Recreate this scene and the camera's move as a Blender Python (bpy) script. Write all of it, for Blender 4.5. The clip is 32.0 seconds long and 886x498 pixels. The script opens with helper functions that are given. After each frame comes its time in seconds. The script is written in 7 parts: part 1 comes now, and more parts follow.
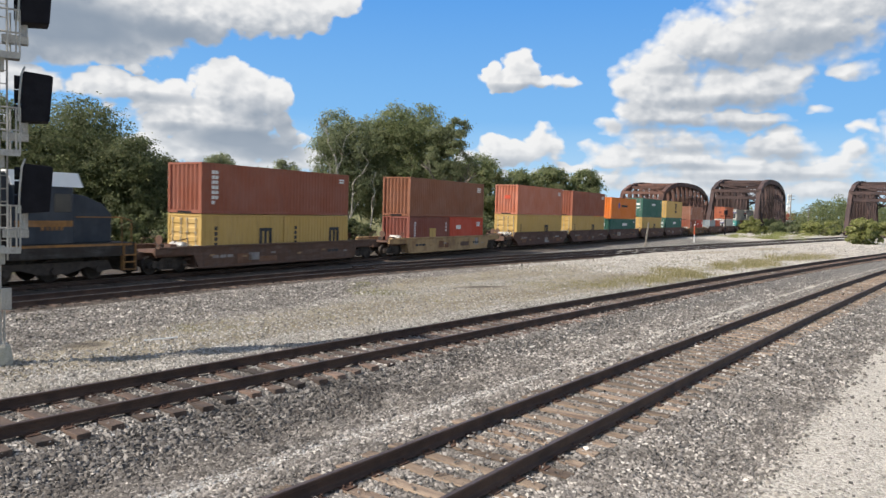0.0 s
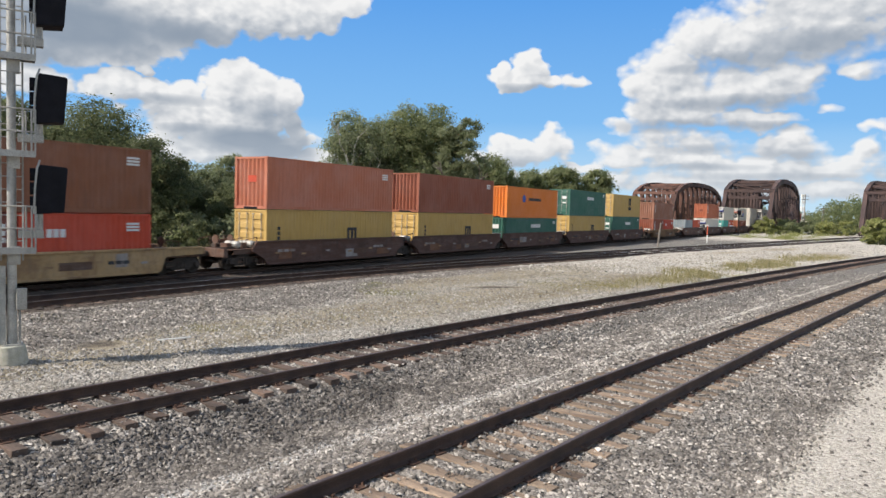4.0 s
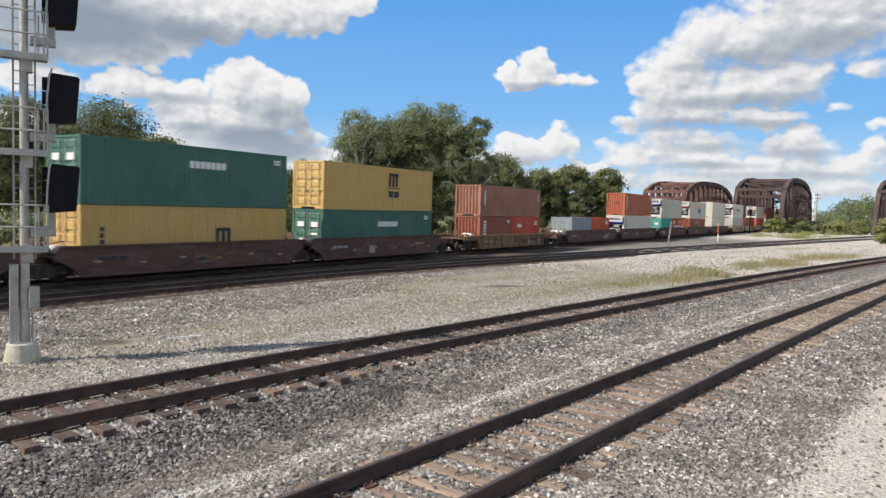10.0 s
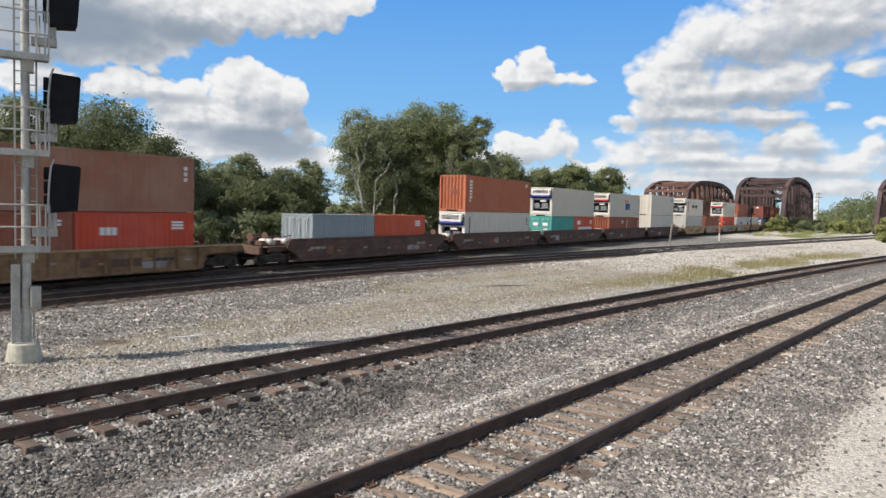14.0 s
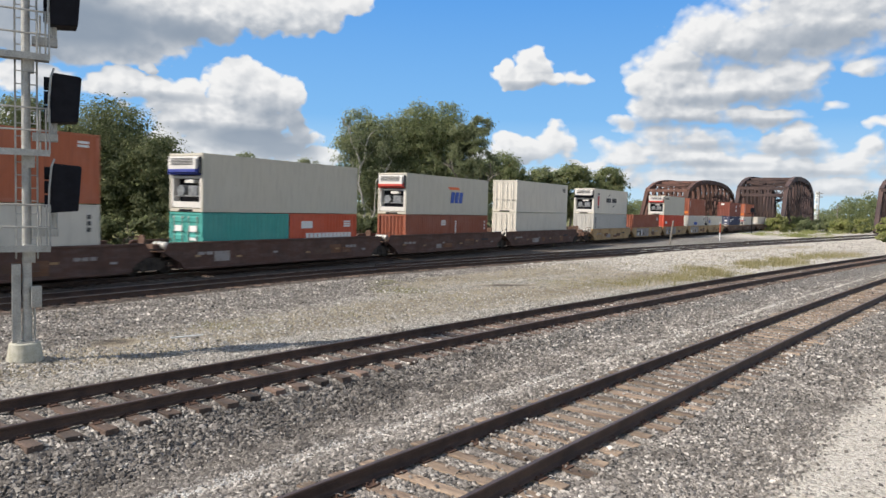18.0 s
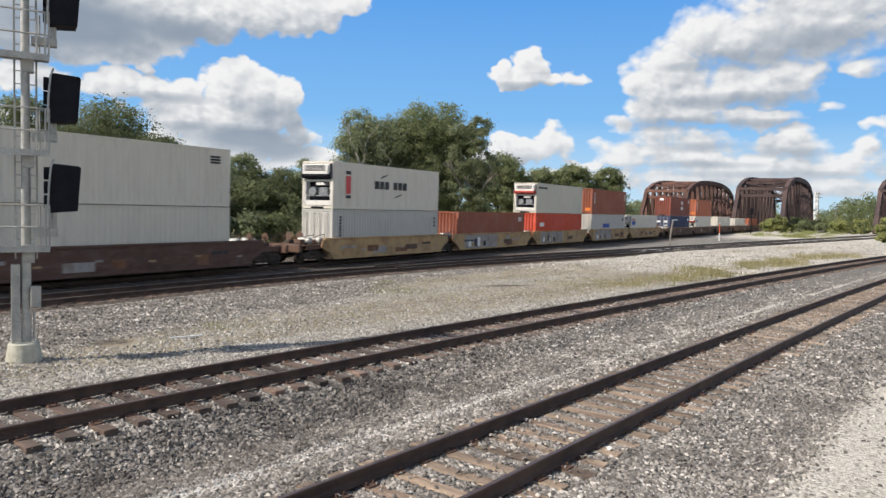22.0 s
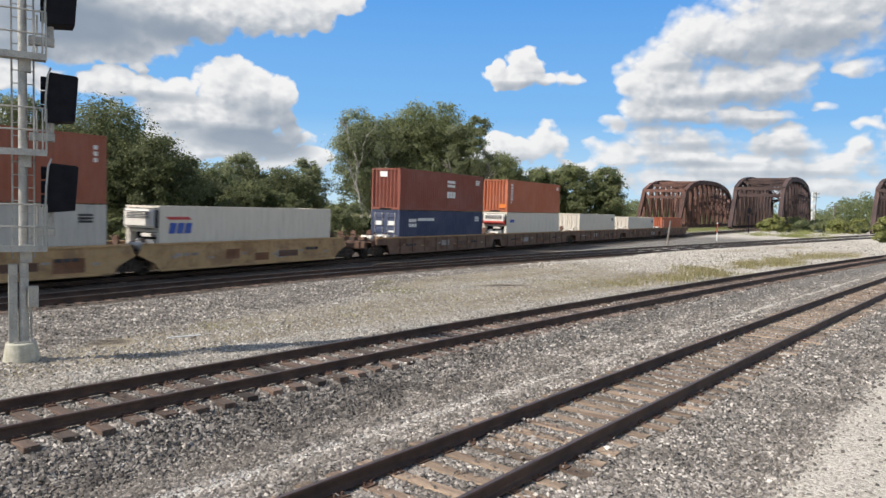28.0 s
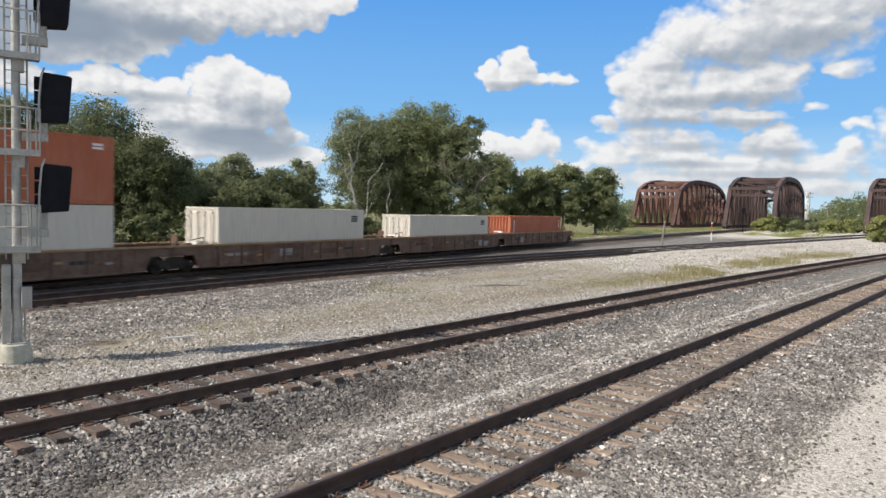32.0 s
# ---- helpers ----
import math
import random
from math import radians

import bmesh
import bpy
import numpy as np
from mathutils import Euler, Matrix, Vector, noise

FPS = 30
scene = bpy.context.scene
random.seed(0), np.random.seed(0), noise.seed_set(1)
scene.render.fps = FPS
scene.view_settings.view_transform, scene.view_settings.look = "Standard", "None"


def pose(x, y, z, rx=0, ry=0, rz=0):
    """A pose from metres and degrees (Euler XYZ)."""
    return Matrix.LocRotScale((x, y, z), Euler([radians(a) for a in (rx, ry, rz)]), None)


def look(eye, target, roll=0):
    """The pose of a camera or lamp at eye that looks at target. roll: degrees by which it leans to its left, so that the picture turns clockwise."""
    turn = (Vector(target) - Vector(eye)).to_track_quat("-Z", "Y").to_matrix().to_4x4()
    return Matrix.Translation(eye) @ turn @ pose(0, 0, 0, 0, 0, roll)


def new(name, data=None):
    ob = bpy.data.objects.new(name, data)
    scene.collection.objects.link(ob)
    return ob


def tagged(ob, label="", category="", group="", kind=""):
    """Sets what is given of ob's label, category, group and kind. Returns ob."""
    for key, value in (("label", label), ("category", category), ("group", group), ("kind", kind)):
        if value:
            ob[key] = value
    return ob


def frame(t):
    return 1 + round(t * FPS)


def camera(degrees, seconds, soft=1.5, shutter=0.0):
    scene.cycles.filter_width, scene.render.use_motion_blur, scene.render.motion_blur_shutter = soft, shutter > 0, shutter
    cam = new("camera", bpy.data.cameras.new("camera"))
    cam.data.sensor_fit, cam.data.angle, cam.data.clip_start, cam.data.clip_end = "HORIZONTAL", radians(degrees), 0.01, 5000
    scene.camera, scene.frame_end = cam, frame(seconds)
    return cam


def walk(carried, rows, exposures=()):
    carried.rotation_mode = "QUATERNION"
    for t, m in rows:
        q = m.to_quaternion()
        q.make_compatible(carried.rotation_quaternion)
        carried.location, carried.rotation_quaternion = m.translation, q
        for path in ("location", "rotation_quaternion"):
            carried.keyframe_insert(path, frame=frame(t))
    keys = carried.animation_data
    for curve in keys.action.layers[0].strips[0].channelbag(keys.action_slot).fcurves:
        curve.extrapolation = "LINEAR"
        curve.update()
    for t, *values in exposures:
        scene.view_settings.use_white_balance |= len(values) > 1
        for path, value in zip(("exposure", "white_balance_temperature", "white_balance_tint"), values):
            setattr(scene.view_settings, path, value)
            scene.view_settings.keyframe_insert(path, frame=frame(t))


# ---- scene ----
# ======== camera: it stands still beside the line and pans a little ========
EYE = Vector((0.0, 0.0, 3.45))
cam = camera(62.99, 32.0, soft=1.5, shutter=0.4)


def aim(yaw, pitch, roll):
    y, p = radians(yaw), radians(pitch)
    return look(EYE, EYE + Vector((math.sin(y) * math.cos(p), math.cos(y) * math.cos(p), math.sin(p))), roll)


walk(cam, [(t, aim(y, p, r)) for t, y, p, r in (
    (0.0, 1.75, -3.09, 1.63), (0.5, 1.82, -3.04, 1.64), (1.0, 1.8, -3.0, 1.62), (1.5, 1.71, -2.99, 1.6), (2.0, 1.55, -3.0, 1.6),
    (2.5, 1.34, -3.01, 1.59), (3.0, 1.12, -3.03, 1.59), (3.5, 0.96, -3.06, 1.58), (5.5, 0.61, -3.17, 1.61), (6, 0.54, -3.2, 1.6),
    (7, 0.39, -3.22, 1.57), (8, 0.28, -3.2, 1.53), (9, 0.17, -3.18, 1.55), (10, 0.09, -3.2, 1.59), (11, 0.06, -3.25, 1.58),
    (12, 0.01, -3.24, 1.58), (13, 0.0, -3.21, 1.55), (14, 0.0, -3.24, 1.52), (14.5, 0.01, -3.25, 1.5), (16.5, -0.02, -3.25, 1.48),
    (18, -0.04, -3.27, 1.5), (19, -0.02, -3.26, 1.49), (20, -0.01, -3.25, 1.5), (21, -0.01, -3.23, 1.53), (22, 0.0, -3.24, 1.53),
    (23, 0.01, -3.28, 1.55), (24, 0.05, -3.3, 1.52), (25, 0.02, -3.31, 1.51), (25.5, 0.02, -3.3, 1.5), (27.5, 0.16, -3.27, 1.53),
    (28, 0.16, -3.26, 1.54), (29, 0.18, -3.29, 1.54), (30, 0.24, -3.3, 1.52), (31, 0.38, -3.29, 1.48), (32, 0.55, -3.24, 1.49))])

# ======== daylight ========
SUN_AZ, SUN_EL = radians(-113.0), radians(42.0)
sun_way = Vector((math.sin(SUN_AZ) * math.cos(SUN_EL), math.cos(SUN_AZ) * math.cos(SUN_EL), math.sin(SUN_EL)))
sun = new("sun", bpy.data.lights.new("sun", "SUN"))
sun.data.energy, sun.data.angle, sun.data.color = 5.0, radians(0.55), (1.0, 0.905, 0.80)
sun.matrix_world = look(sun_way * 100, (0, 0, 0))
world = bpy.data.worlds.new("sky")
scene.world = world
world.use_nodes = True
wn = world.node_tree
sky_tex = wn.nodes.new("ShaderNodeTexSky")
sky_tex.sky_type, sky_tex.sun_disc = "NISHITA", False
sky_tex.sun_elevation, sky_tex.sun_rotation = SUN_EL, SUN_AZ
sky_tex.altitude, sky_tex.air_density, sky_tex.dust_density, sky_tex.ozone_density = 200, 1.0, 0.4, 2.5
wn.nodes["Background"].inputs["Strength"].default_value = 0.11
wn.links.new(sky_tex.outputs[0], wn.nodes["Background"].inputs["Color"])
scene.view_settings.exposure = 0.25

# ======== materials ========
def node(nt, kind, **values):
    n = nt.nodes.new(kind)
    for k, v in values.items():
        if k in n.inputs:
            n.inputs[k].default_value = v
    return n


def start(name):
    m = bpy.data.materials.new(name)
    m.use_nodes = True
    nt = m.node_tree
    return m, nt, nt.nodes["Principled BSDF"]


def calc(nt, op, a, b=None, c=None, clamp=False):
    n = nt.nodes.new("ShaderNodeMath")
    n.operation, n.use_clamp = op, clamp
    for i, v in enumerate((a, b, c)):
        if v is None:
            continue
        if isinstance(v, (int, float)):
            n.inputs[i].default_value = v
        else:
            nt.links.new(v, n.inputs[i])
    return n.outputs[0]


def blend(nt, fac, a, b, mode="MIX"):
    n = nt.nodes.new("ShaderNodeMix")
    n.data_type, n.blend_type = "RGBA", mode
    for sock, v in ((n.inputs["Factor"], fac), (n.inputs[6], a), (n.inputs[7], b)):
        if isinstance(v, (int, float)):
            sock.default_value = v
        elif isinstance(v, tuple):
            sock.default_value = (*v, 1)
        else:
            nt.links.new(v, sock)
    return n.outputs[2]


def grain(nt, scale, detail=4.0, rough=0.55, vec=None, distort=0.0):
    n = node(nt, "ShaderNodeTexNoise", Scale=scale, Detail=detail, Roughness=rough, Distortion=distort)
    if vec is not None:
        nt.links.new(vec, n.inputs["Vector"])
    return n.outputs[0]


def ramp(nt, fac, lo, hi):
    n = nt.nodes.new("ShaderNodeMapRange")
    n.inputs[1].default_value, n.inputs[2].default_value = lo, hi
    nt.links.new(fac, n.inputs[0])
    return n.outputs[0]


def coords(nt, which="Object", scale=(1, 1, 1), shift=True):
    tc = nt.nodes.new("ShaderNodeTexCoord")
    mp = nt.nodes.new("ShaderNodeMapping")
    mp.inputs["Scale"].default_value = scale
    nt.links.new(tc.outputs[which], mp.inputs["Vector"])
    if not shift:
        return mp.outputs[0]
    oi = nt.nodes.new("ShaderNodeObjectInfo")
    add = nt.nodes.new("ShaderNodeVectorMath")
    add.operation = "ADD"
    nt.links.new(mp.outputs[0], add.inputs[0])
    k = calc(nt, "MULTIPLY", oi.outputs["Random"], 37.0)
    cx = nt.nodes.new("ShaderNodeCombineXYZ")
    for i in range(3):
        nt.links.new(k, cx.inputs[i])
    nt.links.new(cx.outputs[0], add.inputs[1])
    return add.outputs[0]


def relief(nt, bsdf, height, strength, dist):
    b = node(nt, "ShaderNodeBump", Strength=strength, Distance=dist)
    nt.links.new(height, b.inputs["Height"])
    nt.links.new(b.outputs[0], bsdf.inputs["Normal"])


def surface(name, c1, c2, scale=3.0, rough=0.7, metal=0.0, bump=0.3, depth=0.01, fine=40.0, vary=0.0, stretch=(1, 1, 1)):
    """A worn surface of two tones: broad patches, fine grain, relief."""
    m, nt, b = start(name)
    v = coords(nt, scale=stretch)
    big, small = grain(nt, scale, 5, 0.6, v), grain(nt, fine, 3, 0.6, v)
    col = blend(nt, ramp(nt, big, 0.35, 0.65), c1, c2)
    col = blend(nt, 0.35, col, blend(nt, ramp(nt, small, 0.3, 0.7), (0.15, 0.15, 0.15), (0.9, 0.9, 0.9)), "OVERLAY")
    if vary:
        oi = nt.nodes.new("ShaderNodeObjectInfo")
        hsv = nt.nodes.new("ShaderNodeHueSaturation")
        nt.links.new(col, hsv.inputs["Color"])
        nt.links.new(calc(nt, "MULTIPLY_ADD", oi.outputs["Random"], 2 * vary, 1 - vary), hsv.inputs["Value"])
        col = hsv.outputs[0]
    nt.links.new(col, b.inputs["Base Color"])
    b.inputs["Metallic"].default_value = metal
    nt.links.new(calc(nt, "MULTIPLY_ADD", small, 0.25, rough - 0.12), b.inputs["Roughness"])
    relief(nt, b, small, bump, depth)
    return m


def paint(name, col, dirt=0.25, rough=0.5, rust=0.12, fade=0.15):
    """Sprayed steel with faded patches, streaks of dirt that run down, and rust specks."""
    m, nt, b = start(name)
    v, vs = coords(nt), coords(nt, scale=(2.2, 2.2, 0.25))
    patch, streak, speck = grain(nt, 0.55, 4, 0.6, v), grain(nt, 2.6, 5, 0.65, vs), grain(nt, 7.0, 6, 0.7, v)
    faded = tuple(min(1, c * 0.85 + 0.12) for c in col)
    c = blend(nt, calc(nt, "MULTIPLY", ramp(nt, patch, 0.4, 0.7), fade * 2), col, faded)
    c = blend(nt, calc(nt, "MULTIPLY", ramp(nt, streak, 0.48, 0.8), dirt * 2), c, tuple(x * 0.45 + 0.02 for x in col))
    c = blend(nt, calc(nt, "MULTIPLY", ramp(nt, speck, 0.66, 0.74), rust * 5, clamp=True), c, (0.13, 0.06, 0.035))
    nt.links.new(c, b.inputs["Base Color"])
    nt.links.new(calc(nt, "MULTIPLY_ADD", streak, 0.3, rough + 0.05), b.inputs["Roughness"])
    b.inputs["Specular IOR Level"].default_value = 0.38
    relief(nt, b, speck, 0.12, 0.01)
    return m


def worn(name, col, rust=(0.10, 0.055, 0.035), soot=(0.055, 0.045, 0.04), wear=0.6):
    """Old car paint: broad blotches of rust and soot, runs and scratches."""
    m, nt, b = start(name)
    v, vs, vl = coords(nt), coords(nt, scale=(3.0, 3.0, 0.5)), coords(nt, scale=(0.5, 1.0, 2.2))
    blot, run, scuff = grain(nt, 0.75, 6, 0.68, v, 0.4), grain(nt, 1.8, 5, 0.7, vs), grain(nt, 1.6, 6, 0.7, vl)
    c = blend(nt, calc(nt, "MULTIPLY", ramp(nt, scuff, 0.45, 0.7), 0.5), col, tuple(min(1, x * 0.8 + 0.10) for x in col))
    c = blend(nt, calc(nt, "MULTIPLY", ramp(nt, blot, 0.47, 0.62), wear), c, rust)
    c = blend(nt, calc(nt, "MULTIPLY", ramp(nt, run, 0.5, 0.75), wear), c, soot)
    c = blend(nt, calc(nt, "MULTIPLY", ramp(nt, grain(nt, 9.0, 5, 0.7, v), 0.6, 0.72), wear), c, rust)
    nt.links.new(c, b.inputs["Base Color"])
    b.inputs["Roughness"].default_value = 0.82
    b.inputs["Specular IOR Level"].default_value = 0.25
    relief(nt, b, blot, 0.15, 0.01)
    return m


def islands(name, tones, rough=0.9, soft=0.0, bump=0.0, patch=0.0, shade_or_stain=(0.055, 0.048, 0.042)):
    """Many small pieces in one mesh, each with its own tone."""
    m, nt, b = start(name)
    g = nt.nodes.new("ShaderNodeNewGeometry")
    cr = nt.nodes.new("ShaderNodeValToRGB")
    cr.color_ramp.interpolation = "LINEAR"
    e = cr.color_ramp.elements
    while len(e) < len(tones):
        e.new(0.5)
    for i, c in enumerate(tones):
        e[i].position, e[i].color = i / (len(tones) - 1), (*c, 1)
    nt.links.new(g.outputs["Random Per Island"], cr.inputs[0])
    col = cr.outputs[0]
    # noise patches: painted shade of hollows in ballast, tan stain in limestone gravel
    if patch:
        pv = coords(nt, shift=False)
        col = blend(nt, calc(nt, "MULTIPLY", ramp(nt, grain(nt, 0.9, 5, 0.65, pv), 0.42, 0.66), patch), col, shade_or_stain)
    nt.links.new(col, b.inputs["Base Color"])
    b.inputs["Roughness"].default_value = rough
    b.inputs["Specular IOR Level"].default_value = 0.25
    if soft:
        tr = nt.nodes.new("ShaderNodeBsdfTranslucent")
        nt.links.new(cr.outputs[0], tr.inputs[0])
        mx = nt.nodes.new("ShaderNodeMixShader")
        mx.inputs[0].default_value = soft
        nt.links.new(b.outputs[0], mx.inputs[1])
        nt.links.new(tr.outputs[0], mx.inputs[2])
        nt.links.new(mx.outputs[0], nt.nodes["Material Output"].inputs[0])
    if bump:
        v = coords(nt, shift=False)
        relief(nt, b, grain(nt, 60, 3, 0.6, v), bump, 0.01)
    return m


def ground_material():
    m, nt, b = start("ground")
    v = coords(nt, shift=False)

    def zone(key):
        a = nt.nodes.new("ShaderNodeAttribute")
        a.attribute_name = key
        return a.outputs["Fac"]
    turn = nt.nodes.new("ShaderNodeVectorRotate")
    turn.rotation_type = "Z_AXIS"
    turn.inputs["Angle"].default_value = 0.64
    nt.links.new(v, turn.inputs["Vector"])
    lengthen = nt.nodes.new("ShaderNodeVectorMath")
    lengthen.operation = "MULTIPLY"
    lengthen.inputs[1].default_value = (1.0, 0.28, 1.0)
    nt.links.new(turn.outputs[0], lengthen.inputs[0])
    n1, n2, n3 = grain(nt, 0.55, 6, 0.65, lengthen.outputs[0]), grain(nt, 2.5, 6, 0.7, v), grain(nt, 14.0, 5, 0.7, v)
    vor = node(nt, "ShaderNodeTexVoronoi", Scale=24.0)
    nt.links.new(v, vor.inputs["Vector"])
    cell = vor.outputs["Color"]
    sep = nt.nodes.new("ShaderNodeSeparateColor")
    nt.links.new(cell, sep.inputs[0])
    tone = sep.outputs[0]

    def edge(key, width=0.5):
        j = calc(nt, "MULTIPLY_ADD", calc(nt, "SUBTRACT", n2, 0.5), 0.9, calc(nt, "MULTIPLY_ADD", calc(nt, "SUBTRACT", n1, 0.5), 0.8, zone(key)))
        return ramp(nt, j, 0.5 - width / 2, 0.5 + width / 2)
    dirt = blend(nt, ramp(nt, n2, 0.35, 0.7), (0.26, 0.225, 0.16), (0.385, 0.34, 0.255))
    dirt = blend(nt, calc(nt, "MULTIPLY", ramp(nt, n1, 0.46, 0.62), 0.75), dirt, (0.20, 0.168, 0.108))
    pale = blend(nt, ramp(nt, tone, 0.1, 0.9), (0.40, 0.368, 0.312), (0.61, 0.57, 0.50))
    grey = blend(nt, ramp(nt, tone, 0.0, 1.0), (0.085, 0.078, 0.07), (0.31, 0.293, 0.262))
    dark = blend(nt, ramp(nt, tone, 0.0, 1.0), (0.05, 0.041, 0.034), (0.145, 0.124, 0.104))
    green = blend(nt, ramp(nt, n3, 0.3, 0.7), (0.13, 0.13, 0.055), (0.23, 0.215, 0.105))
    c = blend(nt, edge("pale"), dirt, pale)
    c = blend(nt, edge("grey"), c, grey)
    c = blend(nt, edge("dark", 0.35), c, dark)
    c = blend(nt, edge("grass", 0.4), c, green)
    c = blend(nt, 0.5, c, blend(nt, ramp(nt, n3, 0.25, 0.75), (0.2, 0.2, 0.2), (0.8, 0.8, 0.8)), "OVERLAY")
    nt.links.new(c, b.inputs["Base Color"])
    b.inputs["Roughness"].default_value = 0.95
    b.inputs["Specular IOR Level"].default_value = 0.2
    h = calc(nt, "MULTIPLY_ADD", vor.outputs["Distance"], -0.8, calc(nt, "MULTIPLY", n3, 0.8))
    relief(nt, b, h, 0.9, 0.05)
    return m


M_GROUND = ground_material()
# the dark patches here paint in the shadowy hollows of the ballast
M_STONE = islands("crushed_stone", [(0.090, 0.081, 0.072), (0.164, 0.151, 0.135), (0.217, 0.199, 0.178), (0.286, 0.263, 0.235), (0.366, 0.337, 0.299), (0.657, 0.615, 0.551)], 0.92, bump=0.3, patch=0.6)
# ballast tones darkened for the half-shaded shoulder and the gaps between its stones
M_COARSE_SHADED = islands("coarse_ballast_shaded", [(0.062, 0.056, 0.050), (0.114, 0.104, 0.094), (0.162, 0.148, 0.132), (0.218, 0.200, 0.179), (0.416, 0.387, 0.343)], 0.92, bump=0.3, patch=0.6)
M_DUST = islands("stone_dust", [(0.26, 0.255, 0.24), (0.38, 0.372, 0.35), (0.50, 0.49, 0.46), (0.66, 0.645, 0.61)], 0.92, bump=0.3)
M_PEBBLE = islands("limestone_gravel", [(0.150, 0.141, 0.124), (0.256, 0.242, 0.217), (0.359, 0.341, 0.308), (0.542, 0.518, 0.470)], 0.92, bump=0.3, patch=0.35, shade_or_stain=(0.22, 0.188, 0.132))
M_PALE = islands("pale_limestone", [(0.240, 0.224, 0.196), (0.352, 0.330, 0.288), (0.448, 0.424, 0.376), (0.560, 0.536, 0.480)], 0.92, bump=0.3)
M_RAIL = surface("rusty_rail", (0.055, 0.035, 0.028), (0.10, 0.062, 0.045), 2.0, 0.75, 0.25, 0.4, 0.004, 60)
M_RAILTOP = surface("rail_head", (0.075, 0.055, 0.05), (0.12, 0.09, 0.085), 3.0, 0.5, 0.5, 0.2, 0.002, 90)
M_SHINE = surface("polished_rail_head", (0.45, 0.45, 0.46), (0.6, 0.6, 0.6), 3.0, 0.32, 0.9, 0.1, 0.001, 90)
M_TIE = surface("weathered_tie", (0.14, 0.10, 0.073), (0.31, 0.235, 0.165), 1.4, 0.9, 0, 0.8, 0.02, 26, vary=0.38, stretch=(0.35, 2.5, 2.5))
M_TIE_DARK = surface("tarred_tie", (0.052, 0.042, 0.036), (0.165, 0.112, 0.084), 0.6, 0.9, 0, 0.8, 0.02, 26, vary=0.5, stretch=(0.35, 2.5, 2.5))
M_PLATE = surface("tie_plate", (0.07, 0.04, 0.03), (0.13, 0.075, 0.05), 6, 0.8, 0.3, 0.4, 0.004, 60)
M_GALV = surface("galvanised_steel", (0.31, 0.305, 0.28), (0.43, 0.42, 0.39), 4, 0.55, 0.35, 0.15, 0.003, 50)
M_CONCRETE = surface("cast_concrete", (0.36, 0.345, 0.27), (0.48, 0.465, 0.39), 5, 0.9, 0, 0.4, 0.006, 60)
M_BLACK = surface("matt_black", (0.005, 0.005, 0.008), (0.010, 0.010, 0.014), 4, 0.7, 0, 0.15, 0.003, 40)
M_BLACK.node_tree.nodes["Principled BSDF"].inputs["Specular IOR Level"].default_value = 0.18
M_LENS = surface("dark_lens", (0.02, 0.02, 0.022), (0.03, 0.03, 0.03), 4, 0.15, 0, 0, 0.001, 40)
M_BRIDGE = surface("rusted_bridge_steel", (0.043, 0.031, 0.032), (0.088, 0.055, 0.048), 0.35, 0.85, 0.1, 0.4, 0.02, 6, vary=0.3)
M_BRIDGE_RED = surface("red_brown_bridge_steel", (0.07, 0.04, 0.034), (0.145, 0.074, 0.056), 0.4, 0.85, 0.1, 0.4, 0.02, 6, vary=0.35)
M_BARK = surface("bark", (0.14, 0.12, 0.10), (0.26, 0.235, 0.20), 3, 0.95, 0, 0.8, 0.03, 20)
M_BARK_PALE = surface("pale_dead_wood", (0.28, 0.265, 0.235), (0.40, 0.38, 0.34), 3, 0.95, 0, 0.5, 0.02, 20)
M_LEAF = islands("leaves", [(0.196, 0.236, 0.122), (0.242, 0.278, 0.143), (0.287, 0.318, 0.160), (0.346, 0.359, 0.193)], 0.6, 0.7)
# M_LEAF darkened: the shade of the thicket is put into these tones
M_LEAF_SHADED = islands("shaded_thicket_leaves", [(0.114, 0.141, 0.072), (0.148, 0.173, 0.085), (0.180, 0.203, 0.100), (0.223, 0.238, 0.125)], 0.6, 0.7)
M_LEAF_LIGHT = islands("yellowish_leaves", [(0.22, 0.245, 0.085), (0.29, 0.315, 0.11), (0.35, 0.365, 0.14), (0.40, 0.40, 0.19)], 0.6, 0.55)
M_LEAF_OLIVE = islands("greyish_leaves", [(0.202, 0.233, 0.133), (0.243, 0.277, 0.154), (0.285, 0.317, 0.179), (0.344, 0.360, 0.222)], 0.6, 0.7)
M_WEED = islands("dry_weeds", [(0.17, 0.165, 0.07), (0.26, 0.235, 0.11), (0.36, 0.315, 0.165), (0.45, 0.40, 0.25)], 0.8, 0.3)
M_WHEEL = surface("wheel_steel", (0.03, 0.024, 0.02), (0.06, 0.045, 0.035), 5, 0.7, 0.4, 0.2, 0.003, 40)
M_TRUCK = surface("truck_grime", (0.035, 0.029, 0.025), (0.075, 0.058, 0.046), 4, 0.85, 0.1, 0.3, 0.006, 30)
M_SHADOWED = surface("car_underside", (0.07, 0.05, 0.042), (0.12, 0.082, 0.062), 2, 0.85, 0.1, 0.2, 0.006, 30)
M_WHITE = paint("white_lettering", (0.72, 0.72, 0.70), 0.1, 0.6, 0.02)
M_DARKMARK = paint("dark_lettering", (0.03, 0.03, 0.035), 0.05, 0.6, 0.0)


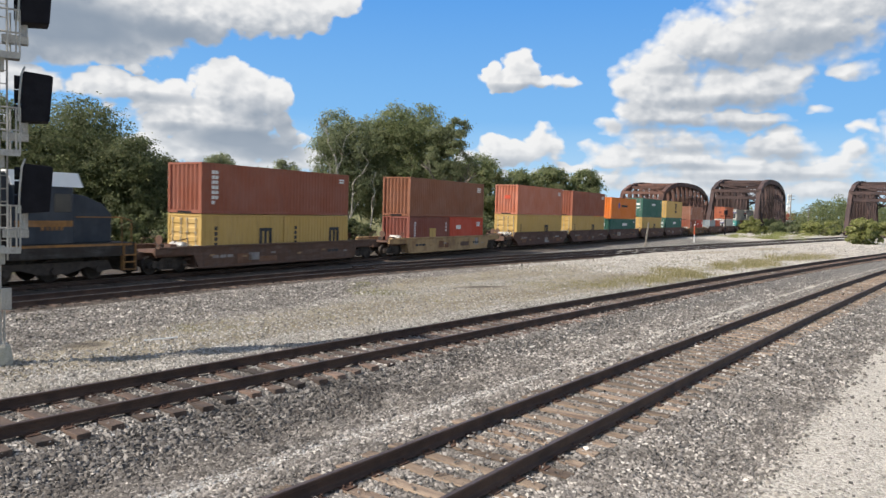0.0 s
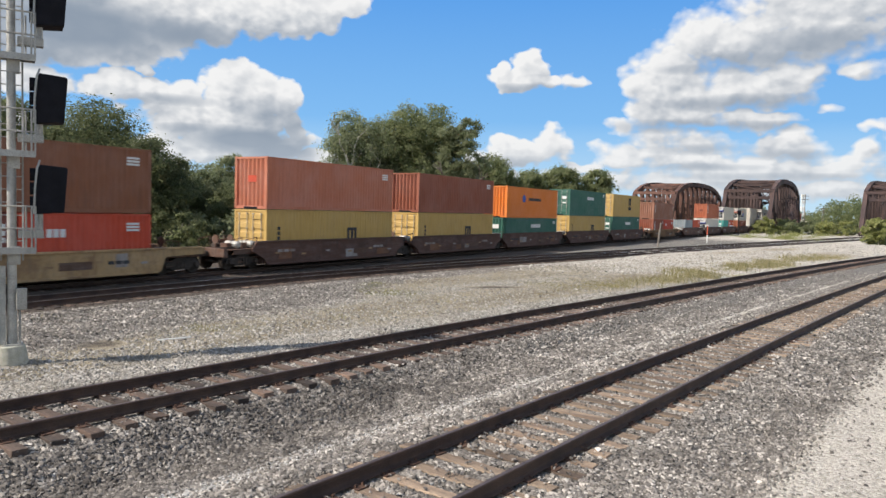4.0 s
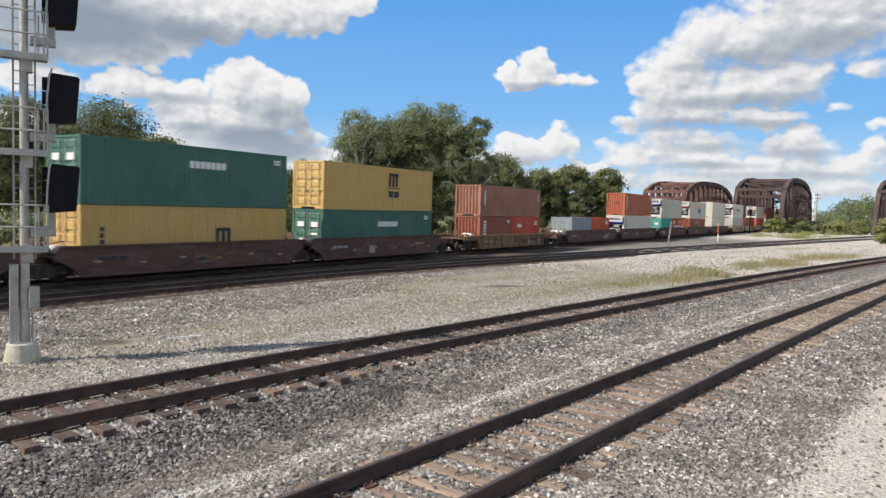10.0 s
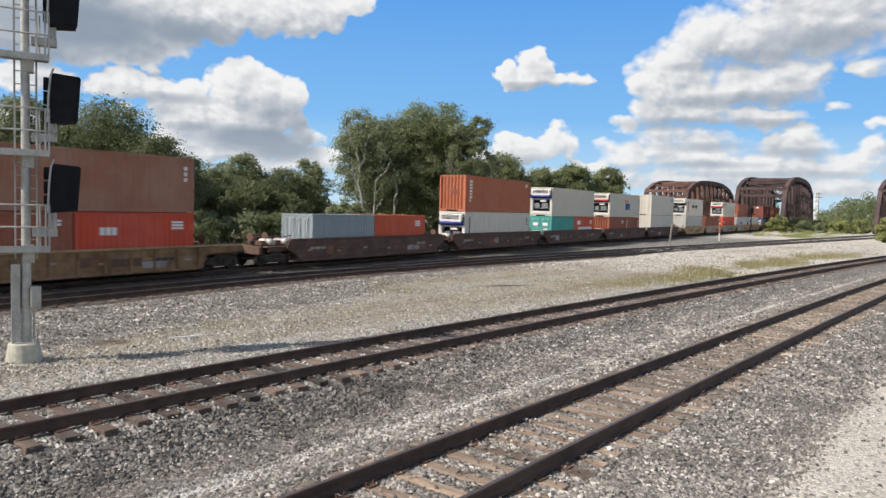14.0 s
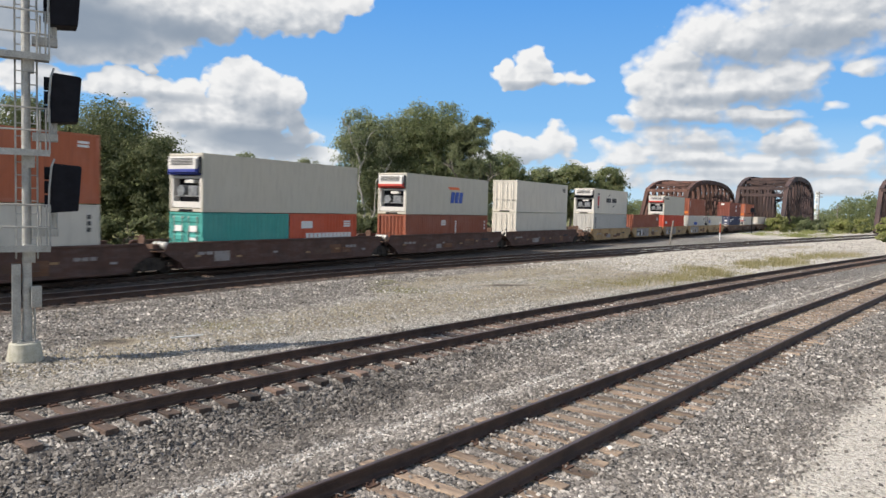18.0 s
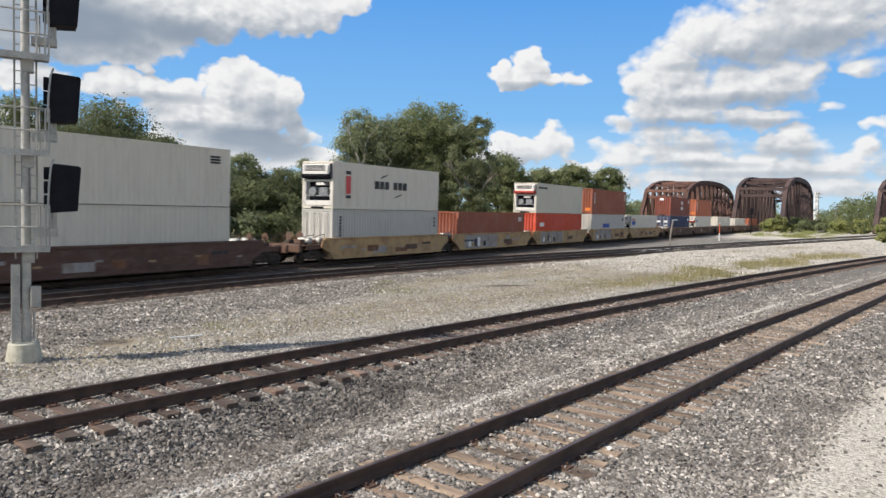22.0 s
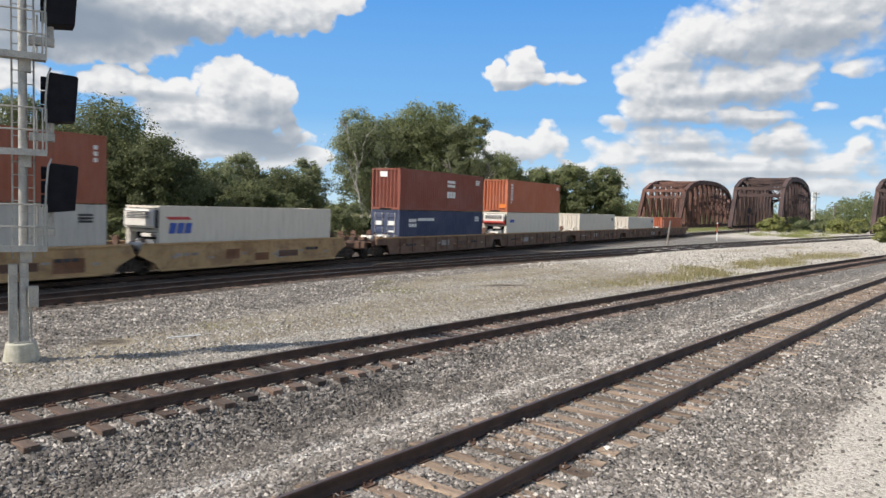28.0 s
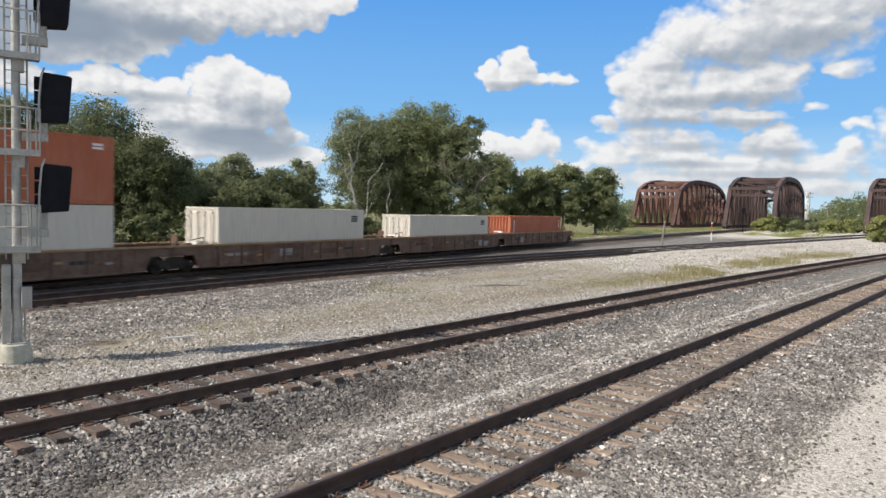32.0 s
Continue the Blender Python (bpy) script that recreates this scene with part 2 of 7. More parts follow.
def sky_clouds():
    """A far shell of sky: deep blue over the yard and cumulus clouds, soft lobes broken up by noise and lit from the upper left."""
    m, nt, b = start("clouds")
    nt.nodes.remove(b)
    tc = nt.nodes.new("ShaderNodeTexCoord")
    sx = nt.nodes.new("ShaderNodeSeparateXYZ")
    nt.links.new(tc.outputs["Object"], sx.inputs[0])
    x, y, z = sx.outputs
    az = calc(nt, "MULTIPLY", calc(nt, "ARCTAN2", x, y), 57.2958)
    flat = calc(nt, "SQRT", calc(nt, "ADD", calc(nt, "MULTIPLY", x, x), calc(nt, "MULTIPLY", y, y)))
    el = calc(nt, "MULTIPLY", calc(nt, "ARCTAN2", z, flat), 57.2958)
    away = calc(nt, "MAXIMUM", ramp(nt, calc(nt, "ABSOLUTE", az), 42.0, 52.0), ramp(nt, el, 19.0, 26.0))

    def lobes(a2, e2, rows):
        total = None
        for ca, ce, ra, re, w in rows:
            dx = calc(nt, "MULTIPLY", calc(nt, "SUBTRACT", a2, ca), 1 / ra)
            dy = calc(nt, "MULTIPLY", calc(nt, "SUBTRACT", e2, ce), 1 / re)
            r2 = calc(nt, "MULTIPLY_ADD", dx, dx, calc(nt, "MULTIPLY", dy, dy))
            g = calc(nt, "MULTIPLY", calc(nt, "SUBTRACT", 1.0, r2), w)
            total = g if total is None else calc(nt, "SMOOTH_MAX", total, g, 0.2)
        return total

    def field(da, de):
        a2, e2 = calc(nt, "ADD", az, da), calc(nt, "ADD", el, de)
        cv = nt.nodes.new("ShaderNodeCombineXYZ")
        nt.links.new(a2, cv.inputs[0])
        nt.links.new(calc(nt, "MULTIPLY", e2, 1.3), cv.inputs[1])
        n = grain(nt, 0.6, 6, 0.5, cv.outputs[0], 0.1)
        wn2 = node(nt, "ShaderNodeTexNoise", Scale=0.4, Detail=2.0, Roughness=0.5)
        nt.links.new(cv.outputs[0], wn2.inputs["Vector"])
        ws = nt.nodes.new("ShaderNodeSeparateColor")
        nt.links.new(wn2.outputs["Color"], ws.inputs[0])
        a2 = calc(nt, "MULTIPLY_ADD", calc(nt, "SUBTRACT", ws.outputs[0], 0.5), 3.6, a2)
        e2 = calc(nt, "MULTIPLY_ADD", calc(nt, "SUBTRACT", ws.outputs[1], 0.5), 2.2, e2)
        puffs = []
        for scale, smoothness in ((0.32, 0.6), (0.85, 0.5), (2.1, 0.5)):
            vo = node(nt, "ShaderNodeTexVoronoi", Scale=scale, Smoothness=smoothness)
            vo.feature = "SMOOTH_F1"
            nt.links.new(cv.outputs[0], vo.inputs["Vector"])
            puffs.append(vo.outputs["Distance"])
        big = grain(nt, 0.10, 3, 0.5, cv.outputs[0])
        total = calc(nt, "MAXIMUM", lobes(a2, e2, CLOUDS), -1.1)
        # clouds out of view are added to fill in the shade
        total = calc(nt, "MAXIMUM", total, calc(nt, "MULTIPLY_ADD", away, 1.75, -2.0))
        total = calc(nt, "MULTIPLY_ADD", calc(nt, "SUBTRACT", n, 0.5), calc(nt, "MULTIPLY_ADD", calc(nt, "MULTIPLY", ramp(nt, az, 6.0, 16.0), calc(nt, "SUBTRACT", 1.0, away)), -0.3, 1.75), total)
        for d, w, mid in zip(puffs, (0.55, 0.7, 0.4), (0.55, 0.5, 0.45)):
            total = calc(nt, "MULTIPLY_ADD", calc(nt, "SUBTRACT", mid, d), w, total)
        total = calc(nt, "ADD", total, 0.25)
        return calc(nt, "MULTIPLY_ADD", calc(nt, "SUBTRACT", big, 0.5), calc(nt, "MULTIPLY_ADD", away, 3.0, 0.5), total)
    d0, d1, d2 = field(0.0, 0.0), field(-0.35, 0.5), field(-0.8, 1.7)
    east = calc(nt, "MULTIPLY", ramp(nt, az, 6.0, 16.0), calc(nt, "SUBTRACT", 1.0, away))
    alpha = calc(nt, "DIVIDE", d0, calc(nt, "MULTIPLY_ADD", east, 0.45, 0.42), clamp=True)
    edge = ramp(nt, calc(nt, "SUBTRACT", d0, d1), -0.55, 0.5)
    body = ramp(nt, calc(nt, "SUBTRACT", d0, d2), -0.85, 0.75)
    gloom = ramp(nt, calc(nt, "MULTIPLY_ADD", calc(nt, "SUBTRACT", d0, 0.9), 0.12, lobes(az, el, CLOUD_SHADES)), -0.55, 1.0)
    thin = ramp(nt, d0, 1.1, 0.1)
    lit = calc(nt, "MULTIPLY_ADD", edge, 0.42, calc(nt, "MULTIPLY_ADD", body, 0.45, calc(nt, "MULTIPLY", thin, 0.22)))
    lit = calc(nt, "MULTIPLY_ADD", lit, 0.95, 0.16, clamp=True)
    lit = calc(nt, "MULTIPLY", lit, calc(nt, "MULTIPLY_ADD", gloom, -0.95, 1.0), clamp=True)
    col = blend(nt, lit, (0.225, 0.275, 0.345), (0.755, 0.755, 0.755))
    haze = ramp(nt, el, 6.0, 0.0)
    col = blend(nt, calc(nt, "MULTIPLY", haze, 0.5), col, (0.60, 0.65, 0.70))
    blue = blend(nt, ramp(nt, el, 0.0, 7.0), (0.49, 0.66, 0.77), (0.20, 0.44, 0.755))
    blue = blend(nt, ramp(nt, el, 6.0, 17.0), blue, (0.09, 0.295, 0.69))
    col = blend(nt, alpha, blue, col)
    veil = calc(nt, "MAXIMUM", alpha, calc(nt, "SUBTRACT", 1.0, ramp(nt, away, 0.3, 1.0)))
    nv = nt.nodes.new("ShaderNodeVectorMath")
    nv.operation = "NORMALIZE"
    nt.links.new(tc.outputs["Object"], nv.inputs[0])
    dot = nt.nodes.new("ShaderNodeVectorMath")
    dot.operation = "DOT_PRODUCT"
    nt.links.new(nv.outputs[0], dot.inputs[0])
    dot.inputs[1].default_value = sun_way
    veil = calc(nt, "MULTIPLY", veil, ramp(nt, dot.outputs["Value"], math.cos(radians(16)), math.cos(radians(27))))
    em = nt.nodes.new("ShaderNodeEmission")
    nt.links.new(col, em.inputs[0])
    # the unseen part of the shell glows stronger as extra fill light
    nt.links.new(calc(nt, "MULTIPLY_ADD", away, 0.10, 1.0), em.inputs[1])
    tr = nt.nodes.new("ShaderNodeBsdfTransparent")
    mx = nt.nodes.new("ShaderNodeMixShader")
    nt.links.new(veil, mx.inputs[0])
    nt.links.new(tr.outputs[0], mx.inputs[1])
    nt.links.new(em.outputs[0], mx.inputs[2])
    nt.links.new(mx.outputs[0], nt.nodes["Material Output"].inputs[0])
    return m


# lobes of cloud: azimuth and elevation of the middle, half-widths, weight
CLOUDS_WEST = (
    (-29.5, 11.7, 5.7, 2.2, 1), (-24.6, 12.3, 5.8, 2.3, 1), (-19.3, 13.9, 5.9, 2.2, 1), (-13.6, 14.3, 4.6, 1.7, 1), (-10.3, 14.7, 3.2, 1.7, 1), (-7.6, 15.3, 1.6, 0.9, 0.8), (-28.1, 15.1, 10.9, 2.8, 1), (-28.8, 8.0, 2.4, 1.0, 0.8), (-24.0, 8.2, 2.2, 1.1, 1), (-20.8, 8.0, 2.6, 1.0, 1), (-21.8, 9.6, 0.8, 0.5, 0.7), (-16.2, 9.0, 2.3, 1.6, 1.1), (-15.2, 8.1, 3.3, 1.9, 1), (-12.2, 8.2, 1.4, 1.3, 1), (-11.2, 6.4, 0.9, 1.5, 0.9), (-16.8, 6.4, 5.3, 1.7, 1), (-19.6, 6.7, 2.2, 1.1, 1), (-15.6, 4.7, 5.3, 1.4, 0.95), (-18.8, 3.6, 4.0, 0.9, 0.8), (-9.5, 3.8, 1.4, 0.7, 0.8), (-13.9, 3.2, 5.0, 0.5, 0.7))
CLOUDS_MIDDLE = (
    (6.8, 11.4, 1.3, 1.2, 1), (4.8, 10.5, 0.9, 1.1, 1), (6.2, 10.1, 2.2, 0.8, 1), (8.6, 10.1, 1.3, 0.5, 0.9), (10.1, 10.1, 1.1, 0.6, 0.85), (4.8, 5.1, 1.1, 0.8, 1), (8.6, 5.2, 1.4, 1.3, 1), (6.3, 4.5, 3.0, 1.0, 1), (3.6, 4.2, 1.7, 0.6, 0.9), (11.3, 3.9, 1.6, 0.4, 0.8))
CLOUDS_EAST = (
    (24.6, 12.8, 5.8, 2.5, 1), (19.9, 13.0, 3.0, 2.1, 1), (27.8, 12.9, 4.1, 2.1, 1), (17.2, 11.4, 2.4, 1.4, 1), (15.4, 10.1, 1.2, 1.6, 0.8), (17.9, 9.4, 3.0, 2.0, 1.1), (22.6, 9.3, 4.1, 1.6, 1.1), (25.7, 9.7, 1.8, 1.4, 1), (15.9, 7.8, 1.9, 1.5, 0.9), (18.8, 7.5, 3.6, 0.9, 1), (22.7, 7.0, 4.1, 0.6, 0.85), (13.9, 6.5, 1.2, 0.6, 0.6), (29.7, 10.2, 1.3, 0.5, 0.7), (28.4, 7.8, 0.8, 0.2, 0.4), (27.3, 14.8, 6.9, 2.0, 1))
CLOUDS_LOW = (
    (19.5, 5.5, 3.4, 0.7, 0.9), (16.8, 5.9, 2.3, 0.8, 0.7), (25.0, 5.2, 2.8, 0.9, 1), (26.1, 5.6, 1.3, 0.9, 1), (30.0, 5.1, 1.1, 0.7, 0.9), (30.9, 6.4, 0.6, 0.5, 0.7), (18.9, 4.2, 3.5, 0.7, 0.9), (23.0, 4.0, 2.9, 0.7, 0.8), (14.0, 4.3, 2.3, 0.6, 0.7), (25.4, 3.4, 5.4, 0.6, 0.8), (28.9, 3.7, 2.6, 0.6, 0.7), (19.8, 2.9, 7.9, 0.7, 0.85), (13.7, 2.8, 2.5, 0.7, 0.6), (29.0, 2.4, 4.1, 0.6, 0.7), (23.7, 1.9, 7.5, 0.5, 0.7), (9.4, 2.8, 3.5, 0.3, 0.4), (17.7, 5.0, 5.2, 0.6, 0.6), (22.8, 3.4, 8.3, 0.9, 0.75), (27.2, 4.4, 3.9, 0.5, 0.5), (28.3, 2.1, 3.8, 0.8, 0.8))
CLOUDS_ROUND = (
    (31.0, 16.5, 9.0, 2.2, 1.0), (-36.0, 5.0, 6.0, 2.0, 0.9), (38.0, 6.0, 6.0, 2.5, 0.9), (-38.0, 14.0, 6.0, 2.5, 0.9), (2.0, 22.0, 9.0, 2.0, 0.9), (-20.0, 21.0, 12.0, 3.0, 1.0), (24.0, 22.0, 12.0, 3.0, 1.0))
CLOUDS = (*CLOUDS_WEST, *CLOUDS_MIDDLE, *CLOUDS_EAST, *CLOUDS_LOW, *CLOUDS_ROUND)
# their shaded undersides
CLOUD_SHADES = (
    (-26.4, 11.9, 6.7, 2.1, 1.2), (-19.7, 12.1, 3.9, 1.1, 1.0), (-15.3, 12.1, 2.5, 0.6, 0.5), (-29.5, 9.9, 4.0, 0.9, 0.7), (-14.5, 4.9, 4.6, 1.0, 1.25), (-12.4, 4.2, 3.0, 1.0, 1.2), (-11.6, 5.9, 1.1, 1.3, 0.6), (-19.0, 5.5, 2.2, 0.3, 0.45), (-20.0, 7.5, 2.3, 0.3, 0.35), (-13.1, 6.7, 1.7, 1.0, 0.3), (27.1, 12.2, 4.0, 0.8, 0.6), (24.0, 11.4, 4.0, 0.5, 0.45), (21.0, 10.8, 3.1, 0.3, 0.3), (22.6, 8.3, 4.1, 0.5, 0.5), (16.8, 6.7, 3.2, 0.4, 0.4), (22.7, 6.6, 4.1, 0.3, 0.35), (20.1, 5.0, 3.1, 0.3, 0.35), (25.4, 4.6, 2.8, 0.3, 0.4), (19.4, 3.7, 3.2, 0.2, 0.35), (25.5, 3.0, 5.4, 0.2, 0.3), (6.1, 9.5, 2.2, 0.3, 0.4), (10.0, 9.6, 1.0, 0.2, 0.3), (6.3, 3.8, 3.1, 0.4, 0.35))
M_CLOUD = sky_clouds()

# ======== mesh helpers ========
def box(bm, x0, x1, y0, y1, z0, z1):
    v = [bm.verts.new(p) for p in ((x0, y0, z0), (x1, y0, z0), (x1, y1, z0), (x0, y1, z0), (x0, y0, z1), (x1, y0, z1), (x1, y1, z1), (x0, y1, z1))]
    for f in ((3, 2, 1, 0), (4, 5, 6, 7), (0, 1, 5, 4), (1, 2, 6, 5), (2, 3, 7, 6), (3, 0, 4, 7)):
        bm.faces.new([v[i] for i in f])


def bevelled(bm, width=0.01, segments=1):
    bmesh.ops.bevel(bm, geom=bm.edges[:], offset=width, segments=segments, affect="EDGES", profile=0.6)
    return bm


def prism(bm, pts, axis, a, b):
    """A flat outline pushed from a to b along an axis (0 x, 1 y, 2 z)."""
    def put(p, c):
        q = list(p)
        q.insert(axis, c)
        return bm.verts.new(q)
    r0, r1 = [put(p, a) for p in pts], [put(p, b) for p in pts]
    n = len(pts)
    fs = [bm.faces.new(r0), bm.faces.new(r1)]
    fs += [bm.faces.new((r0[i], r0[(i + 1) % n], r1[(i + 1) % n], r1[i])) for i in range(n)]
    bmesh.ops.recalc_face_normals(bm, faces=fs)


def tube(bm, p, q, r0, r1=None, n=8, caps=True):
    p, q, r1 = Vector(p), Vector(q), r0 if r1 is None else r1
    d = (q - p).normalized()
    u = d.orthogonal().normalized()
    w = d.cross(u)
    rings = [[bm.verts.new(c + r * (math.cos(2 * math.pi * i / n) * u + math.sin(2 * math.pi * i / n) * w)) for i in range(n)] for c, r in ((p, r0), (q, r1))]
    for i in range(n):
        bm.faces.new((rings[0][i], rings[0][(i + 1) % n], rings[1][(i + 1) % n], rings[1][i]))
    if caps:
        bm.faces.new(rings[0][::-1])
        bm.faces.new(rings[1])


def beam(bm, p, q, w, h):
    """A square bar from p to q, w wide and h high."""
    p, q = Vector(p), Vector(q)
    d = (q - p).normalized()
    side = d.cross(Vector((0, 0, 1)))
    side = side.normalized() if side.length > 1e-4 else Vector((1, 0, 0))
    up = side.cross(d)
    a = [bm.verts.new(c + sx * w / 2 * side + sz * h / 2 * up) for c in (p, q) for sx, sz in ((-1, -1), (1, -1), (1, 1), (-1, 1))]
    for f in ((3, 2, 1, 0), (4, 5, 6, 7), (0, 1, 5, 4), (1, 2, 6, 5), (2, 3, 7, 6), (3, 0, 4, 7)):
        bm.faces.new([a[i] for i in f])


def mesh(name, bm, *mats):
    me = bpy.data.meshes.new(name)
    bm.normal_update()
    bm.to_mesh(me)
    bm.free()
    for m in mats:
        me.materials.append(m)
    return me


def raw(name, verts, faces, mat):
    """A mesh from arrays: faces all triangles or all quads."""
    me = bpy.data.meshes.new(name)
    verts, faces = np.asarray(verts, np.float32), np.asarray(faces, np.int32)
    me.vertices.add(len(verts))
    me.vertices.foreach_set("co", verts.ravel())
    n, k = faces.shape
    me.loops.add(n * k)
    me.loops.foreach_set("vertex_index", faces.ravel())
    me.polygons.add(n)
    me.polygons.foreach_set("loop_start", np.arange(n, dtype=np.int32) * k)
    me.update(calc_edges=True)
    me.materials.append(mat)
    return me


def hang(name, me, parent, label="", m=None, mat=None):
    """One mesh object under a thing or part; mat replaces the shared mesh's material on this object alone."""
    ob = new(name, me)
    ob.parent = parent
    if m is not None:
        ob.matrix_basis = m
    if mat is not None and me.materials:
        ob.material_slots[0].link = "OBJECT"
        ob.material_slots[0].material = mat
    if label:
        tagged(ob, label)
    return ob


def part(name, bm, material, parent, label=""):
    return hang(name, mesh(name, bm, material), parent, label)


def thing(name, m, label, category, group="", kind=""):
    ob = new(name)
    ob.empty_display_size = 0.2
    ob.matrix_basis = m
    return tagged(ob, label, category, group, kind)


def solid(name, bm, mat, label, category, kind="", group="", m=None):
    ob = new(name, mesh(name, bm, mat))
    if m is not None:
        ob.matrix_basis = m
    return tagged(ob, label, category, group, kind)


# ======== the lines of the tracks ========
def heading_line(a, d, k):
    """A nearly straight track: heading, offset to the right of the eye, bend."""
    u, n = np.array([math.sin(a), math.cos(a)]), np.array([math.cos(a), -math.sin(a)])

    def at(s, off=0.0):
        th = a + k * s
        p = u * s + n * (d + k * s * s / 2) + off * np.array([math.cos(th), -math.sin(th)])
        return p[0], p[1], th

    def side(x, y):
        s = x * u[0] + y * u[1]
        return x * n[0] + y * n[1] - d - k * s * s / 2, s
    return at, side


NEAR_AT, NEAR_SIDE = heading_line(0.667, -5.4903, 0.0007)
MID_AT, MID_SIDE = heading_line(0.6737, -11.9621, 0.0010)
NEAR_TOP, MID_TOP, MAIN_TOP = 0.19, 0.16, -0.03

# the main line, which the train follows: heading grows slowly away from the eye
MAIN_S = np.linspace(-120.0, 520.0, 6401)
MAIN_TH = 0.539113 + 0.0002267 * np.clip(MAIN_S, -40, 300) - 4.582e-7 * np.clip(MAIN_S, -40, 300) ** 2
_i0 = int(np.argmin(abs(MAIN_S)))
MAIN_X, MAIN_Y = np.cumsum(np.sin(MAIN_TH)) * 0.1, np.cumsum(np.cos(MAIN_TH)) * 0.1
MAIN_X, MAIN_Y = MAIN_X - MAIN_X[_i0] - 14.6614, MAIN_Y - MAIN_Y[_i0] + 33.0


def main_at(s, off=0.0):
    x, y, th = (float(np.interp(s, MAIN_S, a)) for a in (MAIN_X, MAIN_Y, MAIN_TH))
    return x + off * math.cos(th), y - off * math.sin(th), th


def soft_ramp(v, k=9.0):
    return k * math.log1p(math.exp(min(v / k, 50.0)))


def branch_outer(s):
    return 4.6 + 0.172 * soft_ramp(s - 9.0, 4.0)


def branch_inner(s):
    return 4.6 + 0.150 * soft_ramp(s - 19.0, 4.0)


def main_side(x, y):
    """Offset to the right of the main line, and how far along, on arrays."""
    s = (x + 14.6614) * math.sin(0.553) + (y - 33.0) * math.cos(0.553)
    for _ in range(3):
        px, py, th = (np.interp(s, MAIN_S, a) for a in (MAIN_X, MAIN_Y, MAIN_TH))
        s = s + (x - px) * np.sin(th) + (y - py) * np.cos(th)
    px, py, th = (np.interp(s, MAIN_S, a) for a in (MAIN_X, MAIN_Y, MAIN_TH))
    return (x - px) * np.cos(th) - (y - py) * np.sin(th), s


def smooth(v, a, b):
    t = np.clip((v - a) / (b - a), 0, 1)
    return t * t * (3 - 2 * t)


def wave(x, y, k, seed):
    r = np.random.RandomState(seed)
    z = 0
    for i in range(6):
        a, p, f = r.uniform(0, 6.28), r.uniform(0, 6.28), k * r.uniform(0.6, 1.6)
        z = z + np.sin((x * math.cos(a) + y * math.sin(a)) * f + p)
    return z / 6


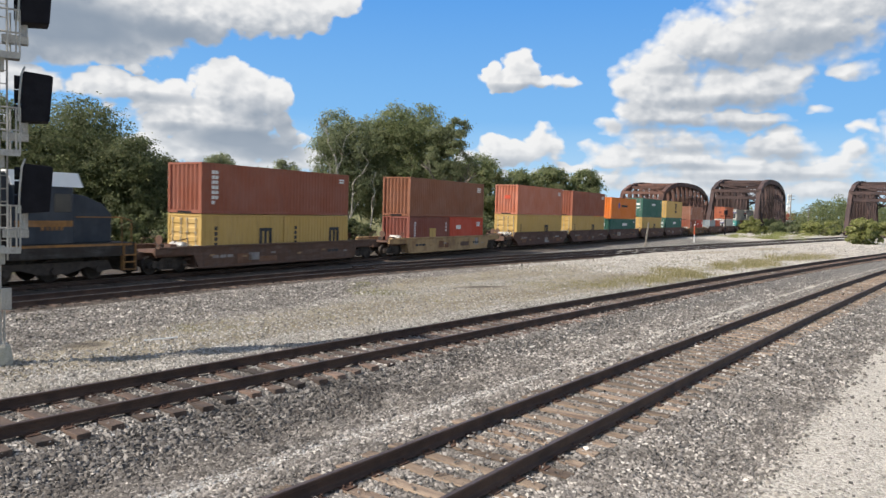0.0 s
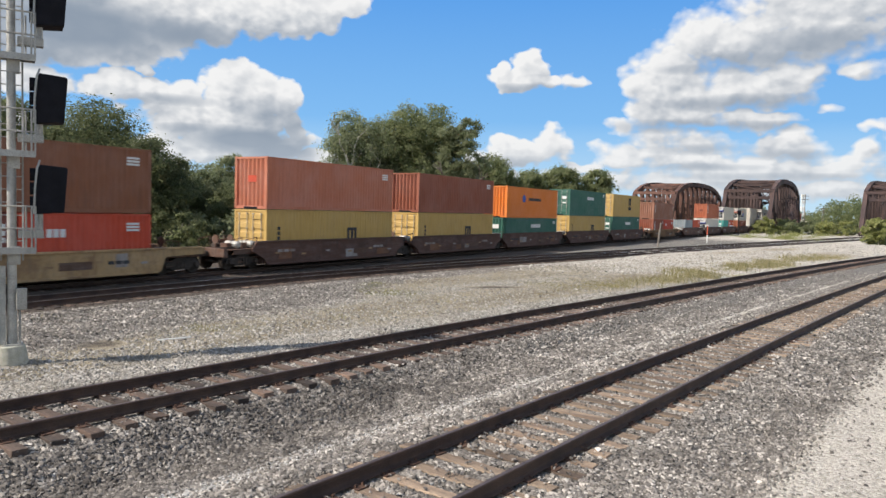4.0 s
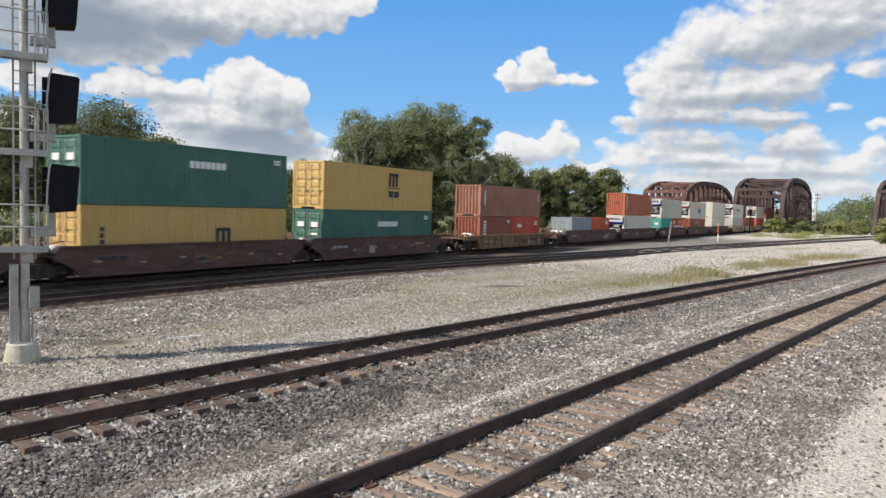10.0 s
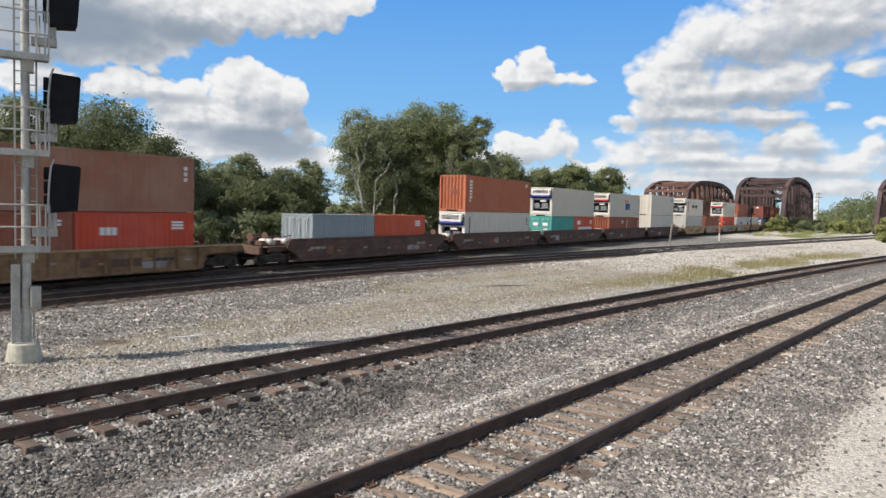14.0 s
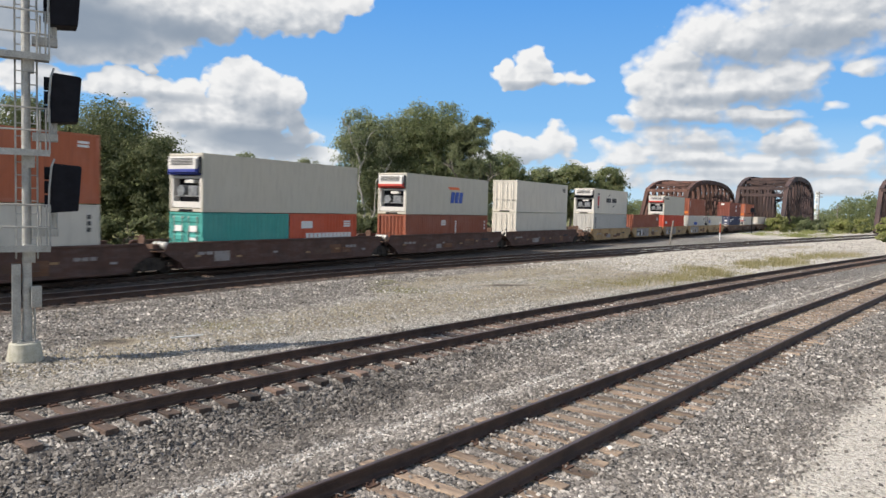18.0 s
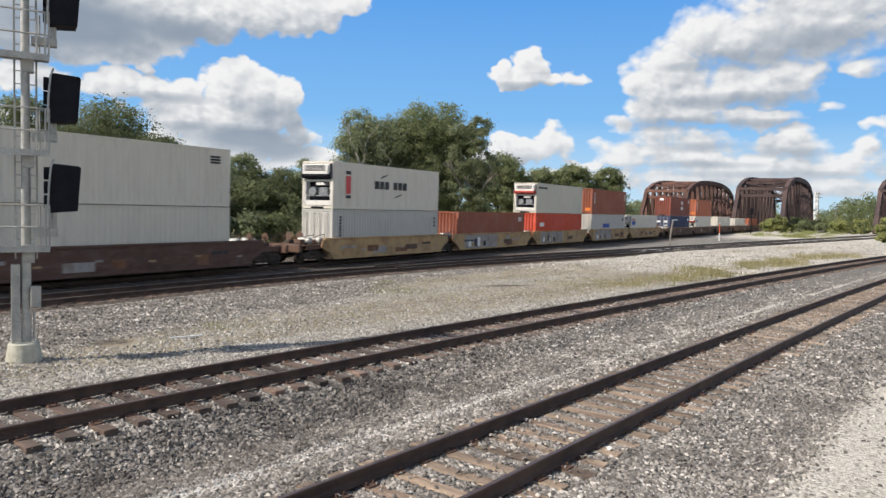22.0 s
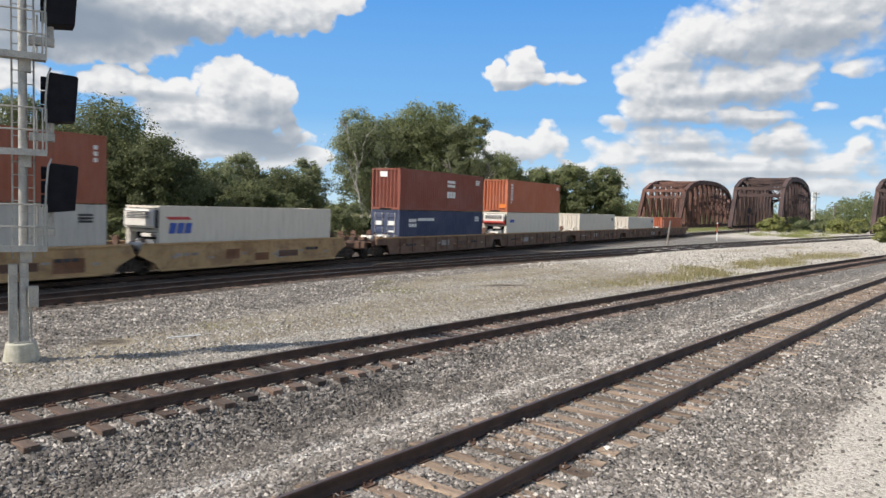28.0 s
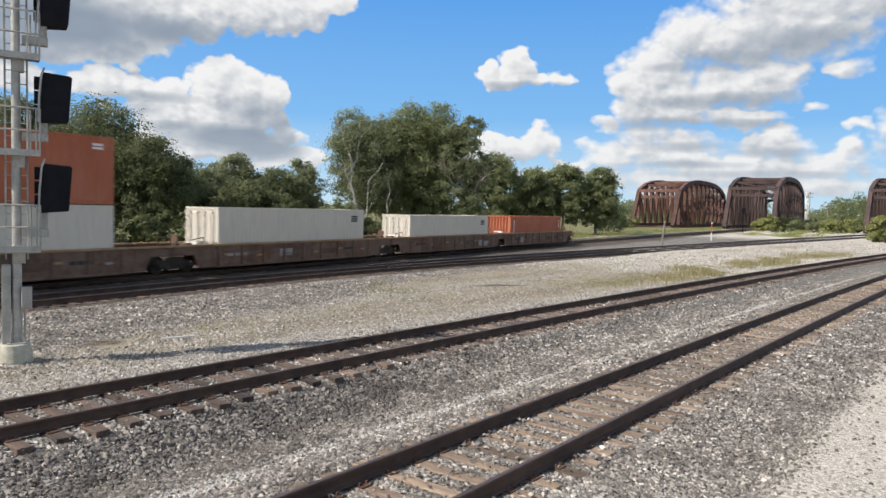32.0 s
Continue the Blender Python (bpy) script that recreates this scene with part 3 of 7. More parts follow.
def lie(x, y):
    """Height of the ground and the cover of each kind there, on arrays."""
    n, ns = NEAR_SIDE(x, y)
    m, ms = MID_SIDE(x, y)
    w, s = main_side(x, y)
    bo = 4.6 + 0.172 * 4 * np.log1p(np.exp(np.clip((s - 9) / 4, -40, 40)))
    bi = 4.6 + 0.150 * 4 * np.log1p(np.exp(np.clip((s - 19) / 4, -40, 40)))
    rough = 0.045 * wave(x, y, 2.2, 3) + 0.06 * wave(x, y, 0.6, 5)
    z = -0.17 + rough + 0 * x
    bed1 = 1 - smooth(abs(n), 1.5, 2.6)
    bed2 = 1 - smooth(m - 0.45 * smooth(ms + 1.5 * wave(x, y, 0.9, 44), 11, 17), 0.95, 1.7) * (m > 0) - smooth(-m, 1.4, 2.2) * (m <= 0)
    z = z * (1 - bed1) + bed1 * (NEAR_TOP - 0.228)
    z = z - 0.42 * np.exp(-((m - 2.45) / 0.75) ** 2) * (0.3 + 0.7 * smooth(16 - ms, 0, 9))
    z = z + 0.13 * wave(x, y, 4.2, 91) * smooth(m, 1.8, 2.8) * smooth(-n, 2.0, 3.2) * (1 - smooth(ms, 12, 18))
    z = z * (1 - bed2) + bed2 * (MID_TOP - 0.24)
    right = smooth(n, 2.6, 4.2)
    z = z * (1 - right) + right * (-0.10 + 0.3 * rough)
    far = smooth(-m, 2.5, 6.0)
    z = z - far * 0.02
    bed3 = np.maximum.reduce([1 - smooth(abs(w - c), 1.5, 3.4) for c in (0, bo, bi)] + [smooth(w, -1.5, 0) * (1 - smooth(w, 4.4, 6.5)) * smooth(30 - s, 0, 12)])
    z = z * (1 - bed3) + bed3 * (MAIN_TOP - 0.225)
    for c in (bo, bi):
        z = z + 0.075 * (1 - smooth(abs(w - c), 1.3, 1.7)) * smooth(s, 36, 48) * (w > 4.8)
    behind = smooth(-w, 4, 14)
    z = z - behind * 0.15 + smooth(-w, 8, 40) * 0.35 * wave(x, y, 0.08, 9)
    hill = smooth(np.hypot(x, y), 500, 2500) * 6 * (wave(x, y, 0.003, 4) + 0.4)
    z = z + hill
    streak = (0.85 + 0.25 * wave(x, y, 0.9, 18)) * np.exp(-((n + 2.25 + 0.12 * wave(x, y, 0.6, 8)) / 0.25) ** 2) + 1.3 * smooth(n + 0.4 * wave(x, y, 1.1, 28) + 0.2 * wave(x, y, 4.0, 29), 4.0, 4.4)
    grey = np.maximum(1 - smooth(abs(n), 2.6, 3.6), 1 - smooth(m * 1.0, 3.2, 4.6)) * smooth(m, -2.6, -1.5)
    grey = np.clip(grey - 0.95 * streak, 0, 1)
    pale = np.clip(0.36 + 0.30 * wave(x, y, 0.35, 11) + 0.85 * wave(ms * 0.22, m * 0.75, 1.0, 63) * smooth(-m, 1.5, 3.0) + 0.25 * wave(x, y, 0.09, 12) + 1.0 * np.clip(streak, 0, 1) + 1.2 * smooth(n, 2.6, 3.2) + 0.4 * np.exp(-((m + 2.5) / 0.9) ** 2) + 0.55 * smooth(s, 12, 42) - 0.25 * (1 - smooth(s, 0, 16)) * (m < -1.5), 0, 1)
    # dark main-line ballast; its wide band also paints in shadow beside the track
    dark = np.clip(np.maximum.reduce([1 - smooth(abs(w), 1.35, 2.3)] + [(1 - smooth(abs(w - c), 1.35 - 0.75 * smooth(s, 34, 52), 2.3 - 1.2 * smooth(s, 34, 52))) * (1 - 0.3 * smooth(s, 34, 60)) for c in (bo, bi)] + [smooth(w, -6.0, -4.0) * (1 - smooth(w, 5.9, 6.7)) * smooth(42 - s, 0, 12), 0.8 * smooth(w, -6, -4) * (1 - smooth(w + 0.7 * wave(x, y, 0.4, 77) + 1.5 * smooth(s, 80, 110), 3.6, 6.0)) * (1 - smooth(s, 150, 180)), smooth(w, -15, -11) * (1 - smooth(w, -4, -2)) * (1 - smooth(s, 20, 40)), smooth(w, -4.5, -3.0) * (1 - smooth(w, 1.4, 2.3))]), 0, 1)
    shoulder = np.clip(np.maximum.reduce([1 - smooth(w - np.maximum(bo, bi) + 0.8 * wave(x, y, 0.4, 71) - 3.5 * (1 - smooth(s, 0, 12)), 3.4, 5.2)]) * smooth(w, -5, -3) * (1 - smooth(s, 14, 34)), 0, 1)
    grey = np.maximum(grey, shoulder * 0.9)
    grey = np.maximum(grey, 0.85 * smooth(w, 0, 2) * (1 - smooth(w - np.minimum(bo, bi) + 0.8 * wave(x, y, 0.3, 72), -2.5, -0.5)) * smooth(s, 20, 40) * (1 - smooth(s, 90, 125)))
    verge = 0.8 * (0.5 + 0.6 * wave(x, y, 0.5, 61)) * np.exp(-((m + 4.5 + 1.0 * wave(x, y, 0.25, 15)) / 1.0) ** 2) * (0.55 * smooth(ms, 16, 24) + 0.45 * smooth(ms, 30, 42)) * (1 - smooth(ms, 72, 95))
    spots = smooth(wave(x, y, 0.55, 21) + 0.5 * wave(x, y, 1.6, 22), 0.35, 0.8) * smooth(-m, 4, 6) * (1 - smooth(-m, 13, 17)) * 0.62
    # dark smears on the gravel; the mark beside the mast paints a shaded hollow
    smear_and_shade = 0.95 * np.exp(-((x - 3.1 + 0.3 * wave(x, y, 2.0, 81)) / 1.7) ** 2 - ((y - 34.5 - 0.15 * (x - 3.1)) / 0.6) ** 2) + 0.6 * np.exp(-((x + 8.3) / 0.75) ** 2 - ((y - 18.2) / 0.7) ** 2) + 0.55 * np.exp(-((x + 8.6) / 1.1) ** 2 - ((y - 24.0) / 0.35) ** 2)
    dark = np.maximum(dark, np.clip(smear_and_shade, 0, 1))
    grass = np.clip(np.maximum.reduce([verge, spots, smooth(-w, 3.5, 7.0), 0.36 * smooth(w - np.maximum(bo, bi), 6, 14) * smooth(s, 125, 155), smooth(np.hypot(x, y), 230, 330)]), 0, 1)
    return z, grey, pale, dark, grass


def build_ground():
    az = np.concatenate([np.linspace(-math.pi, -0.8, 50)[:-1], np.linspace(-0.8, 0.8, 380), np.linspace(0.8, math.pi, 50)[1:-1]])
    r = np.concatenate([[0.0], np.geomspace(1.0, 60.0, 250), np.geomspace(62.0, 4500.0, 90)])
    A, R = np.meshgrid(az, r)
    x, y = R * np.sin(A), R * np.cos(A)
    z, grey, pale, dark, grass = lie(x, y)
    nr, na = A.shape
    i = np.arange(nr * na).reshape(nr, na)
    j = np.roll(i, -1, 1)
    quads = np.stack([i[:-1], i[1:], j[1:], j[:-1]], -1).reshape(-1, 4)
    me = raw("ground", np.stack([x, y, z], -1).reshape(-1, 3), quads, M_GROUND)
    for key, a in (("grey", grey), ("pale", pale), ("dark", dark), ("grass", grass)):
        at = me.attributes.new(key, "FLOAT", "POINT")
        at.data.foreach_set("value", a.astype(np.float32).ravel())
    me.polygons.foreach_set("use_smooth", np.ones(len(me.polygons), bool))
    return tagged(new("ground", me), "flat yard of grey ballast and pale limestone gravel with weedy patches", "ground", kind="structure")


build_ground()


# ======== rails and ties ========
RAIL_OUTLINE = ((-0.076, 0), (0.076, 0), (0.076, 0.011), (0.02, 0.03), (0.009, 0.045), (0.009, 0.125), (0.034, 0.14), (0.037, 0.172), (0.028, 0.184),
                (-0.028, 0.184), (-0.037, 0.172), (-0.034, 0.14), (-0.009, 0.125), (-0.009, 0.045), (-0.02, 0.03), (-0.076, 0.011))


def rail_mesh(at, s0, s1, off, top, head, step=1.5):
    bm = bmesh.new()
    rows = []
    for s in np.arange(s0, s1 + step, step):
        x, y, th = at(float(s), off)
        c, n = math.cos(th), -math.sin(th)
        rows.append([bm.verts.new((x + u * c, y + u * n, top - 0.184 + v)) for u, v in RAIL_OUTLINE])
    k = len(RAIL_OUTLINE)
    for a, b in zip(rows, rows[1:]):
        for i in range(k):
            f = bm.faces.new((a[i], b[i], b[(i + 1) % k], a[(i + 1) % k]))
            f.material_index = 1 if i in (8,) else 0
    bm.faces.new(rows[0])
    bm.faces.new(rows[-1][::-1])
    bmesh.ops.recalc_face_normals(bm, faces=bm.faces[:])
    return mesh("rail", bm, M_RAIL, head)


def tie_mesh(name, mat, seed):
    r = random.Random(seed)
    bm = bmesh.new()
    L, W = 1.3 + r.uniform(-0.04, 0.04), 0.115
    box(bm, -L, L, -W, W, -0.17, 0)
    bmesh.ops.subdivide_edges(bm, edges=[e for e in bm.edges if abs(e.verts[0].co.x - e.verts[1].co.x) > 1], cuts=4)
    for v in bm.verts:
        v.co += Vector((r.uniform(-0.02, 0.02), r.uniform(-0.012, 0.012), r.uniform(-0.008, 0.004)))
    return mesh(name, bevelled(bm, 0.008), mat)


def plate_mesh():
    bm = bmesh.new()
    box(bm, -0.18, 0.18, -0.095, 0.095, 0, 0.016)
    for sx in (-1, 1):
        for sy in (-1, 1):
            box(bm, sx * 0.1 - 0.014, sx * 0.1 + 0.014, sy * 0.06 - 0.014, sy * 0.06 + 0.014, 0.016, 0.05)
    return mesh("tie_plate", bm, M_PLATE)


TIE_LIGHT = [tie_mesh("tie", M_TIE, i) for i in range(5)]
TIE_TARRED = [tie_mesh("tie", M_TIE_DARK, 20 + i) for i in range(5)]
PLATE = plate_mesh()


def lay_track(name, at, s0, s1, top, label, head, ties, pitch, near, seed, skip=None):
    """A track: two rails, ties as parts where the camera is near, the far ones joined."""
    t = thing(name, Matrix(), label, "railway track", "railway tracks", "structure")
    for off in (-0.7525, 0.7525):
        hang("rail", rail_mesh(at, s0, s1, off, top, head), t)
    r = random.Random(seed)
    verts, faces = [], []
    for k in range(int((s1 - s0) / pitch)):
        s = s0 + k * pitch + r.uniform(-0.03, 0.03)
        x, y, th = at(s)
        m = pose(x, y, top - 0.2 + r.uniform(-0.006, 0.006), r.uniform(-0.6, 0.6), r.uniform(-0.4, 0.4), -math.degrees(th) + r.uniform(-1.2, 1.2)) @ pose(r.uniform(-0.06, 0.06), 0, 0)
        if near[0] <= s <= near[1]:
            hang("tie", r.choice(ties), t, m=m)
            if s <= near[0] + 22:
                for off in (-0.7525, 0.7525):
                    hang("tie_plate", PLATE, t, m=m @ pose(off, 0, 0))
        else:
            b = len(verts)
            verts += [m @ Vector(c) for c in ((-1.3, -0.11, -0.15), (1.3, -0.11, -0.15), (1.3, 0.11, -0.15), (-1.3, 0.11, -0.15), (-1.3, -0.11, 0), (1.3, -0.11, 0), (1.3, 0.11, 0), (-1.3, 0.11, 0))]
            faces += [[b + i for i in f] for f in ((4, 5, 6, 7), (0, 1, 5, 4), (1, 2, 6, 5), (2, 3, 7, 6), (3, 0, 4, 7))]
    if faces:
        tagged(hang("far_ties", raw("far_ties", [tuple(v) for v in verts], faces, ties[0].materials[0]), t), kind="stuff")
    return t


lay_track("railway_track", NEAR_AT, -6, 150, NEAR_TOP, "straight siding of rusty rails on weathered brown wooden ties", M_RAILTOP, TIE_LIGHT, 0.54, (1, 75), 1)
lay_track("railway_track", MID_AT, -6, 190, MID_TOP, "dark rusty rails on tarred ties in grey ballast", M_RAILTOP, TIE_TARRED, 0.54, (1, 95), 2)
lay_track("railway_track", main_at, -60, 480, MAIN_TOP, "main line track with polished rail heads on dark ballast", M_SHINE, TIE_TARRED, 0.55, (-8, 80), 3)
lay_track("railway_track", lambda s, o=0.0: main_at(s, branch_outer(s) + o), -60, 300, MAIN_TOP, "branch track with worn rails curving away from the main line", M_SHINE, TIE_TARRED, 0.55, (-10, 70), 4)
lay_track("railway_track", lambda s, o=0.0: main_at(s, branch_inner(s) + o), 14, 300, MAIN_TOP + 0.002, "second branch track leaving by a turnout", M_SHINE, TIE_TARRED, 0.55, (30, 70), 5)


# ======== truss bridges ========
def truss_bridge(front, heading, label, L=74.0, W=11.6, H=14.2, rust=M_BRIDGE):
    """A riveted through truss with an arched top chord; x runs along the span from its front end."""
    t = thing("truss_bridge", pose(front[0], front[1], front[2], 0, 0, 90 - math.degrees(heading)), label, "railway bridge", "truss bridges")
    n = 12
    xs = [L * i / n for i in range(n + 1)]

    def crown(x):
        u = 2 * x / L - 1
        return 0.7 + H * (1 - abs(u) ** 2.6) ** 0.31 if 0 < x < L else 0.7
    tops = [crown(x) for x in xs]
    for side in (-1, 1):
        y = side * W / 2
        bm = bmesh.new()
        beam(bm, (0, y, 0.7), (L, y, 0.7), 0.6, 1.2)
        part("bottom_chord", bm, rust, t)
        for i in range(n):
            bm = bmesh.new()
            beam(bm, (xs[i], y, tops[i]), (xs[i + 1], y, tops[i + 1]), 1.0, 1.25)
            end = i in (0, n - 1)
            part("end_post" if end else "top_chord", bm, rust, t)
        for i in range(1, n):
            bm = bmesh.new()
            for dx in (-0.36, 0.36):
                beam(bm, (xs[i] + dx, y, 0.7), (xs[i] + dx, y, tops[i]), 0.24, 0.8)
            z, lean = 1.3, 1
            while z < tops[i] - 1.2:
                beam(bm, (xs[i] - 0.34 * lean, y, z), (xs[i] + 0.34 * lean, y, z + 0.6), 0.7, 0.16)
                z, lean = z + 0.6, -lean
            part("post", bm, rust, t)
            if 1 <= i < n - 1:
                a, b = ((i, i + 1) if i < n / 2 else (i + 1, i))
                bm = bmesh.new()
                beam(bm, (xs[a], y, tops[a]), (xs[b], y, 0.9), 0.75, 0.62)
                part("diagonal", bm, rust, t)
    for i in range(1, n):
        z = tops[i]
        bm = bmesh.new()
        beam(bm, (xs[i], -W / 2, z), (xs[i], W / 2, z), 0.5, 0.7)
        part("top_strut", bm, rust, t)
        if i < n - 1:
            for s in (-1, 1):
                bm = bmesh.new()
                beam(bm, (xs[i], -s * W / 2, z), (xs[i + 1], s * W / 2, tops[i + 1]), 0.2, 0.22)
                part("lateral_brace", bm, rust, t)
        if i in (2, 4, 6, 8, 10):
            bm = bmesh.new()
            zz = z - 1.8
            beam(bm, (xs[i], -W / 2, zz), (xs[i], W / 2, zz), 0.35, 0.4)
            for k in range(6):
                y0, y1 = -W / 2 + W * k / 6, -W / 2 + W * (k + 1) / 6
                beam(bm, (xs[i], y0, zz if k % 2 else z), (xs[i], y1, z if k % 2 else zz), 0.24, 0.24)
            part("sway_frame", bm, rust, t)
    for i in (1, n - 1):
        bm = bmesh.new()
        x, z = xs[i], tops[i]
        q = 1 if i == 1 else -1
        x -= q * 0.55
        z1, z0 = z + 0.05, z - 1.75
        beam(bm, (x, -W / 2, z1), (x, W / 2, z1), 0.8, 0.75)
        beam(bm, (x, -W / 2, z0), (x, W / 2, z0), 0.8, 0.65)
        for k in range(8):
            y0, y1 = -W / 2 + W * k / 8, -W / 2 + W * (k + 1) / 8
            beam(bm, (x, y0, z0 if k % 2 else z1), (x, y1, z1 if k % 2 else z0), 0.32, 0.28)
        for s in (-1, 1):
            pts = [(s * (W / 2 - 0.2), z0 - 2.4), (s * (W / 2 - 0.5), z0 - 1.2), (s * (W / 2 - 1.2), z0 - 0.5), (s * (W / 2 - 2.4), z0 - 0.15)]
            for (ya, za), (yb, zb) in zip(pts, pts[1:]):
                beam(bm, (x, ya, za), (x, yb, zb), 0.45, 0.4)
        part("portal_frame", bm, rust, t)
    for i in range(n + 1):
        bm = bmesh.new()
        beam(bm, (xs[i], -W / 2, 0.1), (xs[i], W / 2, 0.1), 0.45, 0.7)
        part("floor_beam", bm, rust, t)
    bm = bmesh.new()
    for k in range(int(L / 0.6)):
        box(bm, 0.3 + k * 0.6, 0.58 + k * 0.6, -4.6, 4.6, 0.36, 0.6)
    tagged(part("deck_ties", bm, M_TIE_DARK, t, "open deck of tarred ties"), kind="stuff")
    for y in (-3.2, -1.8, 1.8, 3.2):
        bm = bmesh.new()
        beam(bm, (0, y, 0.1), (L, y, 0.1), 0.35, 0.5)
        part("stringer", bm, rust, t)
    bm = bmesh.new()
    box(bm, -3, 0.6, -W / 2 - 1, W / 2 + 1, -3.0, -0.3)
    part("abutment", bm, M_CONCRETE, t, "weathered concrete abutment")
    bm = bmesh.new()
    box(bm, L - 0.6, L + 3, -W / 2 - 1, W / 2 + 1, -3.0, -0.3)
    part("abutment", bm, M_CONCRETE, t, "weathered concrete abutment")
    return t


BX, BY, BTH = main_at(181.0)
truss_bridge((BX, BY, -0.5), BTH, "dark rusted steel railway truss bridge with arched top chords")
truss_bridge((60.5, 203.0, -0.7), 0.568, "red-brown rusted steel truss bridge with a lattice portal", H=13.5, rust=M_BRIDGE_RED)
truss_bridge((111.2, 175.4, -0.5), 0.66, "dark arched truss bridge over the branch line")
_tx = thing("railway_track", Matrix(), "short approach track running onto the rusted bridge", "railway track", "railway tracks", "structure")
for off in (-0.7525, 0.7525):
    hang("rail", rail_mesh(lambda s, o=0.0: (60.5 + s * math.sin(0.568) + o * math.cos(0.568), 203 + s * math.cos(0.568) - o * math.sin(0.568), 0.568), -40, 90, off, MAIN_TOP, M_SHINE), _tx)


# ======== sky shell with clouds ========
def cloud_shell():
    az = np.radians(np.linspace(-180, 180, 145))
    el = np.radians(np.linspace(-1.5, 90, 60))
    A, E = np.meshgrid(az, el)
    R = 3800.0
    v = np.stack([R * np.cos(E) * np.sin(A), R * np.cos(E) * np.cos(A), R * np.sin(E)], -1).reshape(-1, 3)
    i = np.arange(A.size).reshape(A.shape)
    q = np.stack([i[:-1, :-1], i[:-1, 1:], i[1:, 1:], i[1:, :-1]], -1).reshape(-1, 4)
    me = raw("clouds", v, q, M_CLOUD)
    me.polygons.foreach_set("use_smooth", np.ones(len(me.polygons), bool))
    return tagged(new("cloud_backdrop", me), "white and grey cumulus clouds in a blue sky", "clouds", kind="structure")


CLOUD_SHELL = cloud_shell()
CLOUD_SHELL.location = EYE

# ======== the train ========
LEN40, LEN20, WIDE, HIGH, LOW = 12.192, 6.058, 2.438, 2.896, 2.591


def cached(fn):
    kept = {}

    def get(*key):
        if key not in kept:
            kept[key] = fn(*key)
        return kept[key]
    return get


@cached
def corrugated(length, height, pitch, depth, flat):
    """A ribbed steel sheet in x and z, its ribs pressed in along y; centred in x, from z 0 up."""
    n = max(2, int(round(length / pitch)))
    p = length / n
    xs, ys = [], []
    for i in range(n):
        for u, d in ((0.0, 0), (flat, 0), (0.5, -depth), (0.5 + flat, -depth)):
            xs.append(-length / 2 + (i + u) * p)
            ys.append(d)
    xs.append(length / 2)
    ys.append(0)
    k = len(xs)
    v = [(x, y, z) for z in (0, height) for x, y in zip(xs, ys)]
    f = [(i, i + 1, k + i + 1, k + i) for i in range(k - 1)]
    return raw("ribbed_panel", v, f, M_WHITE)


@cached
def bar_mesh(lx, ly, lz, bevel):
    bm = bmesh.new()
    box(bm, -lx / 2, lx / 2, -ly / 2, ly / 2, 0, lz)
    if bevel:
        bevelled(bm, bevel)
    return mesh("bar", bm, M_WHITE)


@cached
def door_leaf(width, height, upright):
    """A door leaf facing +x: sheet with pressed panels, lying or upright, hinge straps and a gasket edge."""
    bm = bmesh.new()
    box(bm, -0.04, 0, -width / 2, width / 2, 0, height)
    n = 3 if upright else 5
    for i in range(n):
        if upright:
            z0, z1 = 0.12, height - 0.12
            y0, y1 = -width / 2 + 0.08 + (width - 0.16) * (i + 0.06) / n, -width / 2 + 0.08 + (width - 0.16) * (i + 0.94) / n
        else:
            z0, z1 = height * (i + 0.14) / n, height * (i + 0.86) / n
            y0, y1 = -width / 2 + 0.1, width / 2 - 0.1
        a = [bm.verts.new(p) for p in ((0.001, y0, z0), (0.001, y1, z0), (0.001, y1, z1), (0.001, y0, z1))]
        b = [bm.verts.new(p) for p in ((0.035, y0 + 0.05, z0 + 0.06), (0.035, y1 - 0.05, z0 + 0.06), (0.035, y1 - 0.05, z1 - 0.06), (0.035, y0 + 0.05, z1 - 0.06))]
        bm.faces.new(b)
        for k in range(4):
            bm.faces.new((a[k], a[(k + 1) % 4], b[(k + 1) % 4], b[k]))
    for z in (0.12, 0.37, 0.63, 0.88):
        for sy in (-1, 1):
            box(bm, 0.0, 0.03, sy * (width / 2 - 0.05) - 0.045, sy * (width / 2 - 0.05) + 0.045, height * z - 0.05, height * z + 0.05)
    return mesh("door", bm, M_WHITE)


@cached
def lock_rod(height):
    bm = bmesh.new()
    tube(bm, (0, 0, 0.05), (0, 0, height - 0.05), 0.021, n=6)
    for z in (0.12, height * 0.35, height * 0.65, height - 0.12):
        box(bm, -0.02, 0.03, -0.05, 0.05, z - 0.03, z + 0.03)
    box(bm, 0.0, 0.05, -0.02, 0.28, height * 0.36, height * 0.36 + 0.04)
    return mesh("lock_rod", bm, M_GALV)


@cached
def casting_mesh():
    bm = bmesh.new()
    box(bm, -0.089, 0.089, -0.081, 0.081, 0, 0.118)
    return mesh("corner_casting", bevelled(bm, 0.012), M_WHITE)


DRY = {}


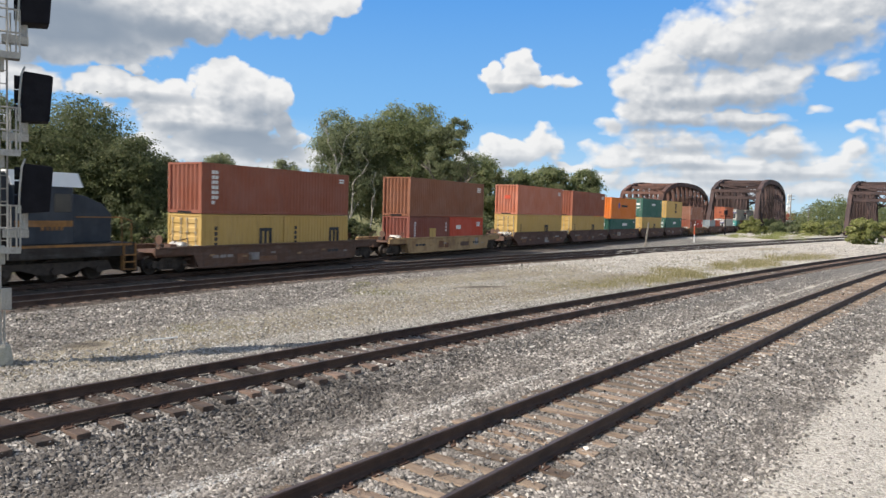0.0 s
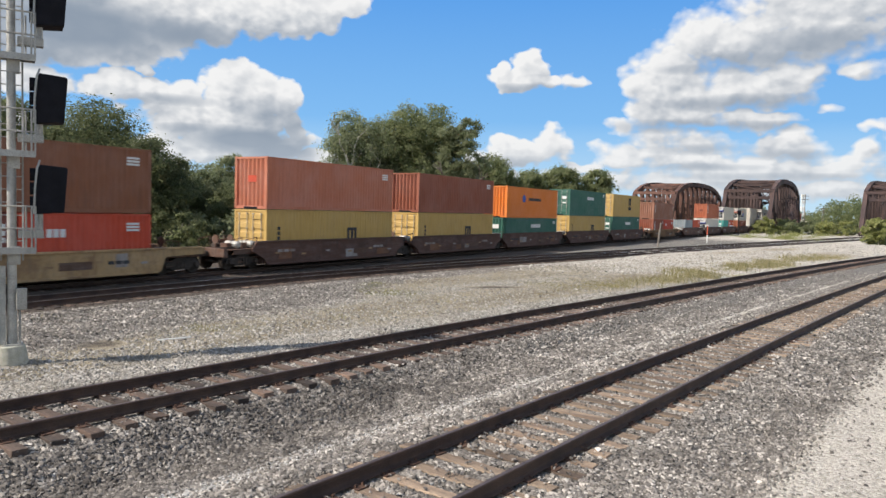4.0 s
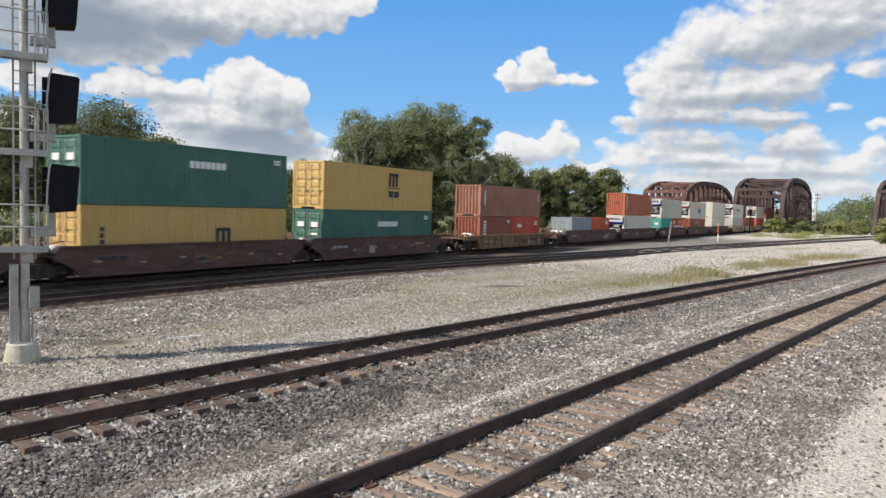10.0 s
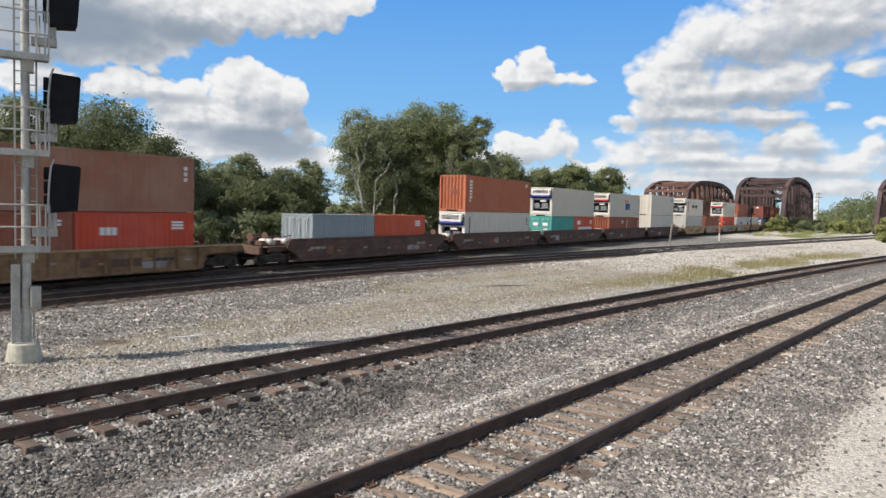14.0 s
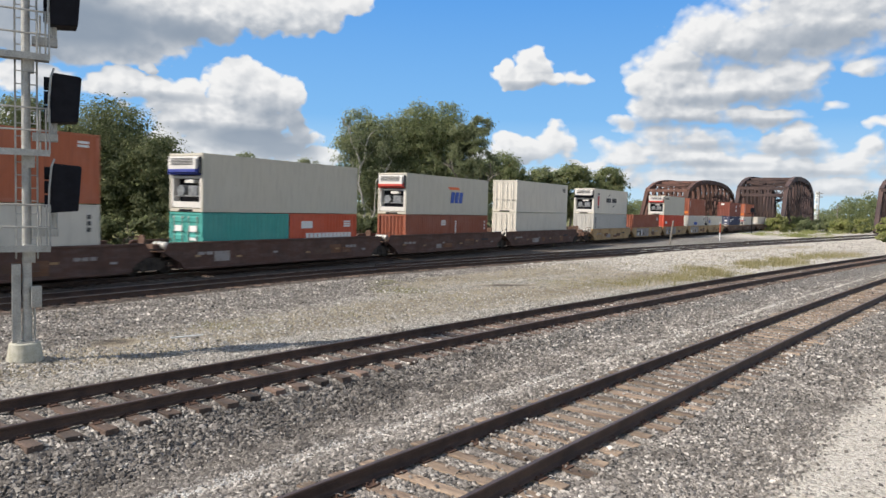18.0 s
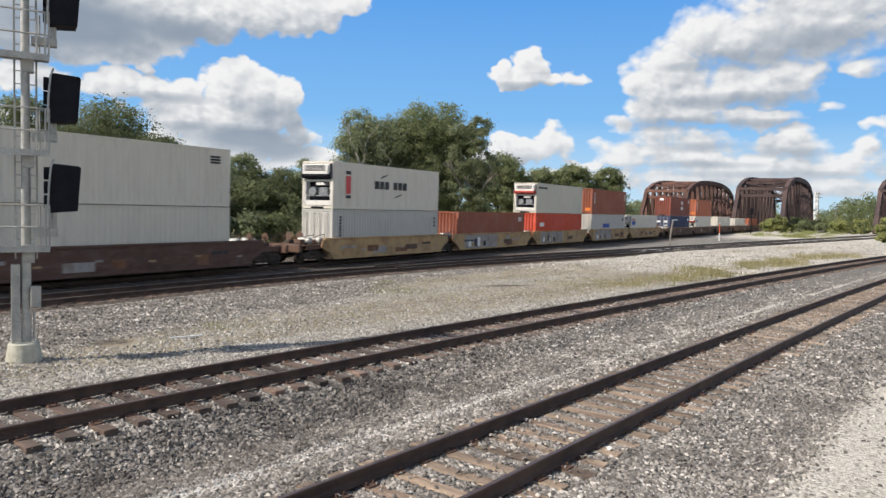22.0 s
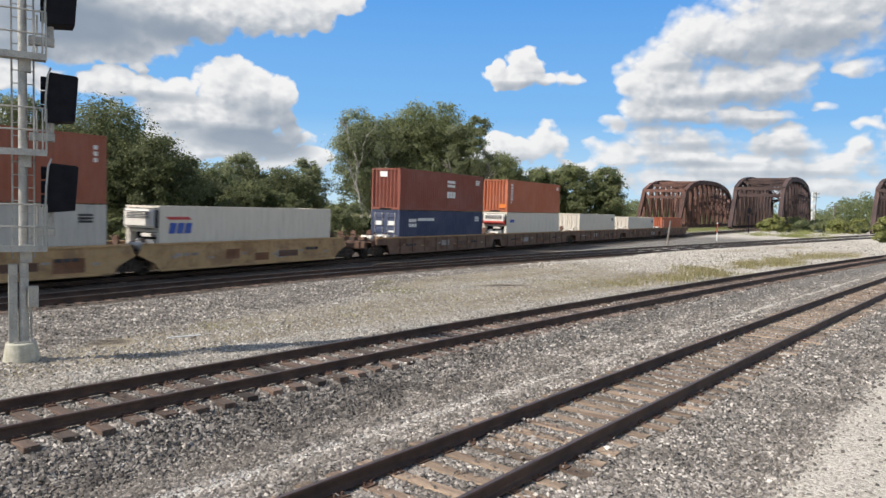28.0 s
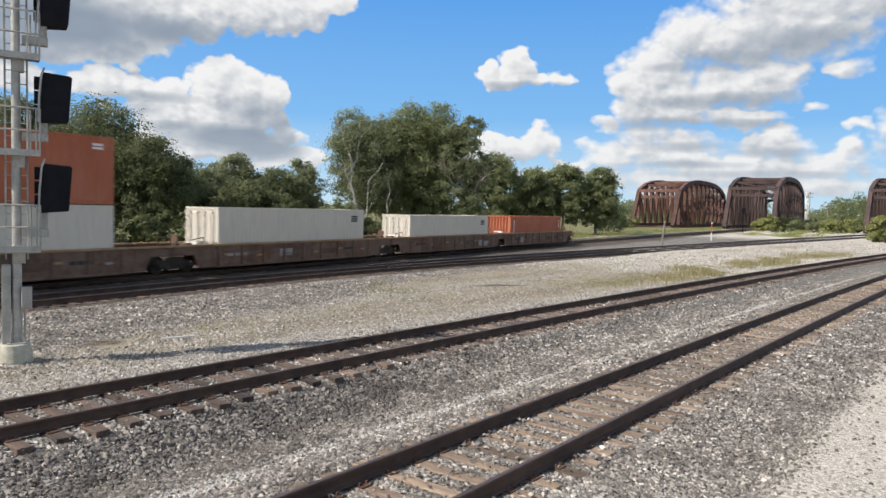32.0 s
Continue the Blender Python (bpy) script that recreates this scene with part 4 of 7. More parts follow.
def container(length, height, mat, end, label, group="containers on the train"):
    """A shipping container, x forward and +y to its left flank; end: 'ribs', 'doors' or ('cooler', band material)."""
    name = "refrigerated_container" if isinstance(end, tuple) else "shipping_container"
    t = thing(name, Matrix(), label, "shipping container", group)
    L, W, H = length, WIDE, height
    cooler = isinstance(end, tuple)
    back = L / 2
    front = L / 2 - (0.42 if cooler else 0.0)
    for sx in (-1, 1):
        for sy in (-1, 1):
            hang("corner_post", bar_mesh(0.14, 0.13, H - 0.236, 0), t, m=pose(sx * (L / 2 - 0.075), sy * (W / 2 - 0.068), 0.118), mat=mat)
            for z in (0, H - 0.118):
                hang("corner_casting", casting_mesh(), t, m=pose(sx * (L / 2 - 0.089), sy * (W / 2 - 0.081), z), mat=mat)
        hang("end_sill", bar_mesh(0.1, W - 0.33, 0.16, 0), t, m=pose(sx * (L / 2 - 0.06), 0, 0.01), mat=mat)
        hang("end_header", bar_mesh(0.1, W - 0.33, 0.11, 0), t, m=pose(sx * (L / 2 - 0.06), 0, H - 0.12), mat=mat)
    for sy in (-1, 1):
        hang("bottom_rail", bar_mesh(L - 0.36, 0.09, 0.16, 0), t, m=pose(0, sy * (W / 2 - 0.05), 0.005), mat=mat)
        hang("top_rail", bar_mesh(L - 0.36, 0.07, 0.075, 0), t, m=pose(0, sy * (W / 2 - 0.04), H - 0.085), mat=mat)
        pitch, deep = (0.9, 0.012) if cooler else (0.278, 0.036)
        hang("side_panel", corrugated(L - 0.28, H - 0.25, pitch, deep, 0.36 if not cooler else 0.42), t, m=pose(0, sy * (W / 2 - 0.02), 0.165, 0, 0, 0 if sy > 0 else 180), mat=mat)
    hang("roof", bar_mesh(L - 0.3, W - 0.16, 0.02, 0), t, m=pose(0, 0, H - 0.06), mat=mat)
    hang("floor", bar_mesh(L - 0.3, W - 0.2, 0.06, 0), t, m=pose(0, 0, 0.1), mat=M_SHADOWED)
    hang("end_panel", corrugated(W - 0.3, H - 0.27, 0.25, 0.045, 0.3), t, m=pose(-L / 2 + 0.04, 0, 0.165, 0, 0, 90), mat=mat)
    if L > 10:
        # flat black plate on the sill stands for the shade inside the gooseneck tunnel
        hang("gooseneck_tunnel", bar_mesh(0.02, 1.0, 0.11, 0), t, "black plate painting the shade of the tunnel recess in the end sill", m=pose(L / 2 + 0.002, 0, 0.012), mat=M_BLACK)
    if end == "ribs":
        hang("end_panel", corrugated(W - 0.27, H - 0.27, 0.30, 0.13, 0.36), t, m=pose(L / 2 - 0.03, 0, 0.165, 0, 0, -90), mat=mat)
    elif end == "doors":
        for sy in (-1, 1):
            d = hang("door", door_leaf(W / 2 - 0.16, H - 0.3, mat in (C["white"], C["palegrey"], C["bluegrey"])), t, m=pose(L / 2 - 0.04, sy * (W / 4 - 0.07), 0.17), mat=mat)
            for k in (-0.3, 0.3):
                hang("lock_rod", lock_rod(H - 0.3), d, m=pose(0.055, k, 0), mat=M_GALV)
            if mat in (C["green"], C["blue"], C["teal"]):
                # white plates paint in the sun's glint on rods and door panels
                hang("placard", bar_mesh(0.006, 0.52, 0.3, 0), d, "white plate painting the glint of the lock gear", m=pose(0.042, 0, (H - 0.3) * 0.64), mat=M_WHITE)
                hang("placard", bar_mesh(0.006, 0.46, 0.14, 0), d, m=pose(0.042, 0, (H - 0.3) * (0.45 if sy > 0 else 0.26)), mat=M_WHITE)
    else:
        band = end[1]
        bm = bmesh.new()
        box(bm, front - 0.02, front, -W / 2 + 0.14, W / 2 - 0.14, 0.17, H - 0.12)
        part("machinery_recess", bm, M_BLACK, t, "dark machinery recess")
        bm = bmesh.new()
        for y in (-W / 2 + 0.2, W / 2 - 0.2):
            box(bm, front, L / 2 - 0.03, y - 0.06, y + 0.06, 0.2, H - 1.1)
        box(bm, front, L / 2 - 0.03, -W / 2 + 0.27, W / 2 - 0.27, 0.2, 0.5)
        box(bm, front, L / 2 - 0.08, -W / 2 + 0.27, W / 2 - 0.27, H - 1.25, H - 1.12)
        part("machinery_frame", bevelled(bm, 0.012), M_REEFER_WHITE, t, "white machinery frame")
        bm = bmesh.new()
        tube(bm, (front, -0.45, 1.05), (L / 2 - 0.06, -0.45, 1.05), 0.28, n=14)
        box(bm, front, L / 2 - 0.1, 0.05, 0.7, 0.8, 1.3)
        tube(bm, (L / 2 - 0.15, -0.9, 0.78), (L / 2 - 0.15, 0.9, 0.78), 0.04, n=6)
        part("compressor", bm, M_GREYMACHINE, t, "grey compressor")
        bm = bmesh.new()
        box(bm, front + 0.01, L / 2 - 0.05, -0.15, 0.5, 1.42, H - 1.3)
        part("control_box", bevelled(bm, 0.015), M_REEFER_WHITE, t, "white control box")
        g = bmesh.new()
        box(g, front, L / 2 + 0.26, -1.12, 1.12, H - 1.02, H - 0.16)
        bmesh.ops.bevel(g, geom=[e for e in g.edges if all(v.co.x > L / 2 for v in e.verts)], offset=0.12, segments=3, affect="EDGES")
        gen = part("generator_housing", g, M_REEFER_WHITE, t, "white clip-on generator housing")
        bm = bmesh.new()
        box(bm, front, L / 2 + 0.27, -1.13, 1.13, H - 1.06, H - 0.68)
        bmesh.ops.bevel(bm, geom=[e for e in bm.edges if all(v.co.x > L / 2 for v in e.verts)], offset=0.12, segments=3, affect="EDGES")
        part("coloured_band", bm, band, gen, "painted band under the generator")
        for sy in (-1, 1):
            bm = bmesh.new()
            # black sheet for the grille, covering the whole flank to paint in its shade
            box(bm, front + 0.02, L / 2 + 0.2, sy * 1.134 - 0.008, sy * 1.134 + 0.008, H - 1.03, H - 0.2)
            grille = part("side_grille", bevelled(bm, 0.004), M_BLACK, gen, "black grille sheet on the generator flank, with its shade painted in")
            for k in range(4):
                bm = bmesh.new()
                box(bm, front + 0.07 + k * 0.15, front + 0.11 + k * 0.15, sy * 1.145 - 0.006, sy * 1.145 + 0.006, H - 0.98, H - 0.26)
                part("grille_slat", bm, M_GREYMACHINE, grille)
        for k in range(5):
            bm = bmesh.new()
            box(bm, L / 2 + 0.255, L / 2 + 0.28, -0.8, 0.8, H - 0.60 + k * 0.075, H - 0.565 + k * 0.075)
            part("louvre", bm, M_DARKMARK, gen)
    return t


def bars(t, name, rows, cols, w, h, x, z, mat, y=None, last=None):
    """Plain bars in rows on the near flank, one part each, in place of names and numbers."""
    y = WIDE / 2 - 0.012 if y is None else y
    cw, ch = w / cols, h / rows
    for i in range(rows):
        for j in range(cols):
            if last and i == rows - 1 and j >= last:
                continue
            hang(name, bar_mesh(round(cw * 0.8, 3), 0.02, round(ch * 0.68, 3), 0), t, m=pose(x + w / 2 - (j + 0.5) * cw, y, z + h - (i + 0.8) * ch), mat=mat)


def lettering(t, kind, length, height, mat=None):
    mat = mat or M_WHITE
    L = length
    if kind == "numbers":
        bars(t, "marking", 3, 1, 0.8, 0.42, -L / 2 + 0.95, height - 0.8, mat)
    elif kind == "column":
        bars(t, "marking", 7, 2, 0.46, 1.8, L / 2 - 0.9, height - 2.15, mat, last=1)
        bars(t, "marking", 2, 1, 0.6, 0.3, -L / 2 + 0.75, height - 0.6, mat)
    elif kind == "sidecolumn":
        bars(t, "marking", 7, 1, 0.24, 1.3, L / 2 - 0.8, height - 1.7, mat)
        bars(t, "marking", 3, 1, 0.2, 0.8, -L / 2 + 0.5, height - 1.2, mat)
    elif kind == "wideword":
        bars(t, "name_bar", 1, 7, 2.3, 0.5, -0.6, height * 0.6, mat)
        bars(t, "marking", 2, 1, 0.6, 0.3, -L / 2 + 0.75, height - 0.6, mat)
    elif kind == "panelmark":
        for k in (-1, 0, 1):
            hang("emblem_stem", bar_mesh(0.2, 0.02, 0.72, 0), t, m=pose(-1.6 + 0.38 * k, WIDE / 2 - 0.012, 0.98), mat=M_DARKMARK)
        hang("emblem_cap", bar_mesh(0.96, 0.02, 0.17, 0), t, m=pose(-1.6, WIDE / 2 - 0.012, 1.7), mat=M_DARKMARK)
        hang("emblem_line", bar_mesh(1.35, 0.02, 0.06, 0), t, m=pose(-1.6, WIDE / 2 - 0.012, 0.86), mat=M_DARKMARK)
        for k in (-1, 1):
            hang("emblem_foot", bar_mesh(0.4, 0.02, 0.3, 0), t, m=pose(-1.6 + 0.26 * k, WIDE / 2 - 0.012, 0.48), mat=M_DARKMARK)
        bars(t, "marking", 5, 1, 0.24, 1.4, L / 2 - 1.0, 0.6, mat)
    return t


M_REEFER_WHITE = paint("reefer_white", (0.63, 0.61, 0.57), 0.15, 0.45, 0.05)
M_GREYMACHINE = surface("machine_grey", (0.12, 0.13, 0.14), (0.25, 0.26, 0.27), 6, 0.6, 0.3, 0.2, 0.004, 40)
C = {
    "maroon": paint("maroon_paint", (0.21, 0.0592, 0.0377)), "redbrown": paint("red_brown_paint", (0.269, 0.0829, 0.0452)), "brown": paint("brown_paint", (0.236, 0.0914, 0.0452)),
    "pink": paint("faded_red_paint", (0.474, 0.167, 0.0966), 0.2, 0.6, 0.1, 0.3), "faded": paint("sun_faded_brown_paint", (0.293, 0.133, 0.0821), 0.2, 0.6, 0.1, 0.3),
    "red": paint("red_paint", (0.517, 0.0667, 0.0291)), "orangered": paint("orange_red_paint", (0.538, 0.0914, 0.0377)), "orange": paint("orange_paint", (0.68, 0.195, 0.03), 0.1),
    "rust": paint("orange_brown_paint", (0.398, 0.119, 0.0559)), "yellow": paint("mustard_paint", (0.512, 0.336, 0.102)), "paleyellow": paint("ochre_paint", (0.527, 0.35, 0.113)),
    "green": paint("dark_green_paint", (0.041, 0.135, 0.0994)), "teal": paint("teal_paint", (0.0592, 0.323, 0.28)), "blue": paint("navy_paint", (0.0323, 0.0463, 0.102)),
    "white": paint("white_paint", (0.603, 0.561, 0.481), 0.2), "beige": paint("cream_paint", (0.506, 0.474, 0.393), 0.2), "palegrey": paint("pale_grey_paint", (0.463, 0.45, 0.414), 0.25),
    "bluegrey": paint("grey_blue_paint", (0.246, 0.289, 0.307), 0.2)}
CAR = {
    "brown": worn("brown_car_paint", (0.129, 0.0739, 0.0515)), "ochre": worn("faded_yellow_car_paint", (0.448, 0.297, 0.146), (0.21, 0.12, 0.065), (0.19, 0.15, 0.11), 0.7),
    "maroon": worn("maroon_car_paint", (0.118, 0.0627, 0.047), (0.066, 0.042, 0.033), wear=0.55), "rusty": worn("rusty_car_paint", (0.202, 0.0952, 0.0504)),
    "ribbed": worn("worn_brown_car_paint", (0.179, 0.11, 0.0762), (0.09, 0.05, 0.033), wear=0.7), "chord": worn("rust_yellow_chord_paint", (0.37, 0.235, 0.123), (0.15, 0.08, 0.04), wear=0.5),
    "grey": worn("grey_patch_paint", (0.336, 0.308, 0.291), (0.17, 0.12, 0.09), (0.13, 0.115, 0.105), 0.6),
    "rust_yellow": worn("rusted_yellow_car_paint", (0.263, 0.151, 0.0728), (0.10, 0.058, 0.035), wear=0.75)}
M_BAND = {"blue": paint("band_blue", (0.03, 0.05, 0.28)), "red": paint("band_red", (0.5, 0.06, 0.04)), "black": M_BLACK, "white": M_REEFER_WHITE}


# ---- running gear ----
@cached
def wheel_mesh():
    bm = bmesh.new()
    prof = ((0.0, 0.07), (0.10, 0.06), (0.34, 0.035), (0.38, 0.065), (0.42, 0.07), (0.425, -0.06), (0.455, -0.075), (0.455, -0.1), (0.36, -0.1), (0.30, -0.05), (0.0, -0.05))
    n = 22
    rings = [[bm.verts.new((r * math.cos(2 * math.pi * i / n), y, r * math.sin(2 * math.pi * i / n))) for i in range(n)] for r, y in prof[1:-1]]
    for a, b in zip(rings, rings[1:]):
        for i in range(n):
            bm.faces.new((a[i], b[i], b[(i + 1) % n], a[(i + 1) % n]))
    bm.faces.new(rings[0])
    bm.faces.new(rings[-1][::-1])
    bmesh.ops.recalc_face_normals(bm, faces=bm.faces[:])
    return mesh("wheel", bm, M_WHEEL)


@cached
def side_frame_mesh():
    bm = bmesh.new()
    pts = [(-1.15, 0.5), (-1.0, 0.62), (-0.55, 0.66), (-0.35, 0.82), (0.35, 0.82), (0.55, 0.66), (1.0, 0.62), (1.15, 0.5), (1.12, 0.33), (0.72, 0.36), (0.42, 0.24), (-0.42, 0.24), (-0.72, 0.36), (-1.12, 0.33)]
    prism(bm, pts, 1, -0.06, 0.06)
    for x in (-0.2, 0, 0.2):
        tube(bm, (x, 0.05, 0.32), (x, 0.05, 0.66), 0.07, n=8)
    for x in (-0.89, 0.89):
        tube(bm, (x, 0.0, 0.46), (x, 0.17, 0.46), 0.13, n=12)
    return mesh("side_frame", bm, M_TRUCK)


@cached
def bolster_mesh():
    bm = bmesh.new()
    box(bm, -0.22, 0.22, -0.98, 0.98, 0.42, 0.78)
    for x in (-0.89, 0.89):
        tube(bm, (x, -0.72, 0.46), (x, 0.72, 0.46), 0.08, n=8)
    tube(bm, (0, 0, 0.78), (0, 0, 0.92), 0.3, n=14)
    return mesh("truck", bm, M_TRUCK)


def truck(car, x):
    t = hang("truck", bolster_mesh(), car, "grimy two-axle truck", m=pose(x, 0, 0))
    for sy in (-1, 1):
        hang("side_frame", side_frame_mesh(), t, m=pose(0, sy * 1.0, 0, 0, 0, 0 if sy > 0 else 180))
        for dx in (-0.89, 0.89):
            hang("wheel", wheel_mesh(), t, m=pose(dx, sy * 0.78, 0.455, 0, 0, 0 if sy > 0 else 180))
    return t


# ---- well cars ----
@cached
def sill_mesh(half, ztop, zbot, style):
    """The deep girder of a well car, in x and z, 0.12 thick."""
    bm = bmesh.new()
    if style == "deep":
        pts = [(-half - 1.0, ztop - 0.45), (-half - 0.75, ztop), (half + 0.75, ztop), (half + 1.0, ztop - 0.45), (half + 0.15, zbot + 0.32), (half - 0.1, zbot), (-half + 0.1, zbot), (-half - 0.15, zbot + 0.32)]
    elif style == "flat":
        pts = [(-half - 2.6, ztop - 0.30), (-half - 2.6, ztop), (half + 2.6, ztop), (half + 2.6, ztop - 0.30), (half + 0.3, ztop - 0.36), (half, zbot), (-half, zbot), (-half - 0.3, ztop - 0.36)]
    else:
        pts = [(-half - 2.4, ztop - 0.42), (-half - 2.4, ztop), (half + 2.4, ztop), (half + 2.4, ztop - 0.42), (half + 1.2, ztop - 0.42), (half + 0.9, zbot), (-half - 0.9, zbot), (-half - 1.2, ztop - 0.42)]
    prism(bm, pts, 1, -0.05, 0.05)
    return mesh("side_sill", bm, M_WHITE)


@cached
def chord_mesh(length):
    bm = bmesh.new()
    box(bm, -length / 2, length / 2, -0.11, 0.11, -0.05, 0.05)
    return mesh("chord", bevelled(bm, 0.012), M_WHITE)


@cached
def rib_mesh(h):
    bm = bmesh.new()
    box(bm, -0.05, 0.05, 0, 0.07, 0, h)
    return mesh("rib", bm, M_WHITE)


@cached
def platform_mesh(length):
    bm = bmesh.new()
    box(bm, 0, length, -0.45, 0.45, 0.72, 1.08)
    box(bm, 0.05, length * 0.8, -1.28, 1.28, 1.06, 1.12)
    for y in (-1.2, 1.2):
        box(bm, 0.1, length * 0.75, y - 0.05, y + 0.05, 0.85, 1.06)
    return mesh("end_platform", bevelled(bm, 0.01), M_WHITE)


@cached
def rail_loop_mesh(y):
    bm = bmesh.new()
    tube(bm, (0.3, y, 1.1), (0.3, y, 1.72), 0.022, n=5)
    tube(bm, (0.3, y, 1.72), (1.1, y, 1.6), 0.022, n=5)
    tube(bm, (1.1, y, 1.6), (1.1, y, 1.1), 0.022, n=5)
    return mesh("hand_rail", bm, M_WHITE)


@cached
def rod_mesh(length, rad):
    bm = bmesh.new()
    tube(bm, (0, 0, 0), (length, 0, 0), rad, n=6)
    return mesh("rod", bm, M_WHITE)


@cached
def brake_wheel_mesh():
    bm = bmesh.new()
    tube(bm, (0, 0, 0), (0, 0, 0.5), 0.05, n=6)
    tube(bm, (0, 0, 0.48), (0.05, 0, 0.48), 0.24, n=12)
    return mesh("brake_wheel", bm, M_WHITE)


@cached
def reservoir_mesh():
    bm = bmesh.new()
    for y0, y1, r0, r1 in ((-0.5, -0.42, 0.12, 0.2), (-0.42, 0.42, 0.2, 0.2), (0.42, 0.5, 0.2, 0.12)):
        tube(bm, (0, y0, 0), (0, y1, 0), r0, r1, 12)
    for y in (-0.3, 0.3):
        box(bm, -0.05, 0.05, y - 0.03, y + 0.03, -0.26, -0.15)
    return mesh("air_reservoir", bm, M_WHITE)


def end_gear(car, m, seed):
    """Hand rails, grab irons, brake wheel, boxes and hoses on an end platform."""
    r = random.Random(seed)
    rust = CAR["brown"]
    for y in (-1.2, 1.2):
        hang("hand_rail", rail_loop_mesh(y), car, m=m, mat=rust)
        for k in range(3):
            hang("grab_iron", rod_mesh(0.45, 0.018), car, m=m @ pose(0.2, y * 1.08, 0.45 + k * 0.25), mat=rust)
    hang("brake_wheel", brake_wheel_mesh(), car, m=m @ pose(0.75, -0.3, 1.12), mat=rust)
    hang("valve_box", bar_mesh(0.4, 0.5, 0.3, 0.02), car, m=m @ pose(0.7, 0.45, 1.12), mat=rust)
    hang("air_reservoir", reservoir_mesh(), car, "pale air reservoir", m=m @ pose(0.35, 0.55, 1.34), mat=M_GALV)
    hang("tool_box", bar_mesh(0.4, 0.4, 0.22, 0.02), car, m=m @ pose(0.3, -0.7, 1.12 + r.uniform(0, 0.02)), mat=M_TRUCK)
    hang("air_hose", rod_mesh(1.25, 0.045), car, m=m @ pose(0.2, 0.9, 1.17, 0, 0, -18), mat=M_TRUCK)


def well_car(kind, pitch, half, ztop, style, mat, ribs, trucks, label, seed, last=False, first=False):
    t = thing("well_car", Matrix(), label, "railway car", "well cars of the train")
    zbot = 0.26
    for sy in (-1, 1):
        turn = 0 if sy > 0 else 180
        s = hang("side_sill", sill_mesh(half, ztop, zbot, style), t, m=pose(0, sy * 1.42, 0, 0, 0, turn), mat=mat)
        full = 2 * half + (1.4 if style == "deep" else 4.8)
        hang("top_chord", chord_mesh(full), t, m=pose(0, sy * 1.42, ztop + 0.02), mat=CAR["chord"] if ribs else mat)
        hang("bottom_chord", chord_mesh(2 * half - 0.3), t, m=pose(0, sy * 1.42, zbot), mat=mat)
        if ribs:
            for k in range(ribs):
                x = -half + 0.3 + (2 * half - 0.6) * k / (ribs - 1)
                hang("rib", rib_mesh(ztop - zbot - 0.1), s, m=pose(x, 0.051, zbot + 0.05), mat=mat)
    for sx in (-1, 1):
        outer = style != "flat" and ((sx > 0 and first) or (sx < 0 and last))
        bm_w = platform_mesh(round(pitch / 2 - half + (1.5 if outer else -0.08), 2))
        if outer:
            x = pitch / 2 + 1.4
            hang("end_sill", bar_mesh(0.25, 2.6, 0.45, 0.02), t, m=pose(sx * x, 0, 0.72), mat=CAR["brown"])
            hang("coupler", bar_mesh(0.75, 0.3, 0.28, 0.04), t, "rusty coupler", m=pose(sx * (x + 0.4), 0, 0.74), mat=M_TRUCK)
            end_gear(t, pose(sx * (pitch / 2 - 0.1), 0, 0, 0, 0, 0 if sx > 0 else 180), seed + 50)
        hang("end_platform", bm_w, t, m=pose(sx * half, 0, 0, 0, 0, 0 if sx > 0 else 180), mat=CAR["brown"])
        if sx > 0 or last:
            end_gear(t, pose(sx * (half + 0.15), 0, 0, 0, 0, 0 if sx > 0 else 180), seed)
        hang("bulkhead", bar_mesh(0.1, 2.7, 0.85, 0), t, m=pose(sx * (half + 0.05), 0, 0.26), mat=mat)
    for k in range(5):
        hang("cross_bearer", bar_mesh(0.3, 2.74, 0.1, 0), t, m=pose(-half + 0.8 + (2 * half - 1.6) * k / 4, 0, 0.2), mat=M_SHADOWED)
    for x in trucks:
        truck(t, x)
    r = random.Random(seed)
    for x, w in ((half - 1.6, 1.5), (-half + 2.2, 1.1)):
        bars(t, "marking", 1, 3, w, 0.22, x, ztop - 0.62, CAR["grey"] if r.random() < 0.6 else M_DARKMARK, y=1.475)
    if kind == "yellow" and seed in (15, 16, 17):
        hang("repainted_panel", bar_mesh(5.6, 0.006, round(ztop - zbot - 0.12, 2), 0), t, "grey repainted panel with scrawl", m=pose(2.6, 1.4735, zbot + 0.06), mat=CAR["grey"])
        for k in range(6):
            hang("scrawl", bar_mesh(round(r.uniform(0.1, 0.5), 1) + 0.05, 0.006, round(r.uniform(0.3, 0.7), 1), 0), t, m=pose(4.6 - k * 0.5, 1.478, zbot + 0.2), mat=(M_WHITE, CAR["ochre"], M_DARKMARK)[k % 3])
    for k in range(6):
        hang("reflector", bar_mesh(0.36, 0.005, 0.1, 0), t, "small worn reflective strip", m=pose(-half + 0.9 + (2 * half - 1.8) * k / 5, 1.474, zbot + 0.42 + 0.12 * (k % 2)), mat=CAR["chord"] if kind != "yellow" and k % 3 else CAR["grey"])
    hang("data_plate", bar_mesh(1.5, 0.005, 0.34, 0), t, "dark consolidated lettering plate", m=pose(-half * 0.35, 1.4745, zbot + 0.3), mat=CAR["brown"])
    for k in range(3):
        x = r.uniform(-half + 1.5, half - 1.5)
        hang("rust_patch", bar_mesh(round(r.uniform(0.5, 1.6), 1), 0.004, round(r.uniform(0.3, 0.6), 1), 0), t, m=pose(x, 1.471, zbot + r.uniform(0.1, 0.4)), mat=CAR["rusty"] if k else CAR["grey"])
    return t


